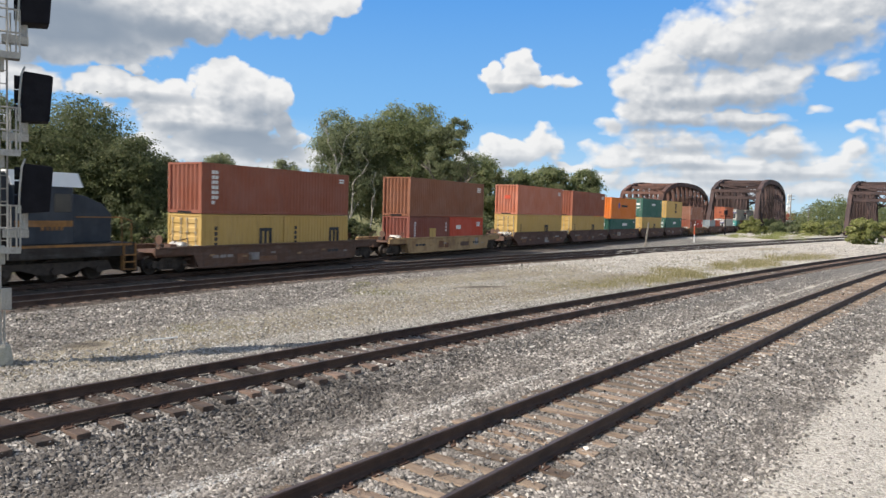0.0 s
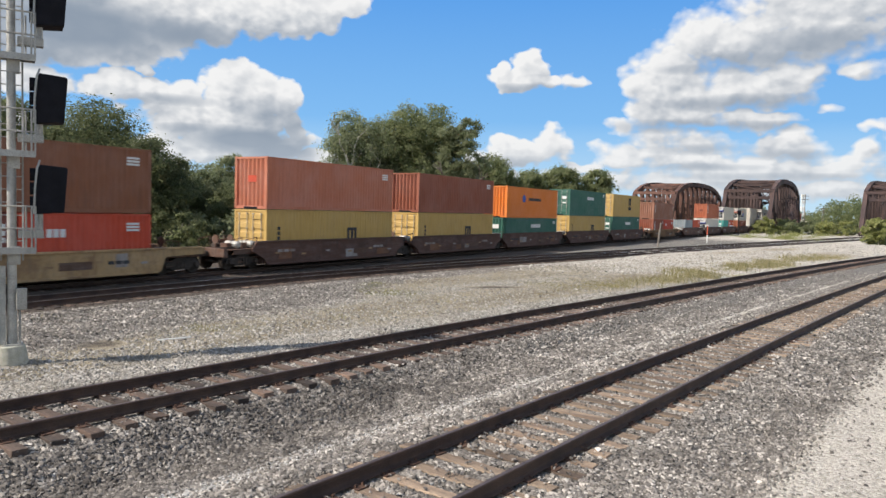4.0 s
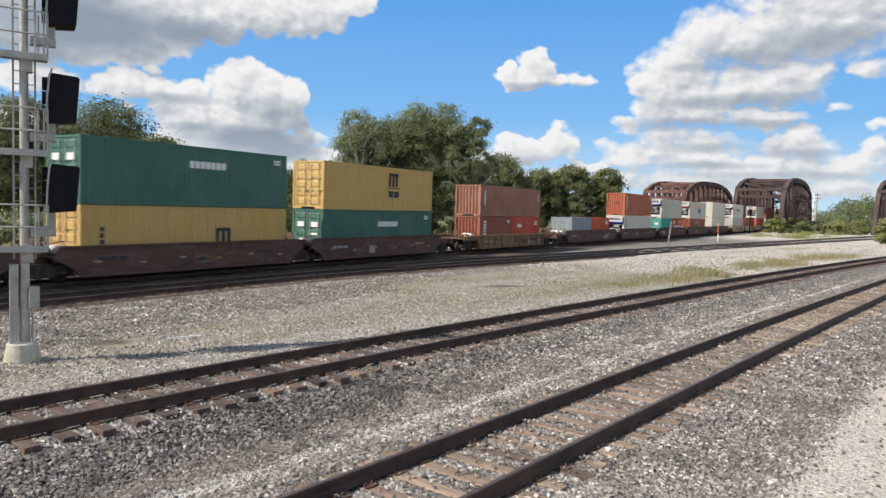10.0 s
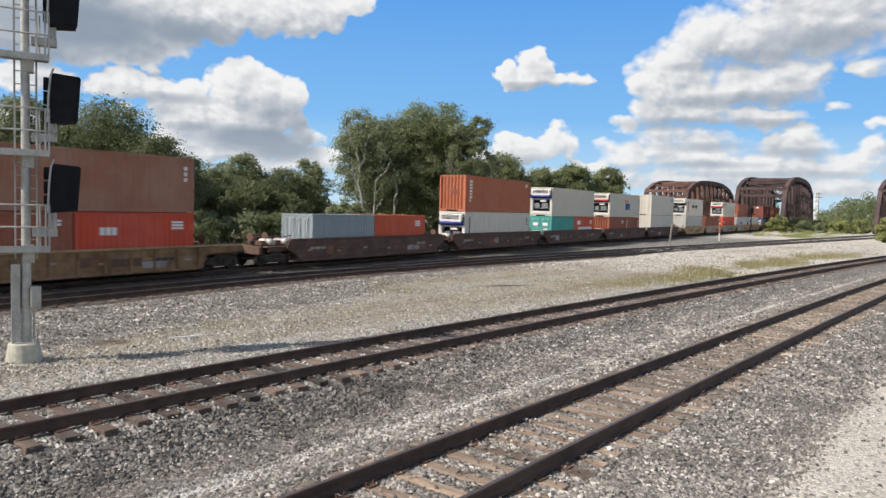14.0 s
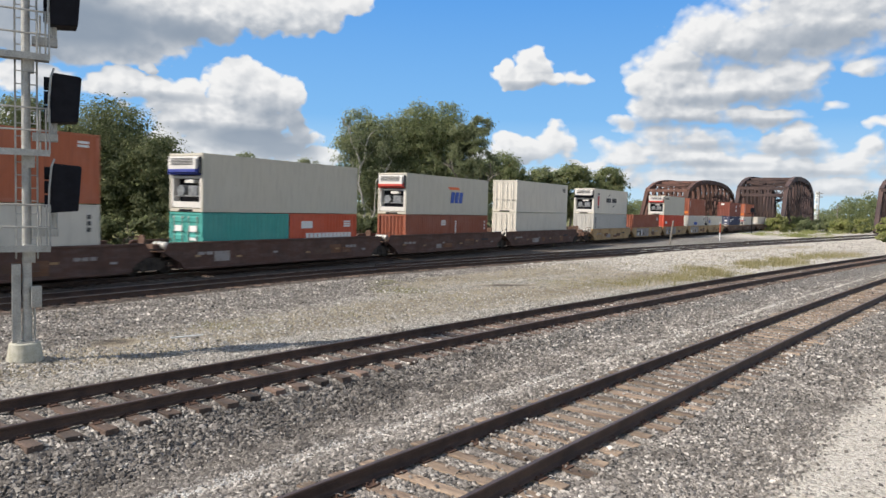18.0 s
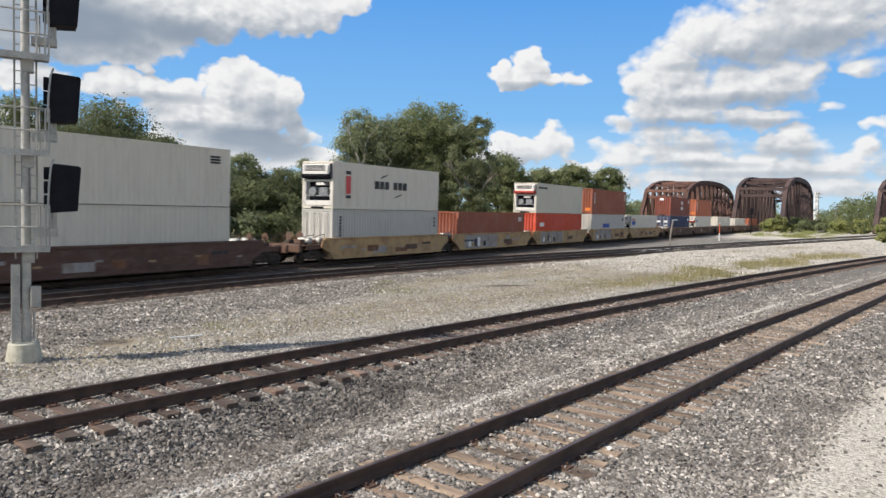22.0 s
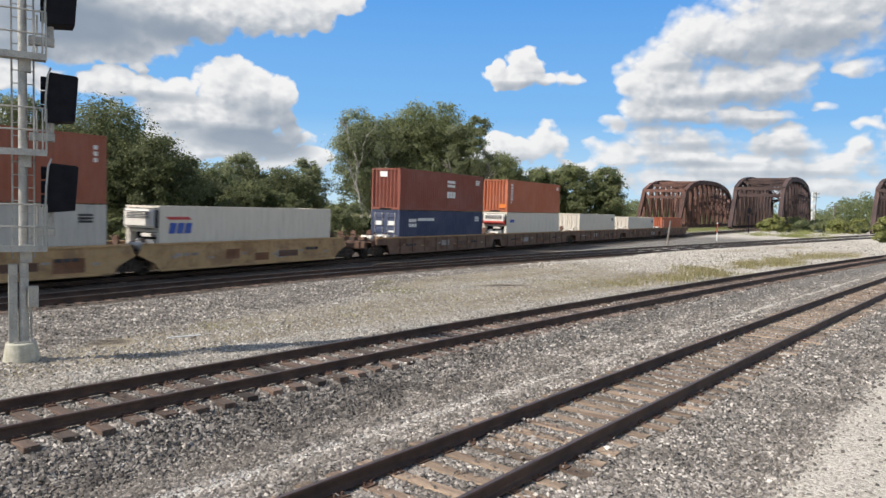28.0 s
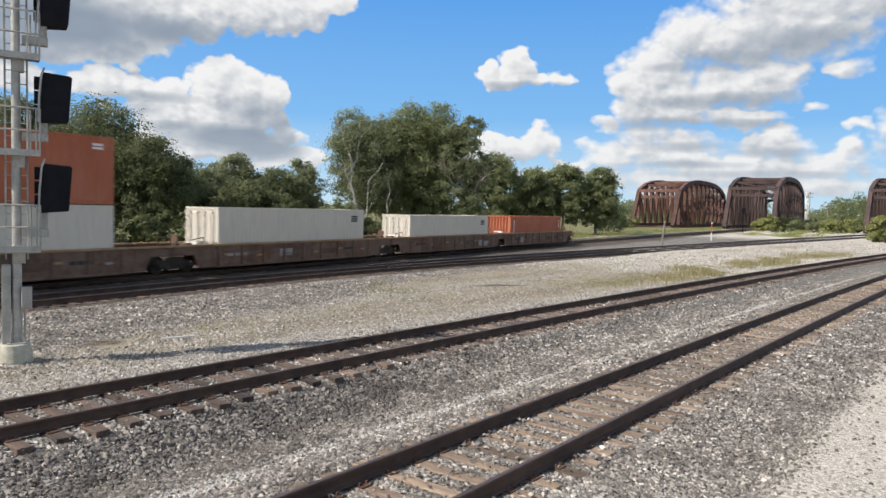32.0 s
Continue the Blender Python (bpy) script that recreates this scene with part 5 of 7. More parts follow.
# ---- the locomotive that leads the cars, trailing end with cab and nose ----
M_LOCO_BLUE = paint("dark_blue_loco_paint", (0.025, 0.033, 0.046), 0.3, 0.55, 0.05)
M_LOCO_GREY = worn("grime_brown_loco_paint", (0.05, 0.043, 0.038), (0.035, 0.026, 0.02), (0.022, 0.019, 0.017), 0.7)
M_LOCO_YELLOW = worn("yellow_loco_paint", (0.34, 0.17, 0.055), (0.12, 0.07, 0.04), wear=0.7)


def locomotive():
    t = thing("locomotive", Matrix(), "dark blue and yellow diesel locomotive with a low nose", "locomotive")
    # x forward; the nose points back to the cars at -x
    def put(name, mat, fn, label=""):
        bm = bmesh.new()
        fn(bm)
        return part(name, bm, mat, t, label)
    put("frame", M_LOCO_GREY, lambda b: box(b, -10.6, 10.6, -1.45, 1.45, 1.05, 1.62))
    put("sill_stripe", M_LOCO_YELLOW, lambda b: [box(b, -10.4, 10.4, s * 1.455 - 0.006, s * 1.455 + 0.006, 1.5, 1.6) for s in (-1, 1)], "yellow stripe")
    put("hood", M_LOCO_GREY, lambda b: [box(b, -5.2, 9.8, -0.95, 0.95, 1.62, 4.35), bevelled(b, 0.08, 2)])
    put("hood_top", M_LOCO_BLUE, lambda b: [box(b, -5.2, 9.6, -1.02, 1.02, 3.2, 4.45), bevelled(b, 0.1, 2)], "dark blue upper hood")
    put("radiator", M_LOCO_BLUE, lambda b: [box(b, 5.5, 9.9, -1.35, 1.35, 3.5, 4.55), bevelled(b, 0.08, 2)])
    put("cab", M_LOCO_BLUE, lambda b: [prism(b, [(-1.42, 1.62), (1.42, 1.62), (1.42, 3.9), (1.1, 4.5), (-1.1, 4.5), (-1.42, 3.9)], 0, -7.6, -5.1), bevelled(b, 0.04)])
    put("cab_roof", M_WHITE, lambda b: [prism(b, [(-1.46, 3.98), (-1.1, 4.58), (1.1, 4.58), (1.46, 3.98), (1.40, 3.98), (1.08, 4.5), (-1.08, 4.5), (-1.40, 3.98)], 0, -8.0, -5.0)], "sunlit white cab roof")
    put("nose", M_LOCO_BLUE, lambda b: [prism(b, [(-7.6, 1.62), (-7.6, 3.75), (-8.5, 3.66), (-9.4, 3.3), (-9.8, 2.85), (-9.8, 1.62)], 1, -0.85, 0.85), bevelled(b, 0.06, 2)], "sloping dark blue nose")
    for y in (-1.43, 1.43):
        for x in (-7.1, -6.1):
            w = put("cab_window", M_LENS, lambda b: [box(b, x - 0.36, x + 0.36, y - 0.012, y + 0.012, 2.95, 3.7), bevelled(b, 0.008)], "dark cab window")
    put("number_board", M_LOCO_YELLOW, lambda b: marks_into(b, -6.6, 1.447, 2.2), "bars of lettering on the cab flank")
    put("cab_stripe", M_LOCO_YELLOW, lambda b: [box(b, -7.55, -5.15, s * 1.43 - 0.008, s * 1.43 + 0.008, 2.35, 2.6) for s in (-1, 1)], "yellow band on the cab")
    for y in (-1.4, 1.4):
        put("hand_rail", M_LOCO_YELLOW, lambda b: [tube(b, (-10.4, y, 1.6), (-10.4, y, 2.6), 0.025, n=6), tube(b, (-9.9, y, 1.6), (-9.9, y, 2.75), 0.025, n=6), tube(b, (-10.4, y, 2.6), (-9.9, y, 2.75), 0.025, n=6),
                                                tube(b, (-9.9, y, 2.75), (-7.7, y, 2.75), 0.025, n=6)], "yellow hand rail")
        put("steps", M_LOCO_YELLOW, lambda b: [box(b, -10.55, -9.95, y - 0.12, y + 0.12, z, z + 0.05) for z in (0.4, 0.72, 1.04)] + [box(b, -10.57, -10.53, y - 0.12, y + 0.12, 0.38, 1.6), box(b, -9.97, -9.93, y - 0.12, y + 0.12, 0.38, 1.6)], "worn yellow steps")
    put("pilot", M_LOCO_GREY, lambda b: [box(b, -10.75, -10.5, -1.4, 1.4, 0.3, 1.3), bevelled(b, 0.03)])
    put("coupler", M_TRUCK, lambda b: [box(b, -11.4, -10.7, -0.15, 0.15, 0.72, 1.02), bevelled(b, 0.03)])
    put("fuel_tank", M_LOCO_GREY, lambda b: [box(b, -2.6, 2.6, -1.35, 1.35, 0.35, 1.1), bevelled(b, 0.15, 2)], "grimy fuel tank")
    for x in (-6.9, 6.9):
        bm = bmesh.new()
        box(bm, -2.6, 2.6, -0.6, 0.6, 0.5, 1.0)
        tr = part("truck", bm, M_TRUCK, t, "three-axle truck")
        tr.matrix_basis = pose(x, 0, 0)
        for sy in (-1, 1):
            bm = bmesh.new()
            prism(bm, [(-2.7, 0.45), (-2.5, 0.85), (2.5, 0.85), (2.7, 0.45), (2.2, 0.4), (1.5, 0.62), (0.6, 0.36), (-0.6, 0.36), (-1.5, 0.62), (-2.2, 0.4)], 1, sy * 1.1 - 0.07, sy * 1.1 + 0.07)
            for dx in (-2.0, 0, 2.0):
                tube(bm, (dx, sy * 1.1, 0.52), (dx, sy * 1.28, 0.52), 0.16, n=12)
            part("side_frame", bm, M_TRUCK, tr)
            for dx in (-2.0, 0, 2.0):
                hang("wheel", wheel_mesh(), tr, m=pose(dx, sy * 0.78, 0.5, 0, 0, 0 if sy > 0 else 180) @ Matrix.Diagonal((1.1, 1, 1.1, 1)))
    return t


def marks_into(bm, x, y, z):
    for k in range(5):
        box(bm, x - 0.5 + k * 0.2, x - 0.38 + k * 0.2, y, y + 0.006, z, z + 0.3)


# ---- make-up of the train: distance of each load's front end along the main line at the start ----
TRAIN = []


def haul(ob, s_mid, lift=0.0):
    TRAIN.append((ob, s_mid, lift))
    return ob


def load(front, row, z, dx=0.0):
    """Containers end to end from the front: (length, height, colour, end, lettering, label)."""
    s = front + dx
    tall = 0
    for length, height, col, end, mark, mm, label in row:
        c = container(length, height, C[col], (end if isinstance(end, str) else ("cooler", M_BAND[end[1]])), label)
        if mark:
            lettering(c, mark, length, height, mm)
        haul(c, s + length / 2, z)
        DRY[label] = c
        s += length + 0.076
        tall = max(tall, height)
    return z + tall + 0.03


FLOOR = 0.33
DK = M_DARKMARK


def unit(front, kind, pitch, bottom, top=(), seed=0, last=False):
    first = seed in (3, 9, 14, 19)
    mid = front + LEN40 / 2
    styles = {
        "brown": (6.45, 1.28, "flat", CAR["brown"], 0, "brown stand-alone double-stack well car"),
        "ochre_flat": (6.45, 1.30, "flat", CAR["ochre"], 0, "faded yellow well car with rust stains"),
        "ochre_rib": (6.45, 1.30, "flat", CAR["rust_yellow"], 11, "rusty yellow well car with ribbed sides"),
        "maroon": (6.35, 1.46, "deep", CAR["maroon"], 0, "dark maroon articulated well car platform"),
        "maroon_long": (7.45, 1.46, "deep", CAR["maroon"], 0, "long dark maroon articulated well car platform"),
        "yellow": (6.35, 1.44, "deep", CAR["ochre"], 0, "weathered yellow articulated well car platform"),
        "ribbed": (6.6, 1.32, "straight", CAR["ribbed"], 9, "rust-brown ribbed articulated car platform")}
    half, ztop, style, mat, ribs, label = styles[kind]
    alone = kind in ("brown", "ochre_flat", "ochre_rib")
    tr = (-pitch / 2 + 1.7, pitch / 2 - 1.7) if alone else ((pitch / 2,) + ((-pitch / 2,) if last else ()))
    car = well_car(kind, pitch, half, ztop, style, mat, ribs, tr, label, seed, last or alone, first)
    haul(car, mid)
    z = load(front, bottom, FLOOR)
    if top:
        load(front, top, z)
    return car


def one(col, height=HIGH, end="ribs", mark="numbers", mm=None, label=""):
    return ((LEN40, height, col, end, mark, mm, label),)


def two(a, b):
    return ((LEN20, LOW, *a), (LEN20, LOW, *b))


haul(locomotive(), -9.6)
unit(4.98, "brown", 19.3, two(("yellow", "doors", "panelmark", DK, "mustard yellow twenty-foot container with doors forward"), ("yellow", "ribs", "panelmark", DK, "mustard yellow twenty-foot container")),
     one("redbrown", LOW, "ribs", "column", None, "red-brown forty-foot container stacked on yellow ones"), 1)
unit(24.67, "ochre_flat", 19.3, two(("maroon", "ribs", "sidecolumn", None, "maroon twenty-foot container with a yellow emblem"), ("red", "ribs", "numbers", None, "bright red twenty-foot container in a well")),
     one("brown", HIGH, "ribs", "numbers", None, "brown forty-foot container stacked on red ones"), 2)
unit(44.30, "maroon", 15.3, one("yellow", HIGH, "doors", "panelmark", DK, "mustard yellow forty-foot container with doors forward"), one("pink", HIGH, "ribs", "numbers", None, "sun-faded pinkish red forty-foot container"), 3)
unit(59.91, "maroon", 15.3, one("yellow", HIGH, "doors", "panelmark", DK, "mustard yellow container under a red-brown one"), one("redbrown", HIGH, "ribs", "numbers", None, "red-brown forty-foot container stacked on a yellow one"), 4)
unit(74.95, "maroon", 15.3, one("green", LOW, "ribs", "wideword", None, "dark green container with white name bars, under an orange one"), one("orange", HIGH, "ribs", None, None, "bright orange forty-foot container with a dark blue emblem"), 5)
unit(90.85, "maroon", 15.3, one("paleyellow", HIGH, "doors", "panelmark", DK, "ochre yellow container with a dark emblem, under a green one"), one("green", HIGH, "doors", "wideword", None, "dark green container with pale name bars and doors forward"), 6)
unit(106.2, "maroon", 15.3, one("green", HIGH, "doors", "wideword", None, "dark green container under a yellow one"), one("paleyellow", HIGH, "doors", None, None, "ochre yellow container with a tall dark emblem"), 7, True)
unit(126.0, "ochre_rib", 19.3, two(("redbrown", "ribs", "column", None, "red-brown twenty-foot container with white number marks"), ("red", "ribs", "numbers", None, "red twenty-foot container with a white panel")),
     one("faded", LOW, "ribs", "sidecolumn", None, "sun-faded brown forty-foot container with a patched flank"), 8)
unit(146.75, "maroon_long", 17.7, two(("bluegrey", "doors", None, None, "grey-blue twenty-foot container low in its well"), ("orangered", "ribs", "numbers", None, "orange-red twenty-foot container low in its well")), (), 9)
unit(164.84, "maroon_long", 17.7, one("white", HIGH, ("cooler", "blue"), "sidecolumn", DK, "white refrigerated container with a blue-banded generator, under an orange-brown one"),
     one("rust", HIGH, "ribs", "column", None, "orange-brown forty-foot container with a column of white marks"), 10)
unit(182.46, "maroon_long", 17.7, two(("teal", "doors", None, None, "teal twenty-foot container with doors forward"), ("orangered", "ribs", "numbers", None, "orange-red twenty-foot container with pale scrawled marks")),
     one("beige", HIGH, ("cooler", "blue"), None, None, "cream refrigerated container with a blue-banded generator"), 11)
unit(200.18, "maroon_long", 17.7, two(("redbrown", "ribs", "numbers", None, "rust-red twenty-foot container with pale ribs"), ("redbrown", "ribs", "sidecolumn", None, "red-brown twenty-foot container under a cream one")),
     one("beige", HIGH, ("cooler", "red"), None, None, "cream refrigerated container with a blue and orange emblem"), 12)
unit(217.93, "maroon_long", 17.7, one("white", HIGH, "doors", None, None, "off-white forty-foot container low in its well"), one("white", HIGH, "doors", "numbers", DK, "off-white forty-foot container stacked on a white one"), 13, True)
unit(238.21, "yellow", 15.1, one("palegrey", HIGH, "doors", "sidecolumn", DK, "pale grey forty-foot container with white doors"), one("white", HIGH, ("cooler", "black"), None, None, "white refrigerated container with dark name bars and curved strokes"), 14)
unit(253.49, "yellow", 15.1, one("redbrown", HIGH, "ribs", "numbers", None, "red-brown forty-foot container alone in its well"), (), 15)
unit(268.30, "yellow", 15.1, one("red", HIGH, "ribs", None, None, "red forty-foot container under a refrigerated one"), one("beige", HIGH, ("cooler", "red"), None, None, "cream refrigerated container with a red-banded generator"), 16)
unit(283.69, "yellow", 15.1, one("palegrey", HIGH, "doors", "numbers", DK, "pale grey container with blue scrawl along its foot"), one("redbrown", HIGH, "ribs", "sidecolumn", None, "red-brown container stacked on a pale grey one"), 17)
unit(298.56, "yellow", 15.1, one("white", HIGH, ("cooler", "white"), None, None, "white refrigerated container alone with a blue and red emblem"), (), 18, True)
unit(318.12, "ribbed", 17.2, one("blue", HIGH, "doors", "numbers", None, "navy blue container with white emblems, under a brown one"), one("maroon", HIGH, "ribs", "numbers", None, "dark red-brown container stacked on a navy blue one"), 19)
unit(334.98, "ribbed", 17.2, one("white", HIGH, ("cooler", "red"), None, None, "white refrigerated container under an orange-brown one"), one("rust", HIGH, "ribs", "column", None, "orange-brown container stacked on a white one"), 20)
unit(353.05, "ribbed", 17.2, one("white", HIGH, "doors", "numbers", DK, "off-white container alone on a ribbed car"), (), 21)
unit(370.75, "ribbed", 17.2, one("white", LOW, "doors", "numbers", DK, "white container alone near the end of the train"), (), 22)
unit(387.43, "ribbed", 17.2, one("rust", LOW, "ribs", "sidecolumn", None, "orange-brown container on the last car"), (), 23, True)


def gone(t):
    """Metres that the train has run by t seconds; it gathers speed."""
    return 8.5812 * t + 0.16144 * t * t / 2 - 0.0002812 * t ** 3


def motions():
    for ob, s_mid, lift in TRAIN:
        rows = []
        for k in range(33):
            x, y, th = main_at(s_mid - gone(k))
            rows.append((float(k), pose(x, y, MAIN_TOP + lift, 0, 0, -90 - math.degrees(th))))
        walk(ob, rows)
    walk(CLOUD_SHELL, [(float(t), pose(*EYE, 0, 0, (t - 13) * 0.045)) for t in range(0, 33, 8)])

# ---- emblems in plain shapes on a few containers ----
def emblem(label, name, me, x, z, mat, turn=0.0):
    hang(name, me, DRY[label], m=pose(x, WIDE / 2 + 0.004, z, 0, turn, 180), mat=mat)


M_LOGO_BLUE, M_LOGO_ORANGE, M_LOGO_RED = paint("logo_blue", (0.03, 0.08, 0.36), 0.1), paint("logo_orange", (0.75, 0.16, 0.05), 0.1), paint("logo_red", (0.5, 0.05, 0.05), 0.1)


def slant(t, n, w, h, gap, lean, x, z, mat):
    """A row of slanted bars on the near flank, one part each."""
    for i in range(n):
        bm = bmesh.new()
        prism(bm, [(0, 0), (w, 0), (w + lean, h), (lean, h)], 1, 0, 0.012)
        ob = part("emblem_bar", bm, mat, t)
        ob.matrix_basis = pose(x + n * (w + gap) / 2 - i * (w + gap), WIDE / 2 + 0.004, z, 0, 0, 180)


def stroke(r, w, a0, a1):
    bm = bmesh.new()
    n = 10
    out = [(r * math.cos(a0 + (a1 - a0) * i / n), r * 0.35 * math.sin(a0 + (a1 - a0) * i / n)) for i in range(n + 1)]
    inn = [(p[0] * (1 - w * math.sin(math.pi * i / n)), p[1] * (1 - 1.6 * w * math.sin(math.pi * i / n))) for i, p in enumerate(out)]
    for i in range(n):
        q = [out[i], out[i + 1], inn[i + 1], inn[i]]
        if (Vector(q[1]) - Vector(q[2])).length > 1e-4 or (Vector(q[0]) - Vector(q[3])).length > 1e-4:
            vs = [bm.verts.new((p[0], yy, p[1])) for yy in (0,) for p in q]
            bm.faces.new(vs)
    return mesh("stroke", bm, M_DARKMARK)


_k = "bright orange forty-foot container with a dark blue emblem"
emblem(_k, "emblem_square", bar_mesh(0.62, 0.006, 0.6, 0), 2.4, 1.5, M_LOGO_BLUE)
emblem(_k, "emblem_diamond", bar_mesh(0.58, 0.005, 0.58, 0), 2.6, 1.62, M_LOGO_BLUE, 45.0)
bars(DRY[_k], "name_bar", 1, 10, 3.0, 0.42, -0.2, 1.55, M_DARKMARK)
_k = "ochre yellow container with a tall dark emblem"
slant(DRY[_k], 3, 0.24, 0.8, 0.16, 0.0, -1.2, 1.6, M_DARKMARK)
emblem(_k, "emblem_cap", bar_mesh(1.1, 0.012, 0.2, 0), -1.16, 2.3, M_DARKMARK)
emblem(_k, "emblem_line", bar_mesh(1.5, 0.012, 0.06, 0), -1.16, 1.47, M_DARKMARK)
bars(DRY[_k], "emblem_bars", 1, 2, 1.3, 0.62, -1.2, 0.75, M_DARKMARK)
_k = "cream refrigerated container with a blue and orange emblem"
slant(DRY[_k], 3, 0.5, 0.85, 0.14, 0.16, -0.9, 0.9, M_LOGO_BLUE)
slant(DRY[_k], 1, 1.6, 0.2, 0, -0.25, -0.6, 1.92, M_LOGO_ORANGE)
_k = "white refrigerated container with dark name bars and curved strokes"
bars(DRY[_k], "name_bar", 1, 3, 1.7, 0.75, 1.05, 1.2, M_DARKMARK)
bars(DRY[_k], "name_bar", 1, 3, 1.7, 0.75, -1.05, 1.2, M_DARKMARK)
emblem(_k, "curved_stroke", stroke(1.1, 0.16, 1.7, 3.0), 0.2, 1.95, M_DARKMARK)
emblem(_k, "curved_stroke", stroke(1.1, 0.16, 4.8, 6.1), -0.2, 1.2, M_DARKMARK)
emblem(_k, "red_tag", bar_mesh(0.48, 0.006, 1.1, 0), 4.6, 0.95, M_LOGO_RED)
emblem(_k, "dark_tag", bar_mesh(0.48, 0.006, 0.22, 0), 4.6, 2.15, M_DARKMARK)
emblem(_k, "dark_tag", bar_mesh(0.48, 0.006, 0.2, 0), 4.6, 0.66, M_DARKMARK)
_k = "white refrigerated container alone with a blue and red emblem"
slant(DRY[_k], 3, 0.35, 0.5, 0.1, 0.1, 4.9, 1.6, M_LOGO_BLUE)
slant(DRY[_k], 1, 1.3, 0.14, 0, -0.2, 4.9, 2.25, M_LOGO_RED)
_k = "maroon twenty-foot container with a yellow emblem"
emblem(_k, "emblem_panel", bar_mesh(0.95, 0.006, 0.75, 0), -0.4, 0.95, C["yellow"])
emblem(_k, "emblem_panel", bar_mesh(0.75, 0.006, 0.3, 0), -0.4, 0.55, C["yellow"])
bars(DRY["bright red twenty-foot container in a well"], "white_panel", 1, 3, 0.85, 0.5, 1.5, 1.5, M_WHITE)
bars(DRY["red twenty-foot container with a white panel"], "white_panel", 1, 3, 0.85, 0.5, 1.5, 1.5, M_WHITE)
bars(DRY["red forty-foot container under a refrigerated one"], "name_bar", 1, 4, 1.1, 0.55, 4.6, 1.5, M_WHITE)
bars(DRY["orange-red twenty-foot container with pale scrawled marks"], "scrawl", 1, 12, 4.2, 0.6, -0.4, 0.95, M_WHITE)
emblem("orange-red twenty-foot container with pale scrawled marks", "white_panel", bar_mesh(0.95, 0.006, 0.42, 0), 1.6, 1.75, M_WHITE)
_k = "navy blue container with white emblems, under a brown one"
bars(DRY[_k], "emblem_bars", 2, 3, 1.0, 0.7, 4.4, 1.65, M_WHITE)
bars(DRY[_k], "name_bar", 1, 9, 2.2, 0.3, 2.6, 2.1, M_WHITE)
_k = "dark red-brown container stacked on a navy blue one"
bars(DRY[_k], "name_bar", 2, 5, 1.2, 0.6, -0.9, 1.75, M_WHITE)
bars(DRY[_k], "name_bar", 1, 3, 1.3, 0.7, -0.9, 0.85, M_WHITE)
bars(DRY["pale grey container with blue scrawl along its foot"], "scrawl", 1, 6, 2.4, 0.7, 1.0, 1.2, M_LOGO_BLUE)
bars(DRY["cream refrigerated container with a red-banded generator"], "name_bar", 1, 9, 2.1, 0.25, 4.6, 2.3, M_DARKMARK)
bars(DRY["white refrigerated container under an orange-brown one"], "name_bar", 1, 3, 0.9, 0.4, 5.0, 1.9, M_LOGO_BLUE)


# placards on the front ends
for _k, _y, _z, _m in (("dark red-brown container stacked on a navy blue one", -0.2, 2.3, M_WHITE), ("orange-brown container stacked on a white one", 0.75, 0.35, C["orange"]), ("red-brown container stacked on a pale grey one", 0.7, 0.35, C["orange"]),
                       ("red-brown container stacked on a pale grey one", -0.7, 2.2, M_WHITE), ("sun-faded pinkish red forty-foot container", 0.1, 1.5, C["red"]), ("orange-brown forty-foot container with a column of white marks", 0.1, 1.4, C["maroon"]),
                       ("dark green container with white name bars, under an orange one", 0.1, 1.6, M_WHITE), ("orange-brown container on the last car", 0.5, 0.5, C["orange"])):
    hang("end_placard", bar_mesh(0.012, 0.62, 0.36, 0), DRY[_k], "small placard on the ribbed end", m=pose(LEN40 / 2 - 0.018, _y, _z), mat=_m)


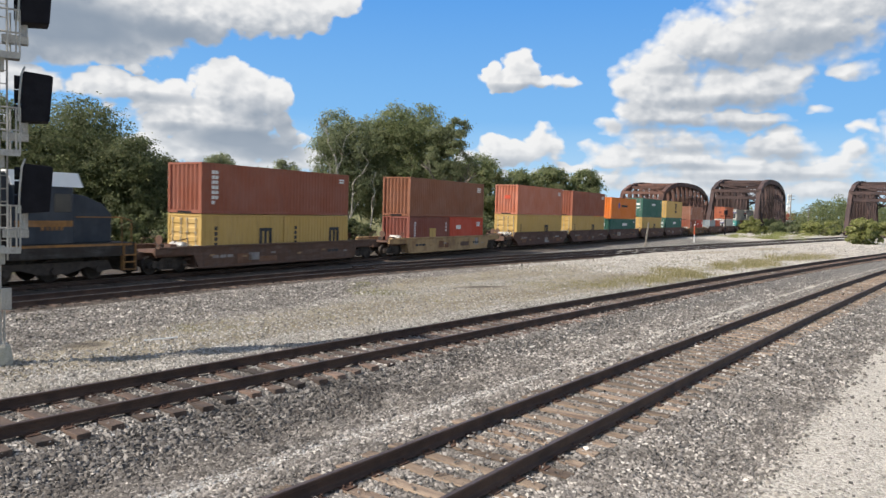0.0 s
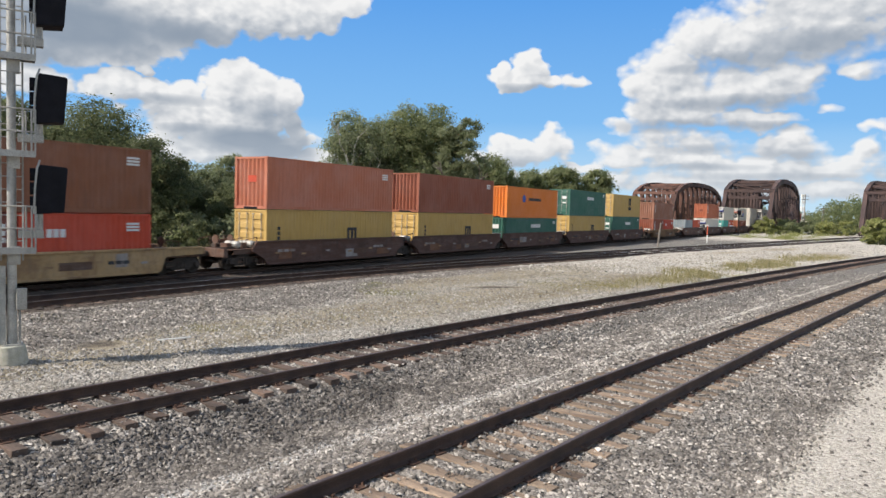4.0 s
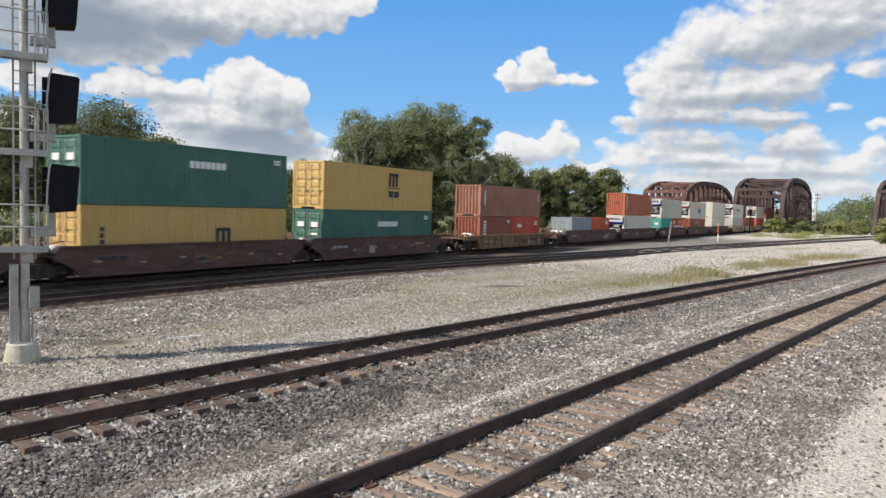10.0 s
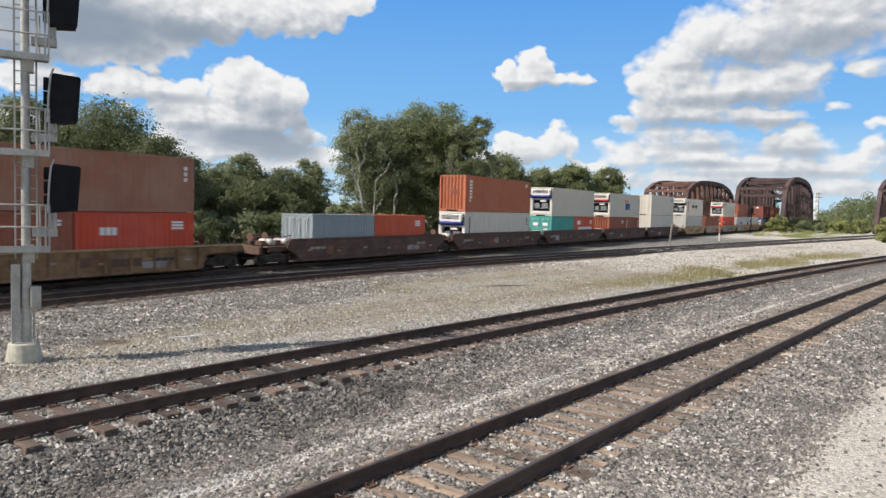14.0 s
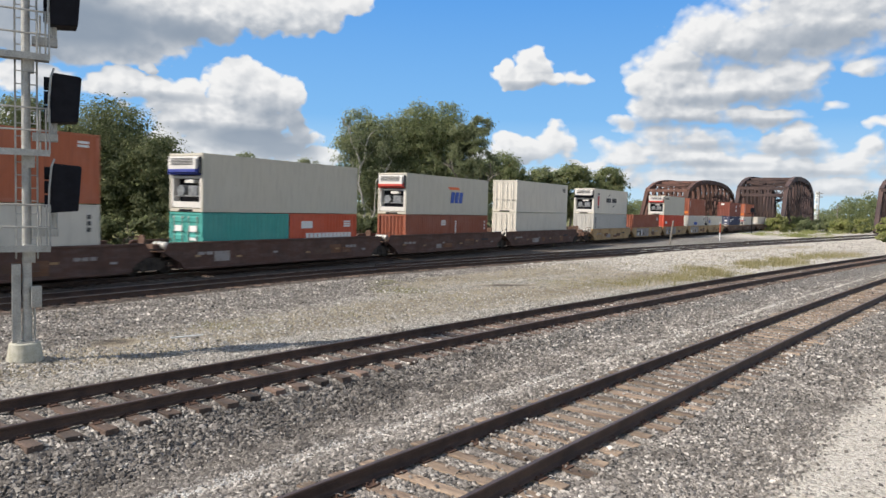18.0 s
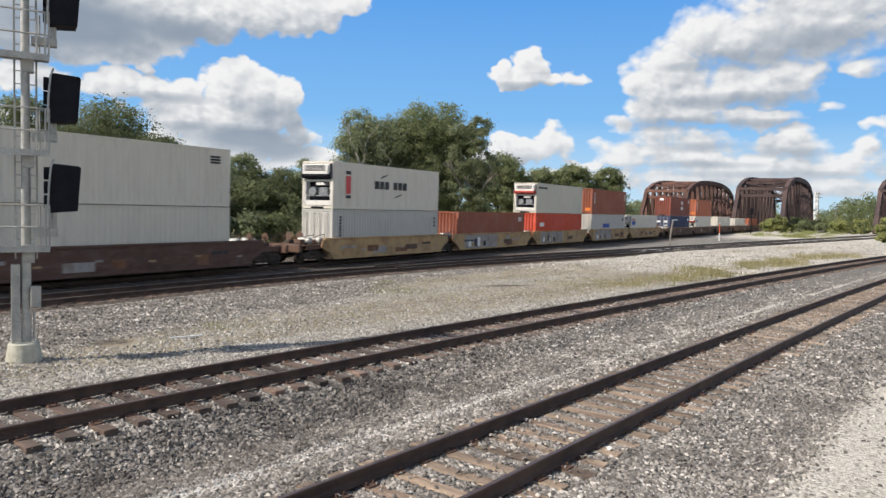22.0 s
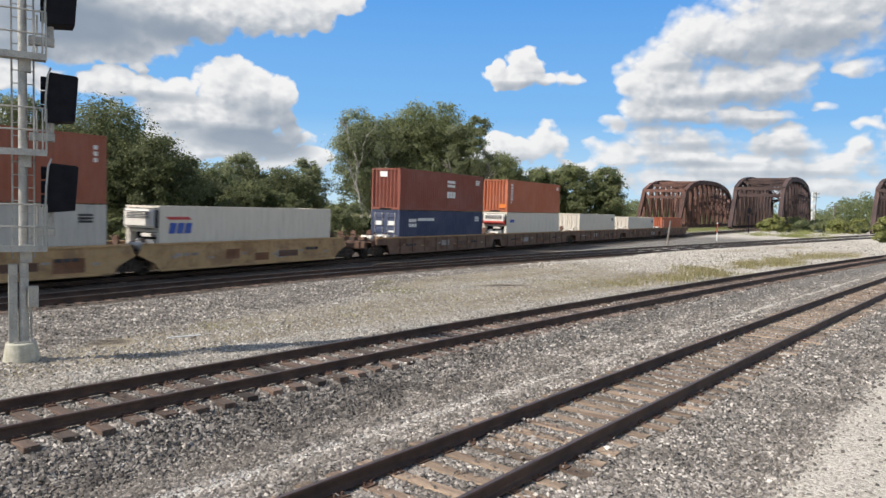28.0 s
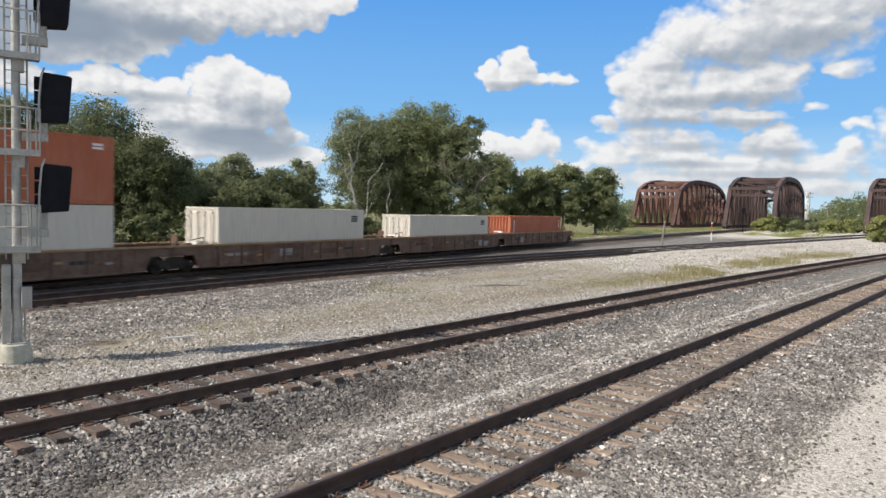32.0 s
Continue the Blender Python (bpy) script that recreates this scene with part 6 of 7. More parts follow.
# ======== signal mast beside the second track ========
def signal_mast():
    t = thing("signal_mast", pose(-9.18, 15.92, -0.13, 0, 0, 30.2), "grey steel signal mast with three black heads and a ladder", "railway signal")
    bm = bmesh.new()
    tube(bm, (-0.065, 0, -0.3), (-0.065, 0, 0.03), 0.37, 0.365, 20)
    tube(bm, (-0.065, 0, 0.0), (-0.065, 0, 0.36), 0.365, 0.31, 20)
    part("foundation", bevelled(bm, 0.02), M_CONCRETE, t, "round pale concrete foundation")
    bm = bmesh.new()
    tube(bm, (-0.015, 0, 0.36), (-0.015, 0, 9.6), 0.097, 0.082, 16)
    part("mast_pole", bm, M_GALV, t)
    bm = bmesh.new()
    box(bm, -0.215, 0.185, -0.2, 0.2, 0.36, 0.39)
    for k in range(4):
        a = math.pi / 4 + k * math.pi / 2
        tube(bm, (-0.015 + 0.2 * math.cos(a), 0.2 * math.sin(a), 0.36), (-0.015 + 0.2 * math.cos(a), 0.2 * math.sin(a), 0.46), 0.02, n=6)
    part("base_flange", bm, M_GALV, t)
    bm = bmesh.new()
    box(bm, -0.31, -0.13, -0.08, 0.08, 0.36, 2.1)
    part("cable_duct", bevelled(bm, 0.01), M_GALV, t, "grey cable duct")
    bm = bmesh.new()
    box(bm, 0.06, 0.27, -0.16, -0.1, 1.14, 1.62)
    box(bm, 0.07, 0.26, -0.1, 0.08, 1.16, 1.60)
    jb = part("junction_box", bevelled(bm, 0.015), M_GALV, t, "grey junction box")
    bm = bmesh.new()
    tube(bm, (0.13, 0, 0.36), (0.13, 0, 1.16), 0.022, n=8)
    part("conduit", bm, M_GALV, jb)
    for x in (-0.22, 0.2):
        bm = bmesh.new()
        box(bm, x - 0.02, x + 0.02, 0.2, 0.245, 2.2, 9.4)
        part("ladder_rail", bm, M_GALV, t)
    rung = bmesh.new()
    tube(rung, (-0.2, 0.22, 0), (0.18, 0.22, 0), 0.012, n=6)
    rung = mesh("rung", rung, M_GALV)
    for k in range(25):
        hang("rung", rung, t, m=pose(0, 0, 2.35 + k * 0.285))
    for z in (2.43, 4.52, 6.58, 8.66):
        bm = bmesh.new()
        box(bm, -0.95, 0.44, -0.3, 0.3, z, z + 0.05)
        box(bm, -0.95, 0.44, -0.33, -0.29, z - 0.05, z + 0.09)
        deck = part("platform", bm, M_GALV, t, "steel grating platform")
        for h in (0.5, 0.98):
            bm = bmesh.new()
            tube(bm, (-0.95, -0.3, z + h), (0.44, -0.3, z + h), 0.02, n=6)
            part("guard_rail", bm, M_GALV, deck)
        for x in (-0.93, 0.2, 0.26, 0.36, 0.43):
            bm = bmesh.new()
            tube(bm, (x, -0.3 if x != 0.26 else 0.1, z), (x, -0.3 if x != 0.26 else 0.1, z + 0.98), 0.02, n=6)
            part("guard_post", bm, M_GALV, deck)
        bm = bmesh.new()
        box(bm, -0.09, 0.15, -0.11, 0.11, z - 0.3, z + 0.1)
        part("clamp", bevelled(bm, 0.01), M_GALV, deck)
    for zc, zb in ((3.80, 2.8), (5.77, 4.9), (7.87, 6.98)):
        bm = bmesh.new()
        box(bm, 0.1, 0.6, -0.1, 0.1, zb - 0.09, zb + 0.09)
        part("head_bracket", bevelled(bm, 0.012), M_GALV, t)
        bm = bmesh.new()
        tube(bm, (0.52, 0, zb + 0.05), (0.52, 0, zc - 0.5), 0.07, n=10)
        part("head_neck", bm, M_GALV, t)
        bm = bmesh.new()
        prism(bm, [(0.44, zc - 0.56), (0.99, zc - 0.51), (1.06, zc + 0.45), (1.02, zc + 0.49), (0.48, zc + 0.53)], 1, -0.3, 0.3)
        head = part("signal_head", bevelled(bm, 0.025, 2), M_BLACK, t, "black signal head seen from its side")
        for k in range(3):
            z = zc + 0.30 - k * 0.31
            bm = bmesh.new()
            n = 14
            rings = [[bm.verts.new((x, 0.16 * math.cos(a), z + 0.158 * math.sin(a))) for a in [2 * math.pi * i / n for i in range(n)]] for x in (0.46, 0.33)]
            for i in range(n):
                if i in (9, 10, 11):
                    continue
                bm.faces.new((rings[0][i], rings[0][(i + 1) % n], rings[1][(i + 1) % n], rings[1][i]))
            hood = part("hood", bm, M_BLACK, head)
            bm = bmesh.new()
            tube(bm, (0.465, 0, z), (0.44, 0, z), 0.13, n=14)
            part("lens", bm, M_LENS, head, "unlit dark lens")
        bm = bmesh.new()
        pts = [(0.40, -0.32, zc - 0.55), (0.42, -0.36, zc), (0.46, -0.34, zc + 0.45), (0.52, -0.25, zc + 0.62)]
        for a, b in zip(pts, pts[1:]):
            tube(bm, a, b, 0.022, n=6)
        part("cable", bm, M_GALV, head, "grey flexible conduit")
    return t


signal_mast()


# ======== posts, markers, hut ========
def ground_z(x, y):
    return float(lie(np.array([x]), np.array([y]))[0][0])


def leaning_post():
    bm = bmesh.new()
    tube(bm, (0, 0, -0.3), (0.32, 0, 2.8), 0.13, 0.1, 9)
    solid("wooden_post", bm, M_BARK, "weathered grey wooden post that leans", "post", m=pose(26.57, 85.0, ground_z(26.57, 85)))


def striped_marker():
    t = thing("marker_post", pose(39.1, 102.5, ground_z(39.1, 102.5)), "thin marker post, red above and white below", "marker post")
    bm = bmesh.new()
    tube(bm, (0, 0, -0.2), (0, 0, 1.1), 0.075, n=8)
    part("lower_pole", bm, M_WHITE, t, "white lower pole")
    bm = bmesh.new()
    tube(bm, (0, 0, 1.1), (0, 0, 2.4), 0.075, n=8)
    part("upper_pole", bm, C["orangered"], t, "red upper pole")
    bm = bmesh.new()
    tube(bm, (0, 0, 2.4), (0, 0, 2.55), 0.14, n=8)
    part("cap", bm, M_WHITE, t)


def dark_post():
    t = thing("signal_post", pose(63.9, 150.5, ground_z(63.9, 150.5)), "short dark dwarf signal post beside the main line", "signal post")
    bm = bmesh.new()
    tube(bm, (0, 0, -0.2), (0, 0, 4.6), 0.12, 0.09, 8)
    part("pole", bm, M_BLACK, t)
    bm = bmesh.new()
    box(bm, -1.1, 0.9, -0.05, 0.05, 3.9, 4.05)
    box(bm, -0.35, 0.35, -0.12, 0.12, 4.2, 5.2)
    part("cross_arm", bm, M_BLACK, t)


def white_stake():
    bm = bmesh.new()
    box(bm, -0.13, 0.13, -0.05, 0.05, -0.2, 1.05)
    solid("marker_stake", bevelled(bm, 0.02), M_WHITE, "short white marker stake in the grass", "marker post", m=pose(28.9, 131.8, ground_z(28.9, 131.8)))


def utility_pole(x, y, h):
    t = thing("utility_pole", pose(x, y, ground_z(x, y)), "distant dark wooden utility pole with cross arms", "utility pole", "utility poles")
    bm = bmesh.new()
    tube(bm, (0, 0, -0.5), (0, 0, h), 0.17, 0.12, 8)
    part("pole", bm, M_BARK, t)
    for z in (h - 0.6, h - 1.8):
        bm = bmesh.new()
        beam(bm, (-1.2, 0, z), (1.2, 0, z), 0.16, 0.18)
        part("cross_arm", bm, M_BARK, t)


def white_tower():
    t = thing("lattice_tower", pose(164.0, 320.0, ground_z(164.0, 320.0)), "distant white lattice tower above the woods", "tower")
    for sx in (-1, 1):
        for sy in (-1, 1):
            bm = bmesh.new()
            beam(bm, (sx * 0.6, sy * 0.6, -0.5), (sx * 0.4, sy * 0.4, 14.5), 0.22, 0.22)
            part("leg", bm, M_WHITE, t)
    for k in range(5):
        bm = bmesh.new()
        box(bm, -0.6, 0.6, -0.6, 0.6, 2.6 + k * 2.8, 3.8 + k * 2.8)
        part("panel", bm, M_WHITE, t)


def hut():
    t = thing("equipment_hut", pose(-29.9, 57.2, ground_z(-29.5, 57.2) - 0.05, 0, 0, -35), "small tan equipment hut with a white metal roof", "hut")
    wall = paint("tan_hut_paint", (0.56, 0.40, 0.34), 0.2, 0.6, 0.03)
    bm = bmesh.new()
    box(bm, -1.35, 1.35, -1.1, 1.1, 0, 2.05)
    part("wall", bevelled(bm, 0.02), wall, t, "tan painted walls")
    bm = bmesh.new()
    prism(bm, [(-1.3, 2.05), (1.3, 2.05), (1.3, 2.15), (0, 2.22), (-1.3, 2.15)], 0, -1.5, 1.5)
    part("roof", bm, M_WHITE, t, "white metal roof")
    bm = bmesh.new()
    box(bm, -0.45, 0.45, -1.13, -1.1, 0.05, 1.95)
    part("door", bevelled(bm, 0.006), wall, t)


def ground_rod():
    bm = bmesh.new()
    tube(bm, (-0.42, -0.05, 0.03), (0.42, 0.05, 0.04), 0.022, n=6)
    solid("steel_rod", bm, M_WHITE, "short pale steel rod lying on the gravel", "rod", m=pose(-6.7, 18.9, ground_z(-6.7, 18.9) + 0.04, 0, 0, 28))


leaning_post()
striped_marker()
dark_post()
white_stake()
utility_pole(129.0, 250.0, 12.5)
utility_pole(142.0, 262.0, 8.5)
hut()
white_tower()
ground_rod()


# ======== trees and bushes ========
def leaf_cloud(name, centres, radii, count, size, mat, seed, squash=0.8):
    """Many small leaf blades scattered on and in round clumps."""
    r = np.random.RandomState(seed)
    centres, radii = np.asarray(centres, float), np.asarray(radii, float)
    share = radii ** 2 / (radii ** 2).sum()
    pick = r.choice(len(radii), count, p=share)
    d = r.normal(size=(count, 3))
    d /= np.linalg.norm(d, axis=1)[:, None]
    rad = radii[pick] * (0.55 + 0.55 * r.rand(count) ** 0.6)
    p = centres[pick] + d * rad[:, None] * np.array([1, 1, squash])
    nrm = d + 0.9 * r.normal(size=(count, 3)) + np.array([0, 0, 0.35])
    nrm /= np.linalg.norm(nrm, axis=1)[:, None]
    u = np.cross(nrm, r.normal(size=(count, 3)))
    u /= np.linalg.norm(u, axis=1)[:, None] + 1e-9
    w = np.cross(nrm, u)
    s = size * (0.55 + 0.9 * r.rand(count))[:, None]
    q = np.stack([p - u * s * 0.75, p - w * s * 0.42 + u * s * 0.1, p + u * s * 0.75, p + w * s * 0.42 - u * s * 0.05], 1).reshape(-1, 3)
    f = np.arange(count * 4).reshape(-1, 4)
    return raw(name, q, f, mat)


def limbs(bm, base, height, spread, seed, thick, depth=3):
    r = random.Random(seed)
    tips = []

    def grow(p, d, length, rad, level):
        q = p + d * length
        tube(bm, p, q, rad, rad * 0.62, 7 if level else 9, caps=False)
        if level >= depth:
            tips.append(q)
            return
        for k in range(r.choice((2, 3, 3)) if level else 4):
            side = Vector((r.uniform(-1, 1), r.uniform(-1, 1), r.uniform(0.1, 0.8)))
            grow(q, (d * 0.55 + side * spread).normalized(), length * r.uniform(0.5, 0.78), rad * 0.58, level + 1)
            tips.append(q)
    grow(Vector(base), Vector((r.uniform(-0.1, 0.1), r.uniform(-0.1, 0.1), 1)).normalized(), height * 0.34, thick, 0)
    return tips


def foliage(name, lobes, clumps, leaves, size, mat, seed):
    """Leaves in small tufts that sit on a few large lobes, with a darker fill inside them."""
    r = np.random.RandomState(seed)
    lobes = np.asarray(lobes, float)
    pick = r.choice(len(lobes), clumps, p=lobes[:, 3] ** 2 / (lobes[:, 3] ** 2).sum())
    d = r.normal(size=(clumps, 3))
    d[:, 2] += 0.25
    d /= np.linalg.norm(d, axis=1)[:, None]
    q = 0.35 + 0.65 * r.rand(clumps) ** 0.35
    c = lobes[pick, :3] + d * (lobes[pick, 3] * q)[:, None] * np.array([1, 1, 0.85])
    rad = lobes[pick, 3] * r.uniform(0.16, 0.34, clumps)
    lp = r.choice(clumps, leaves, p=rad ** 2 / (rad ** 2).sum())
    e = r.normal(size=(leaves, 3))
    p = c[lp] + e * (rad[lp] * 0.62)[:, None] * np.array([1, 1, 0.7])
    out = p - lobes[pick[lp], :3]
    out /= np.linalg.norm(out, axis=1)[:, None] + 1e-9
    nrm = out * 1.15 + 0.5 * r.normal(size=(leaves, 3)) + np.array([0, 0, 0.45])
    nrm /= np.linalg.norm(nrm, axis=1)[:, None]
    u = np.cross(nrm, r.normal(size=(leaves, 3)))
    u /= np.linalg.norm(u, axis=1)[:, None] + 1e-9
    w = np.cross(nrm, u)
    s = size * (0.5 + 0.9 * r.rand(leaves))[:, None]
    v = np.stack([p - u * s * 0.75, p - w * s * 0.42 + u * s * 0.1, p + u * s * 0.75, p + w * s * 0.42 - u * s * 0.05], 1).reshape(-1, 3)
    return raw(name, v, np.arange(leaves * 4).reshape(-1, 4), mat)


def tree(x, y, h, width, label, mat, leaves, seed, low=0.25, bark=None, size=0.34, lobes=12, deep=0.8):
    r = random.Random(seed)
    t = thing("tree", pose(x, y, ground_z(x, y) - 0.1, 0, 0, math.degrees(-math.atan2(x, y))), label, "tree", "trees behind the line")
    bm = bmesh.new()
    limbs(bm, (0, 0, 0), h * 0.8, 0.6, seed, 0.016 * h + 0.05)
    part("trunk", bm, bark or M_BARK, t, "branching trunk")
    mid, rise = h * (1 + low) / 2, h * (1 - low) / 2
    ls = [(0, 0, mid, min(width, h) * 0.26)]
    for k in range(lobes):
        a, v = 2.4 * k + r.uniform(-0.4, 0.4), -0.9 + 1.85 * (k + 0.5) / lobes
        rad = min(width, h * 1.2) * r.uniform(0.17, 0.27)
        f = math.sqrt(max(0.0, 1 - (0.92 * v) ** 2))
        ls.append((math.cos(a) * f * max(0.1, width / 2 - rad), math.sin(a) * f * deep * max(0.1, width / 2 - rad), mid + v * max(0.1, rise - rad * 0.85), rad))
    hang("crown", foliage("crown", ls, 60 + leaves // 90, leaves, size, mat, seed), t, "leafy crown with gaps")
    return t


def bush(x, y, h, width, label, mat, leaves, seed, size=0.2, group="bushes"):
    r = random.Random(seed)
    t = thing("bush", pose(x, y, ground_z(x, y) - 0.05), label, "bush", group)
    bm = bmesh.new()
    for k in range(5):
        a = r.uniform(0, 6.28)
        tube(bm, (0.1 * math.cos(a), 0.1 * math.sin(a), 0), (width * 0.3 * math.cos(a), width * 0.3 * math.sin(a), h * 0.7), 0.04, 0.015, 5)
    part("stems", bm, M_BARK, t)
    ls = []
    for k in range(9):
        rad = min(h * 0.42, width * 0.3) * r.uniform(0.7, 1.1)
        ls.append((r.uniform(-0.4, 0.4) * width, r.uniform(-0.3, 0.3) * width, r.uniform(rad * 0.5, h - rad), rad))
    hang("foliage", foliage("foliage", ls, 70, leaves, size, mat, seed), t)
    return t


def at_px(azimuth, dist):
    a = radians(azimuth)
    return dist * math.sin(a), dist * math.cos(a)


# (azimuth, distance, height, width, leaves, material, lowest foliage, label)
WOODS = (
    (-25.6, 72, 13.4, 13.5, 40800, M_LEAF, 0.02, "broad dark green tree with sunlit upper leaves"),
    (-21.8, 68, 9.8, 9.6, 25500, M_LEAF, 0.02, "dense green tree in the lineside thicket"),
    (-31.0, 74, 13.4, 12.0, 27200, M_LEAF, 0.03, "tall green tree behind the signal mast"),
    (-35.0, 76, 12.5, 12.0, 15300, M_LEAF, 0.05, "green tree at the edge of the thicket"),
    (-18.4, 78, 8.6, 9.0, 17000, M_LEAF_OLIVE, 0.02, "lower greyish green tree"),
    (-16.0, 84, 10.0, 7.0, 15300, M_LEAF_OLIVE, 0.03, "small olive green tree above the thicket"),
    (-13.2, 82, 8.6, 9.0, 17000, M_LEAF, 0.02, "rounded green sapling in the thicket"),
    (-11.0, 84, 9.4, 7.0, 15300, M_LEAF_OLIVE, 0.02, "leafy sapling beside the big tree"),
    (-14.6, 74, 6.4, 8.0, 13600, M_LEAF, 0.02, "bushy young tree in the thicket"),
    (-20.6, 92, 9.5, 9.0, 11900, M_LEAF, 0.05, "green tree further back"),
    (4.2, 118, 13.6, 10.5, 18700, M_LEAF, 0.02, "dark green tree behind the big one"),
    (7.2, 120, 11.6, 9.0, 15300, M_LEAF, 0.02, "dark rounded tree in the row"),
    (9.8, 122, 12.2, 10.0, 17000, M_LEAF, 0.02, "rounded green tree near the bridges"),
    (12.4, 124, 12.0, 9.0, 17000, M_LEAF, 0.02, "green tree at the end of the row"))
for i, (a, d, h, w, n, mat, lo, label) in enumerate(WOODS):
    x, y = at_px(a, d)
    # left of the view M_LEAF trees take the tones with shade painted in
    tree(x, y, h, w, label, M_LEAF_SHADED if mat is M_LEAF and a < 0 else mat, n * 3 // 2, 40 + i, lo, size=0.17 if d < 100 else 0.25)


def dead_limbs(t):
    """One crooked pale trunk with forks and twigs before the near side of the crown."""
    r = random.Random(17)

    def limb(p, q, rad, twigs, bend=0.25):
        bm = bmesh.new()
        p, q = Vector(p), Vector(q)
        n = 6
        pts = [p.lerp(q, i / n) + (Vector((r.uniform(-bend, bend), r.uniform(-0.1, 0.1), 0)) if 0 < i < n else Vector()) for i in range(n + 1)]
        for i, (a, b) in enumerate(zip(pts, pts[1:])):
            tube(bm, a, b, rad * (1 - 0.12 * i), rad * (1 - 0.12 * (i + 1)), 7, caps=False)
        for k in range(twigs):
            a = pts[r.randint(2, n)]
            e = a + Vector((r.uniform(-1.2, 1.2), -0.1, r.uniform(0.5, 1.5)))
            tube(bm, a, e, rad * 0.32, rad * 0.16, 5, caps=False)
            tube(bm, e, e + Vector((r.uniform(-0.5, 0.5), 0, r.uniform(0.3, 0.9))), rad * 0.16, rad * 0.05, 5, caps=False)
        part("dead_limb", bm, M_BARK_PALE, t, "pale bare limb")
    limb((-1.0, -4.2, 0.0), (-1.6, -4.4, 7.6), 0.24, 1)
    limb((-1.6, -4.4, 7.6), (-2.9, -4.3, 12.6), 0.16, 6)
    limb((-1.6, -4.4, 7.6), (-0.6, -4.5, 11.8), 0.12, 5)
    limb((-1.3, -4.3, 4.6), (-2.4, -4.5, 8.6), 0.10, 4)
    limb((0.2, -4.3, 6.4), (1.9, -4.6, 9.0), 0.10, 4)
    limb((-0.4, -4.2, 1.0), (0.6, -4.4, 7.4), 0.12, 3)
    limb((2.0, -4.2, 1.0), (2.7, -4.4, 8.0), 0.10, 4)


x, y = at_px(-5.6, 86)
BIG_TREE = tree(x, y, 15.9, 11.0, "large spreading tree with pale dead limbs inside its crown", M_LEAF_OLIVE, 56000, 71, 0.12, M_BARK_PALE, 0.17, 18)
dead_limbs(BIG_TREE)
x, y = at_px(-1.6, 88)
tree(x, y, 17.3, 12.6, "large dark green tree grown into its neighbour", M_LEAF, 84000, 72, 0.03, M_BARK_PALE, 0.18, 22)
x, y = at_px(2.0, 84)
tree(x, y, 15.0, 6.6, "tall tree with olive sunlit leaves", M_LEAF_OLIVE, 30000, 74, 0.06, M_BARK, 0.17, 14)
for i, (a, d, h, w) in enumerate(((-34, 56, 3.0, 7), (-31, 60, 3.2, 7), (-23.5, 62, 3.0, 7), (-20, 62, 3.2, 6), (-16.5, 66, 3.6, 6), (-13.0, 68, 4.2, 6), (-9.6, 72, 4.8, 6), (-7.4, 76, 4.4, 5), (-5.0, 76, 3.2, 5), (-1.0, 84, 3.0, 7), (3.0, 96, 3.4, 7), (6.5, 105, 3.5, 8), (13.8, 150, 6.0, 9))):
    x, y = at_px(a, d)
    # two bushes in three wear the leaf tones with shade painted in
    bush(x, y, h, w, "leafy green bush at the edge of the thicket", (M_LEAF_SHADED, M_LEAF_OLIVE, M_LEAF_SHADED)[i % 3], 5000, 90 + i, 0.2)
for i, (x, y, h, w, n) in enumerate(((80.0, 172, 4.4, 5.6, 5200), (88, 178, 2.2, 5, 2000), (71.0, 114.5, 4.8, 5.4, 7000), (96, 172, 3.2, 9, 3000), (104, 182, 3.4, 9, 3000), (47, 190, 4.2, 12, 3000), (114, 168, 2.6, 7, 2200), (92, 180, 3.4, 8, 4000), (100, 184, 3.8, 9, 4000), (108, 192, 4.2, 10, 4000), (99, 198, 4.4, 10, 4000), (117, 184, 4.6, 9, 4000), (88, 194, 3.6, 8, 3000))):
    bush(x, y, h, w, "green bush growing beside the bridge approach", (M_LEAF_LIGHT, M_LEAF, M_LEAF_LIGHT)[i % 3], n, 130 + i, 0.34)


def far_woods():
    r = np.random.RandomState(5)
    cs, rs = [], []
    for a in np.concatenate([np.linspace(-60, 12, 200), np.linspace(12, 60, 560)]):
        d = r.uniform(330, 420)
        top = 4.5 + 1.5 * math.sin(a * 0.9) + r.uniform(-1.2, 1.2)
        top += 7.0 * min(1, max(0, (a - 26.5) / 4.5)) + (3.5 if 13 < a < 24.5 else 0)
        x, y = at_px(a, d)
        for z in np.arange(0.5, max(top, 1), 2.4):
            cs.append((x + r.uniform(-3, 3), y + r.uniform(-3, 3), z))
            rs.append(r.uniform(1.8, 3.0))
    me = leaf_cloud("far_woods", cs, rs, 170000, 0.55, M_LEAF, 6)
    tagged(new("far_woods", me), "distant belt of green woods on a low rise", "woods", kind="stuff")


far_woods()


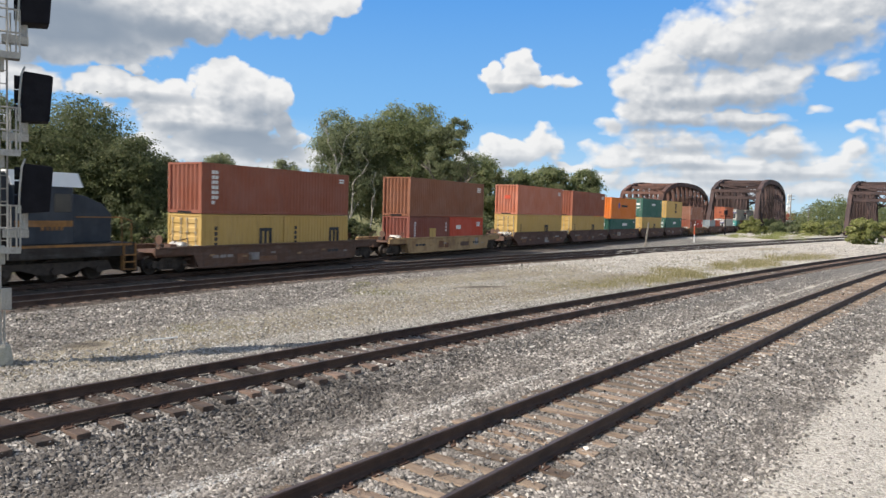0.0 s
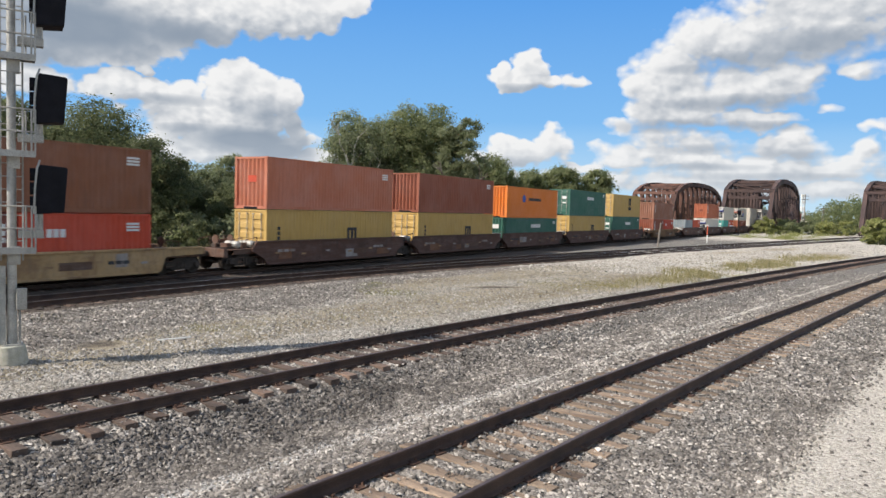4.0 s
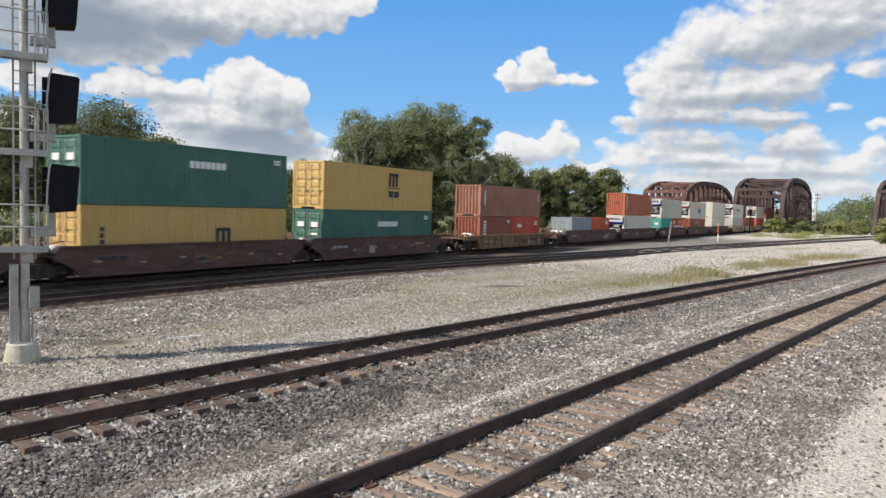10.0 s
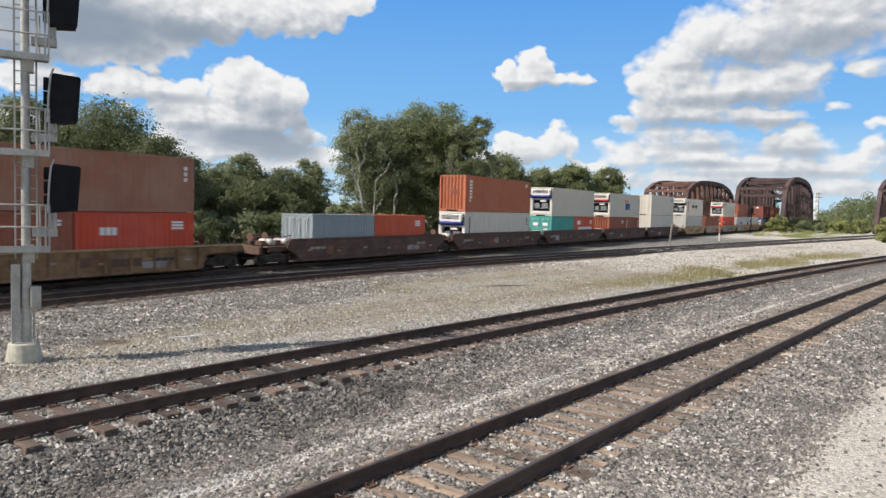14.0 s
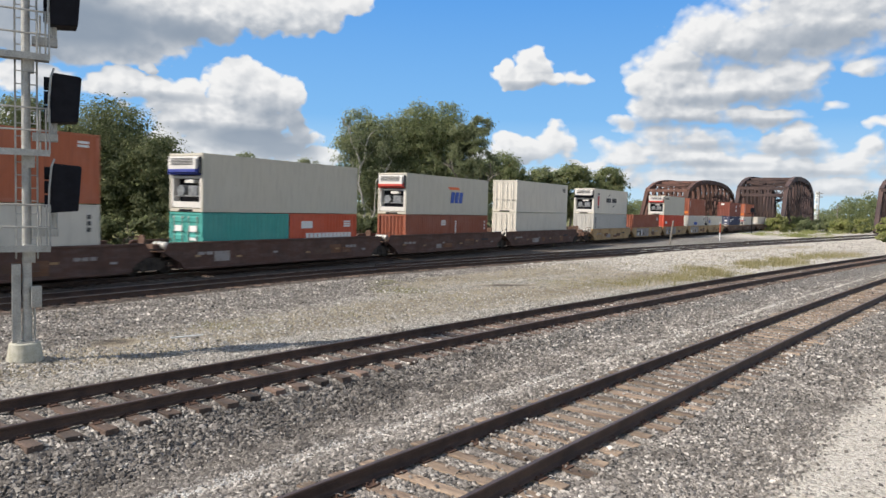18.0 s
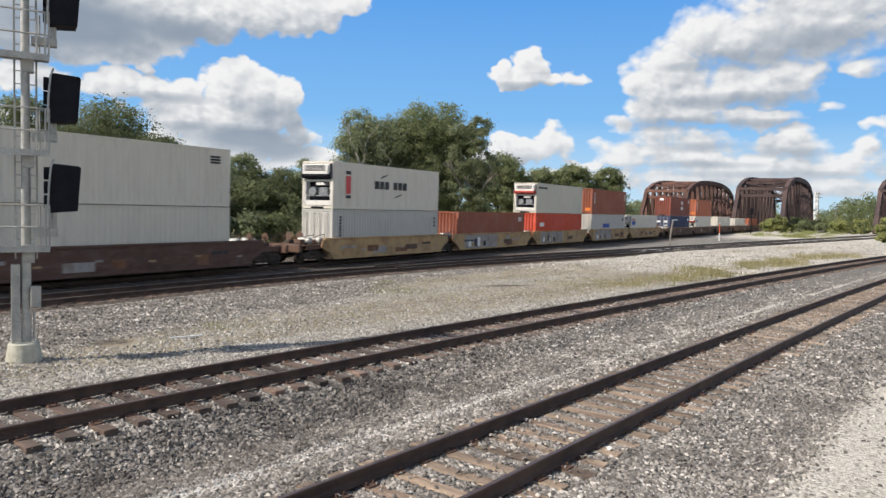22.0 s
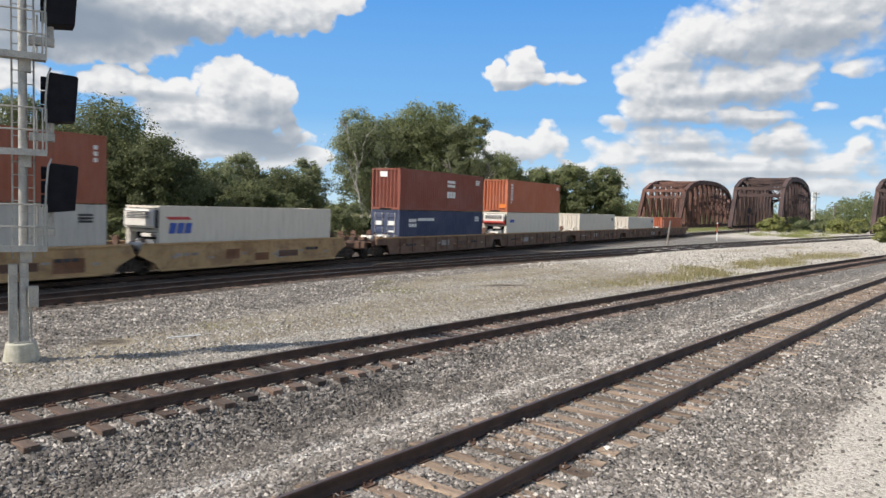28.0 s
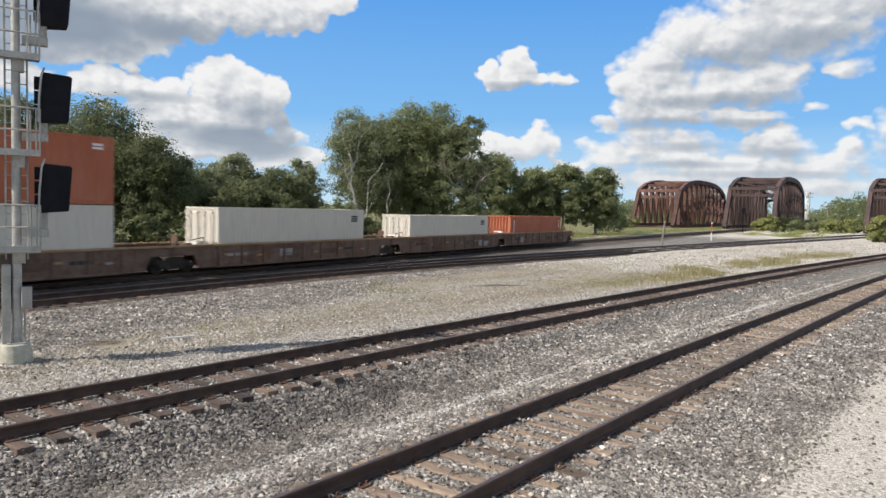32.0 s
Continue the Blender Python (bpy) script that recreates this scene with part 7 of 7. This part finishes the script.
# ======== weeds and gravel ========
def weeds(name, label, n, where, h, mat, seed):
    """Upright blades in tufts over a stretch of ground; where() gives x and y."""
    r = np.random.RandomState(seed)
    x, y = where(r, n)
    z = lie(x, y)[0]
    a = r.uniform(0, 6.283, n)
    hh = h * (0.4 + 0.9 * r.rand(n)) * (0.4 + 1.0 * smooth(wave(x, y, 0.9, seed), -0.3, 0.5))
    wd = 0.02 * hh + 0.008
    lx, ly = r.normal(size=n) * 0.3 * hh, r.normal(size=n) * 0.3 * hh
    p = np.stack([x, y, z - 0.03], -1)
    u = np.stack([np.cos(a), np.sin(a), 0 * a], -1) * wd[:, None]
    top = p + np.stack([lx, ly, hh], -1)
    mid = p + np.stack([lx * 0.35, ly * 0.35, hh * 0.6], -1)
    v = np.stack([p - u * 0.6, p + u * 0.6, mid + u * 0.5, top, mid - u * 0.5], 1).reshape(-1, 3)
    b = np.arange(n)[:, None] * 5
    tri = np.concatenate([b + [0, 1, 2], b + [0, 2, 4], b + [4, 2, 3]], 0)
    tagged(new(name, raw(name, v, tri, mat)), label, "weeds", kind="stuff")


def along_mid(s0, s1, off, width):
    def where(r, n):
        s, o = r.uniform(s0, s1, n), off + r.normal(size=n) * width
        o = o + 0.7 * np.sin(s * 0.35)
        pts = np.array([MID_AT(a, b)[:2] for a, b in zip(s, o)])
        return pts[:, 0], pts[:, 1]
    return where


def along_main(s0, s1, off, width):
    def where(r, n):
        s = r.uniform(s0, s1, n)
        s = s + 2.5 * np.sin(s * 1.3)
        o = off + r.normal(size=n) * width
        pts = np.array([main_at(a, b)[:2] for a, b in zip(s, o)])
        return pts[:, 0], pts[:, 1]
    return where


def tufted(where, tufts, spread):
    """The same stretch, but grown in scattered tufts."""
    def there(r, n):
        cx, cy = where(r, tufts)
        k = r.choice(tufts, n, p=np.diff(np.sort(np.concatenate([[0, 1], r.rand(tufts - 1)]))))
        return cx[k] + spread * r.normal(size=n), cy[k] + spread * r.normal(size=n)
    return there


weeds("verge_weeds", "dry yellow-green weeds in a strip along the gravel", 17000, tufted(along_mid(30, 84, -4.5, 0.8), 260, 0.45), 0.36, M_WEED, 31)
weeds("lineside_weeds", "tall pale weeds behind the main line", 7000, along_main(8, 60, -9.5, 1.8), 0.7, M_WEED, 32)
weeds("lineside_grass", "green grass behind the main line", 14000, along_main(40, 190, -7.5, 2.4), 0.5, M_LEAF_LIGHT, 33)
weeds("bank_grass", "mixed grass on the bank by the bridges", 9000, tufted(along_main(120, 185, 14.0, 3.5), 90, 0.8), 0.6, M_LEAF_LIGHT, 34)
weeds("gravel_weeds", "sparse low weeds on the gravel", 2600, tufted(along_mid(6, 60, -8.0, 2.6), 160, 0.25), 0.13, M_WEED, 35)


def over_tie(x, y):
    near, s = NEAR_SIDE(x, y)
    mid, t = MID_SIDE(x, y)
    f1, f2 = np.mod(s + 6, 0.54) / 0.54, np.mod(t + 6, 0.54) / 0.54
    return ((abs(near) < 1.32) & ((f1 < 0.27) | (f1 > 0.73))) | ((abs(mid) < 1.32) & ((f2 < 0.27) | (f2 > 0.73)))


def stones(name, label, n, r0, r1, size, cover, mat, seed):
    """Loose angular stones over the part of the yard that cover() picks."""
    r = np.random.RandomState(seed)
    need, xs, ys = n, [], []
    while need > 0:
        k = need * 3 + 1000
        d = np.exp(r.uniform(math.log(r0), math.log(r1), k)) if r1 / r0 > 1.5 else r.uniform(r0, r1, k)
        a = np.radians(r.uniform(-35, 35.5, k))
        x, y = d * np.sin(a), d * np.cos(a)
        ok = cover(x, y, r)
        xs.append(x[ok][:need])
        ys.append(y[ok][:need])
        need -= min(need, int(ok.sum()))
    x, y = np.concatenate(xs), np.concatenate(ys)
    z = lie(x, y)[0] + 0.048 * over_tie(x, y)
    base = np.array([(1, 0, 0), (-1, 0, 0), (0, 1, 0), (0, -1, 0), (0, 0, 1), (0, 0, -1)], float)
    tri = np.array([(0, 2, 4), (2, 1, 4), (1, 3, 4), (3, 0, 4), (2, 0, 5), (1, 2, 5), (3, 1, 5), (0, 3, 5)])
    s = size * (0.5 + 0.8 * r.rand(n) ** 1.5)
    q = base[None] * (0.75 + 0.5 * r.rand(n, 6, 1)) + 0.28 * r.normal(size=(n, 6, 3))
    ax = r.normal(size=(n, 3))
    ax /= np.linalg.norm(ax, axis=1)[:, None]
    an = r.uniform(0, 6.28, n)[:, None, None]
    k = ax[:, None, :]
    q = q * np.cos(an) + np.cross(k, q) * np.sin(an) + k * (q * k).sum(-1, keepdims=True) * (1 - np.cos(an))
    q = q * s[:, None, None] * np.array([1, 1, 0.8]) + np.stack([x, y, z + s * 0.25], -1)[:, None, :]
    flat = q.reshape(-1, 3)
    f = (np.arange(n)[:, None, None] * 6 + tri[None]).reshape(-1, 3)
    up = np.cross(flat[f[:, 1]] - flat[f[:, 0]], flat[f[:, 2]] - flat[f[:, 0]])
    f = f[up[:, 2] > -0.08 * np.linalg.norm(up, axis=1)]
    tagged(new(name, raw(name, flat, f, mat)), label, "gravel", kind="stuff")


def on_ballast(x, y, r):
    g = lie(x, y)
    n, s = NEAR_SIDE(x, y)
    m, t = MID_SIDE(x, y)
    ok = (r.rand(len(x)) < 0.04 + 0.96 * g[1]) & (g[3] < 0.3)
    for o in (n, m):
        ok &= abs(abs(o) - 0.7525) > 0.10
    scarce = 0.03 + 0.14 * smooth(wave(x, y, 1.3, 95), 0.1, 0.6)
    return ok & (~over_tie(x, y) | (r.rand(len(x)) < scarce))


def on_shoulder(x, y, r):
    m, t = MID_SIDE(x, y)
    n, s = NEAR_SIDE(x, y)
    return (m > 1.35) & (n < -2.6) & (t < 16 + 2 * wave(x, y, 0.9, 44)) & (r.rand(len(x)) < 0.9)


def on_streak(x, y, r):
    n, s = NEAR_SIDE(x, y)
    return (abs(n + 2.25 + 0.12 * wave(x, y, 0.6, 8)) < 0.33) & (r.rand(len(x)) < 0.9)


def on_pale(x, y, r):
    m, t = MID_SIDE(x, y)
    w, q = main_side(x, y)
    g = lie(x, y)
    return (m < -1.6) & (g[1] < 0.5) & (g[3] < 0.3) & (q > 24 + 6 * wave(x, y, 0.5, 97)) & (w > 6.7) & (r.rand(len(x)) < 0.1 + 0.9 * smooth(g[2], 0.3, 0.75))


def on_gravel(x, y, r):
    m, t = MID_SIDE(x, y)
    n, s = NEAR_SIDE(x, y)
    w, q = main_side(x, y)
    g = lie(x, y)
    return ((m < -1.6) & (g[1] < 0.6) & (q < 30 + 6 * wave(x, y, 0.5, 97)) & (w > 9.2 - 2.5 * smooth(q, 18, 34)) & (g[3] < 0.3) & (r.rand(len(x)) < 0.2 + 0.8 * smooth(g[2], 0.25, 0.65)))


stones("ballast_stones", "loose grey crushed stone between the tracks", 98000, 5.5, 17.0, 0.031, on_ballast, M_STONE, 51)
stones("ballast_stones", "loose grey crushed stone along the rails", 56000, 16.0, 60.0, 0.042, on_ballast, M_STONE, 52)
stones("shoulder_stones", "coarse dumped ballast on the shoulder of the second track, darkened for its shade", 34000, 7.5, 19.0, 0.040, on_shoulder, M_COARSE_SHADED, 57)
stones("gravel_stones", "loose pale limestone gravel", 60000, 9.0, 60.0, 0.033, on_gravel, M_PEBBLE, 53)
stones("dust_stones", "thin streak of pale stone dust along the siding", 9000, 7.5, 34.0, 0.018, on_streak, M_DUST, 54)
stones("gravel_stones", "coarse pale gravel beyond the siding", 16000, 45.0, 130.0, 0.075, on_pale, M_PALE, 55)
stones("gravel_stones", "bright limestone gravel between the tracks", 24000, 22.0, 60.0, 0.036, on_pale, M_PALE, 58)


motions()
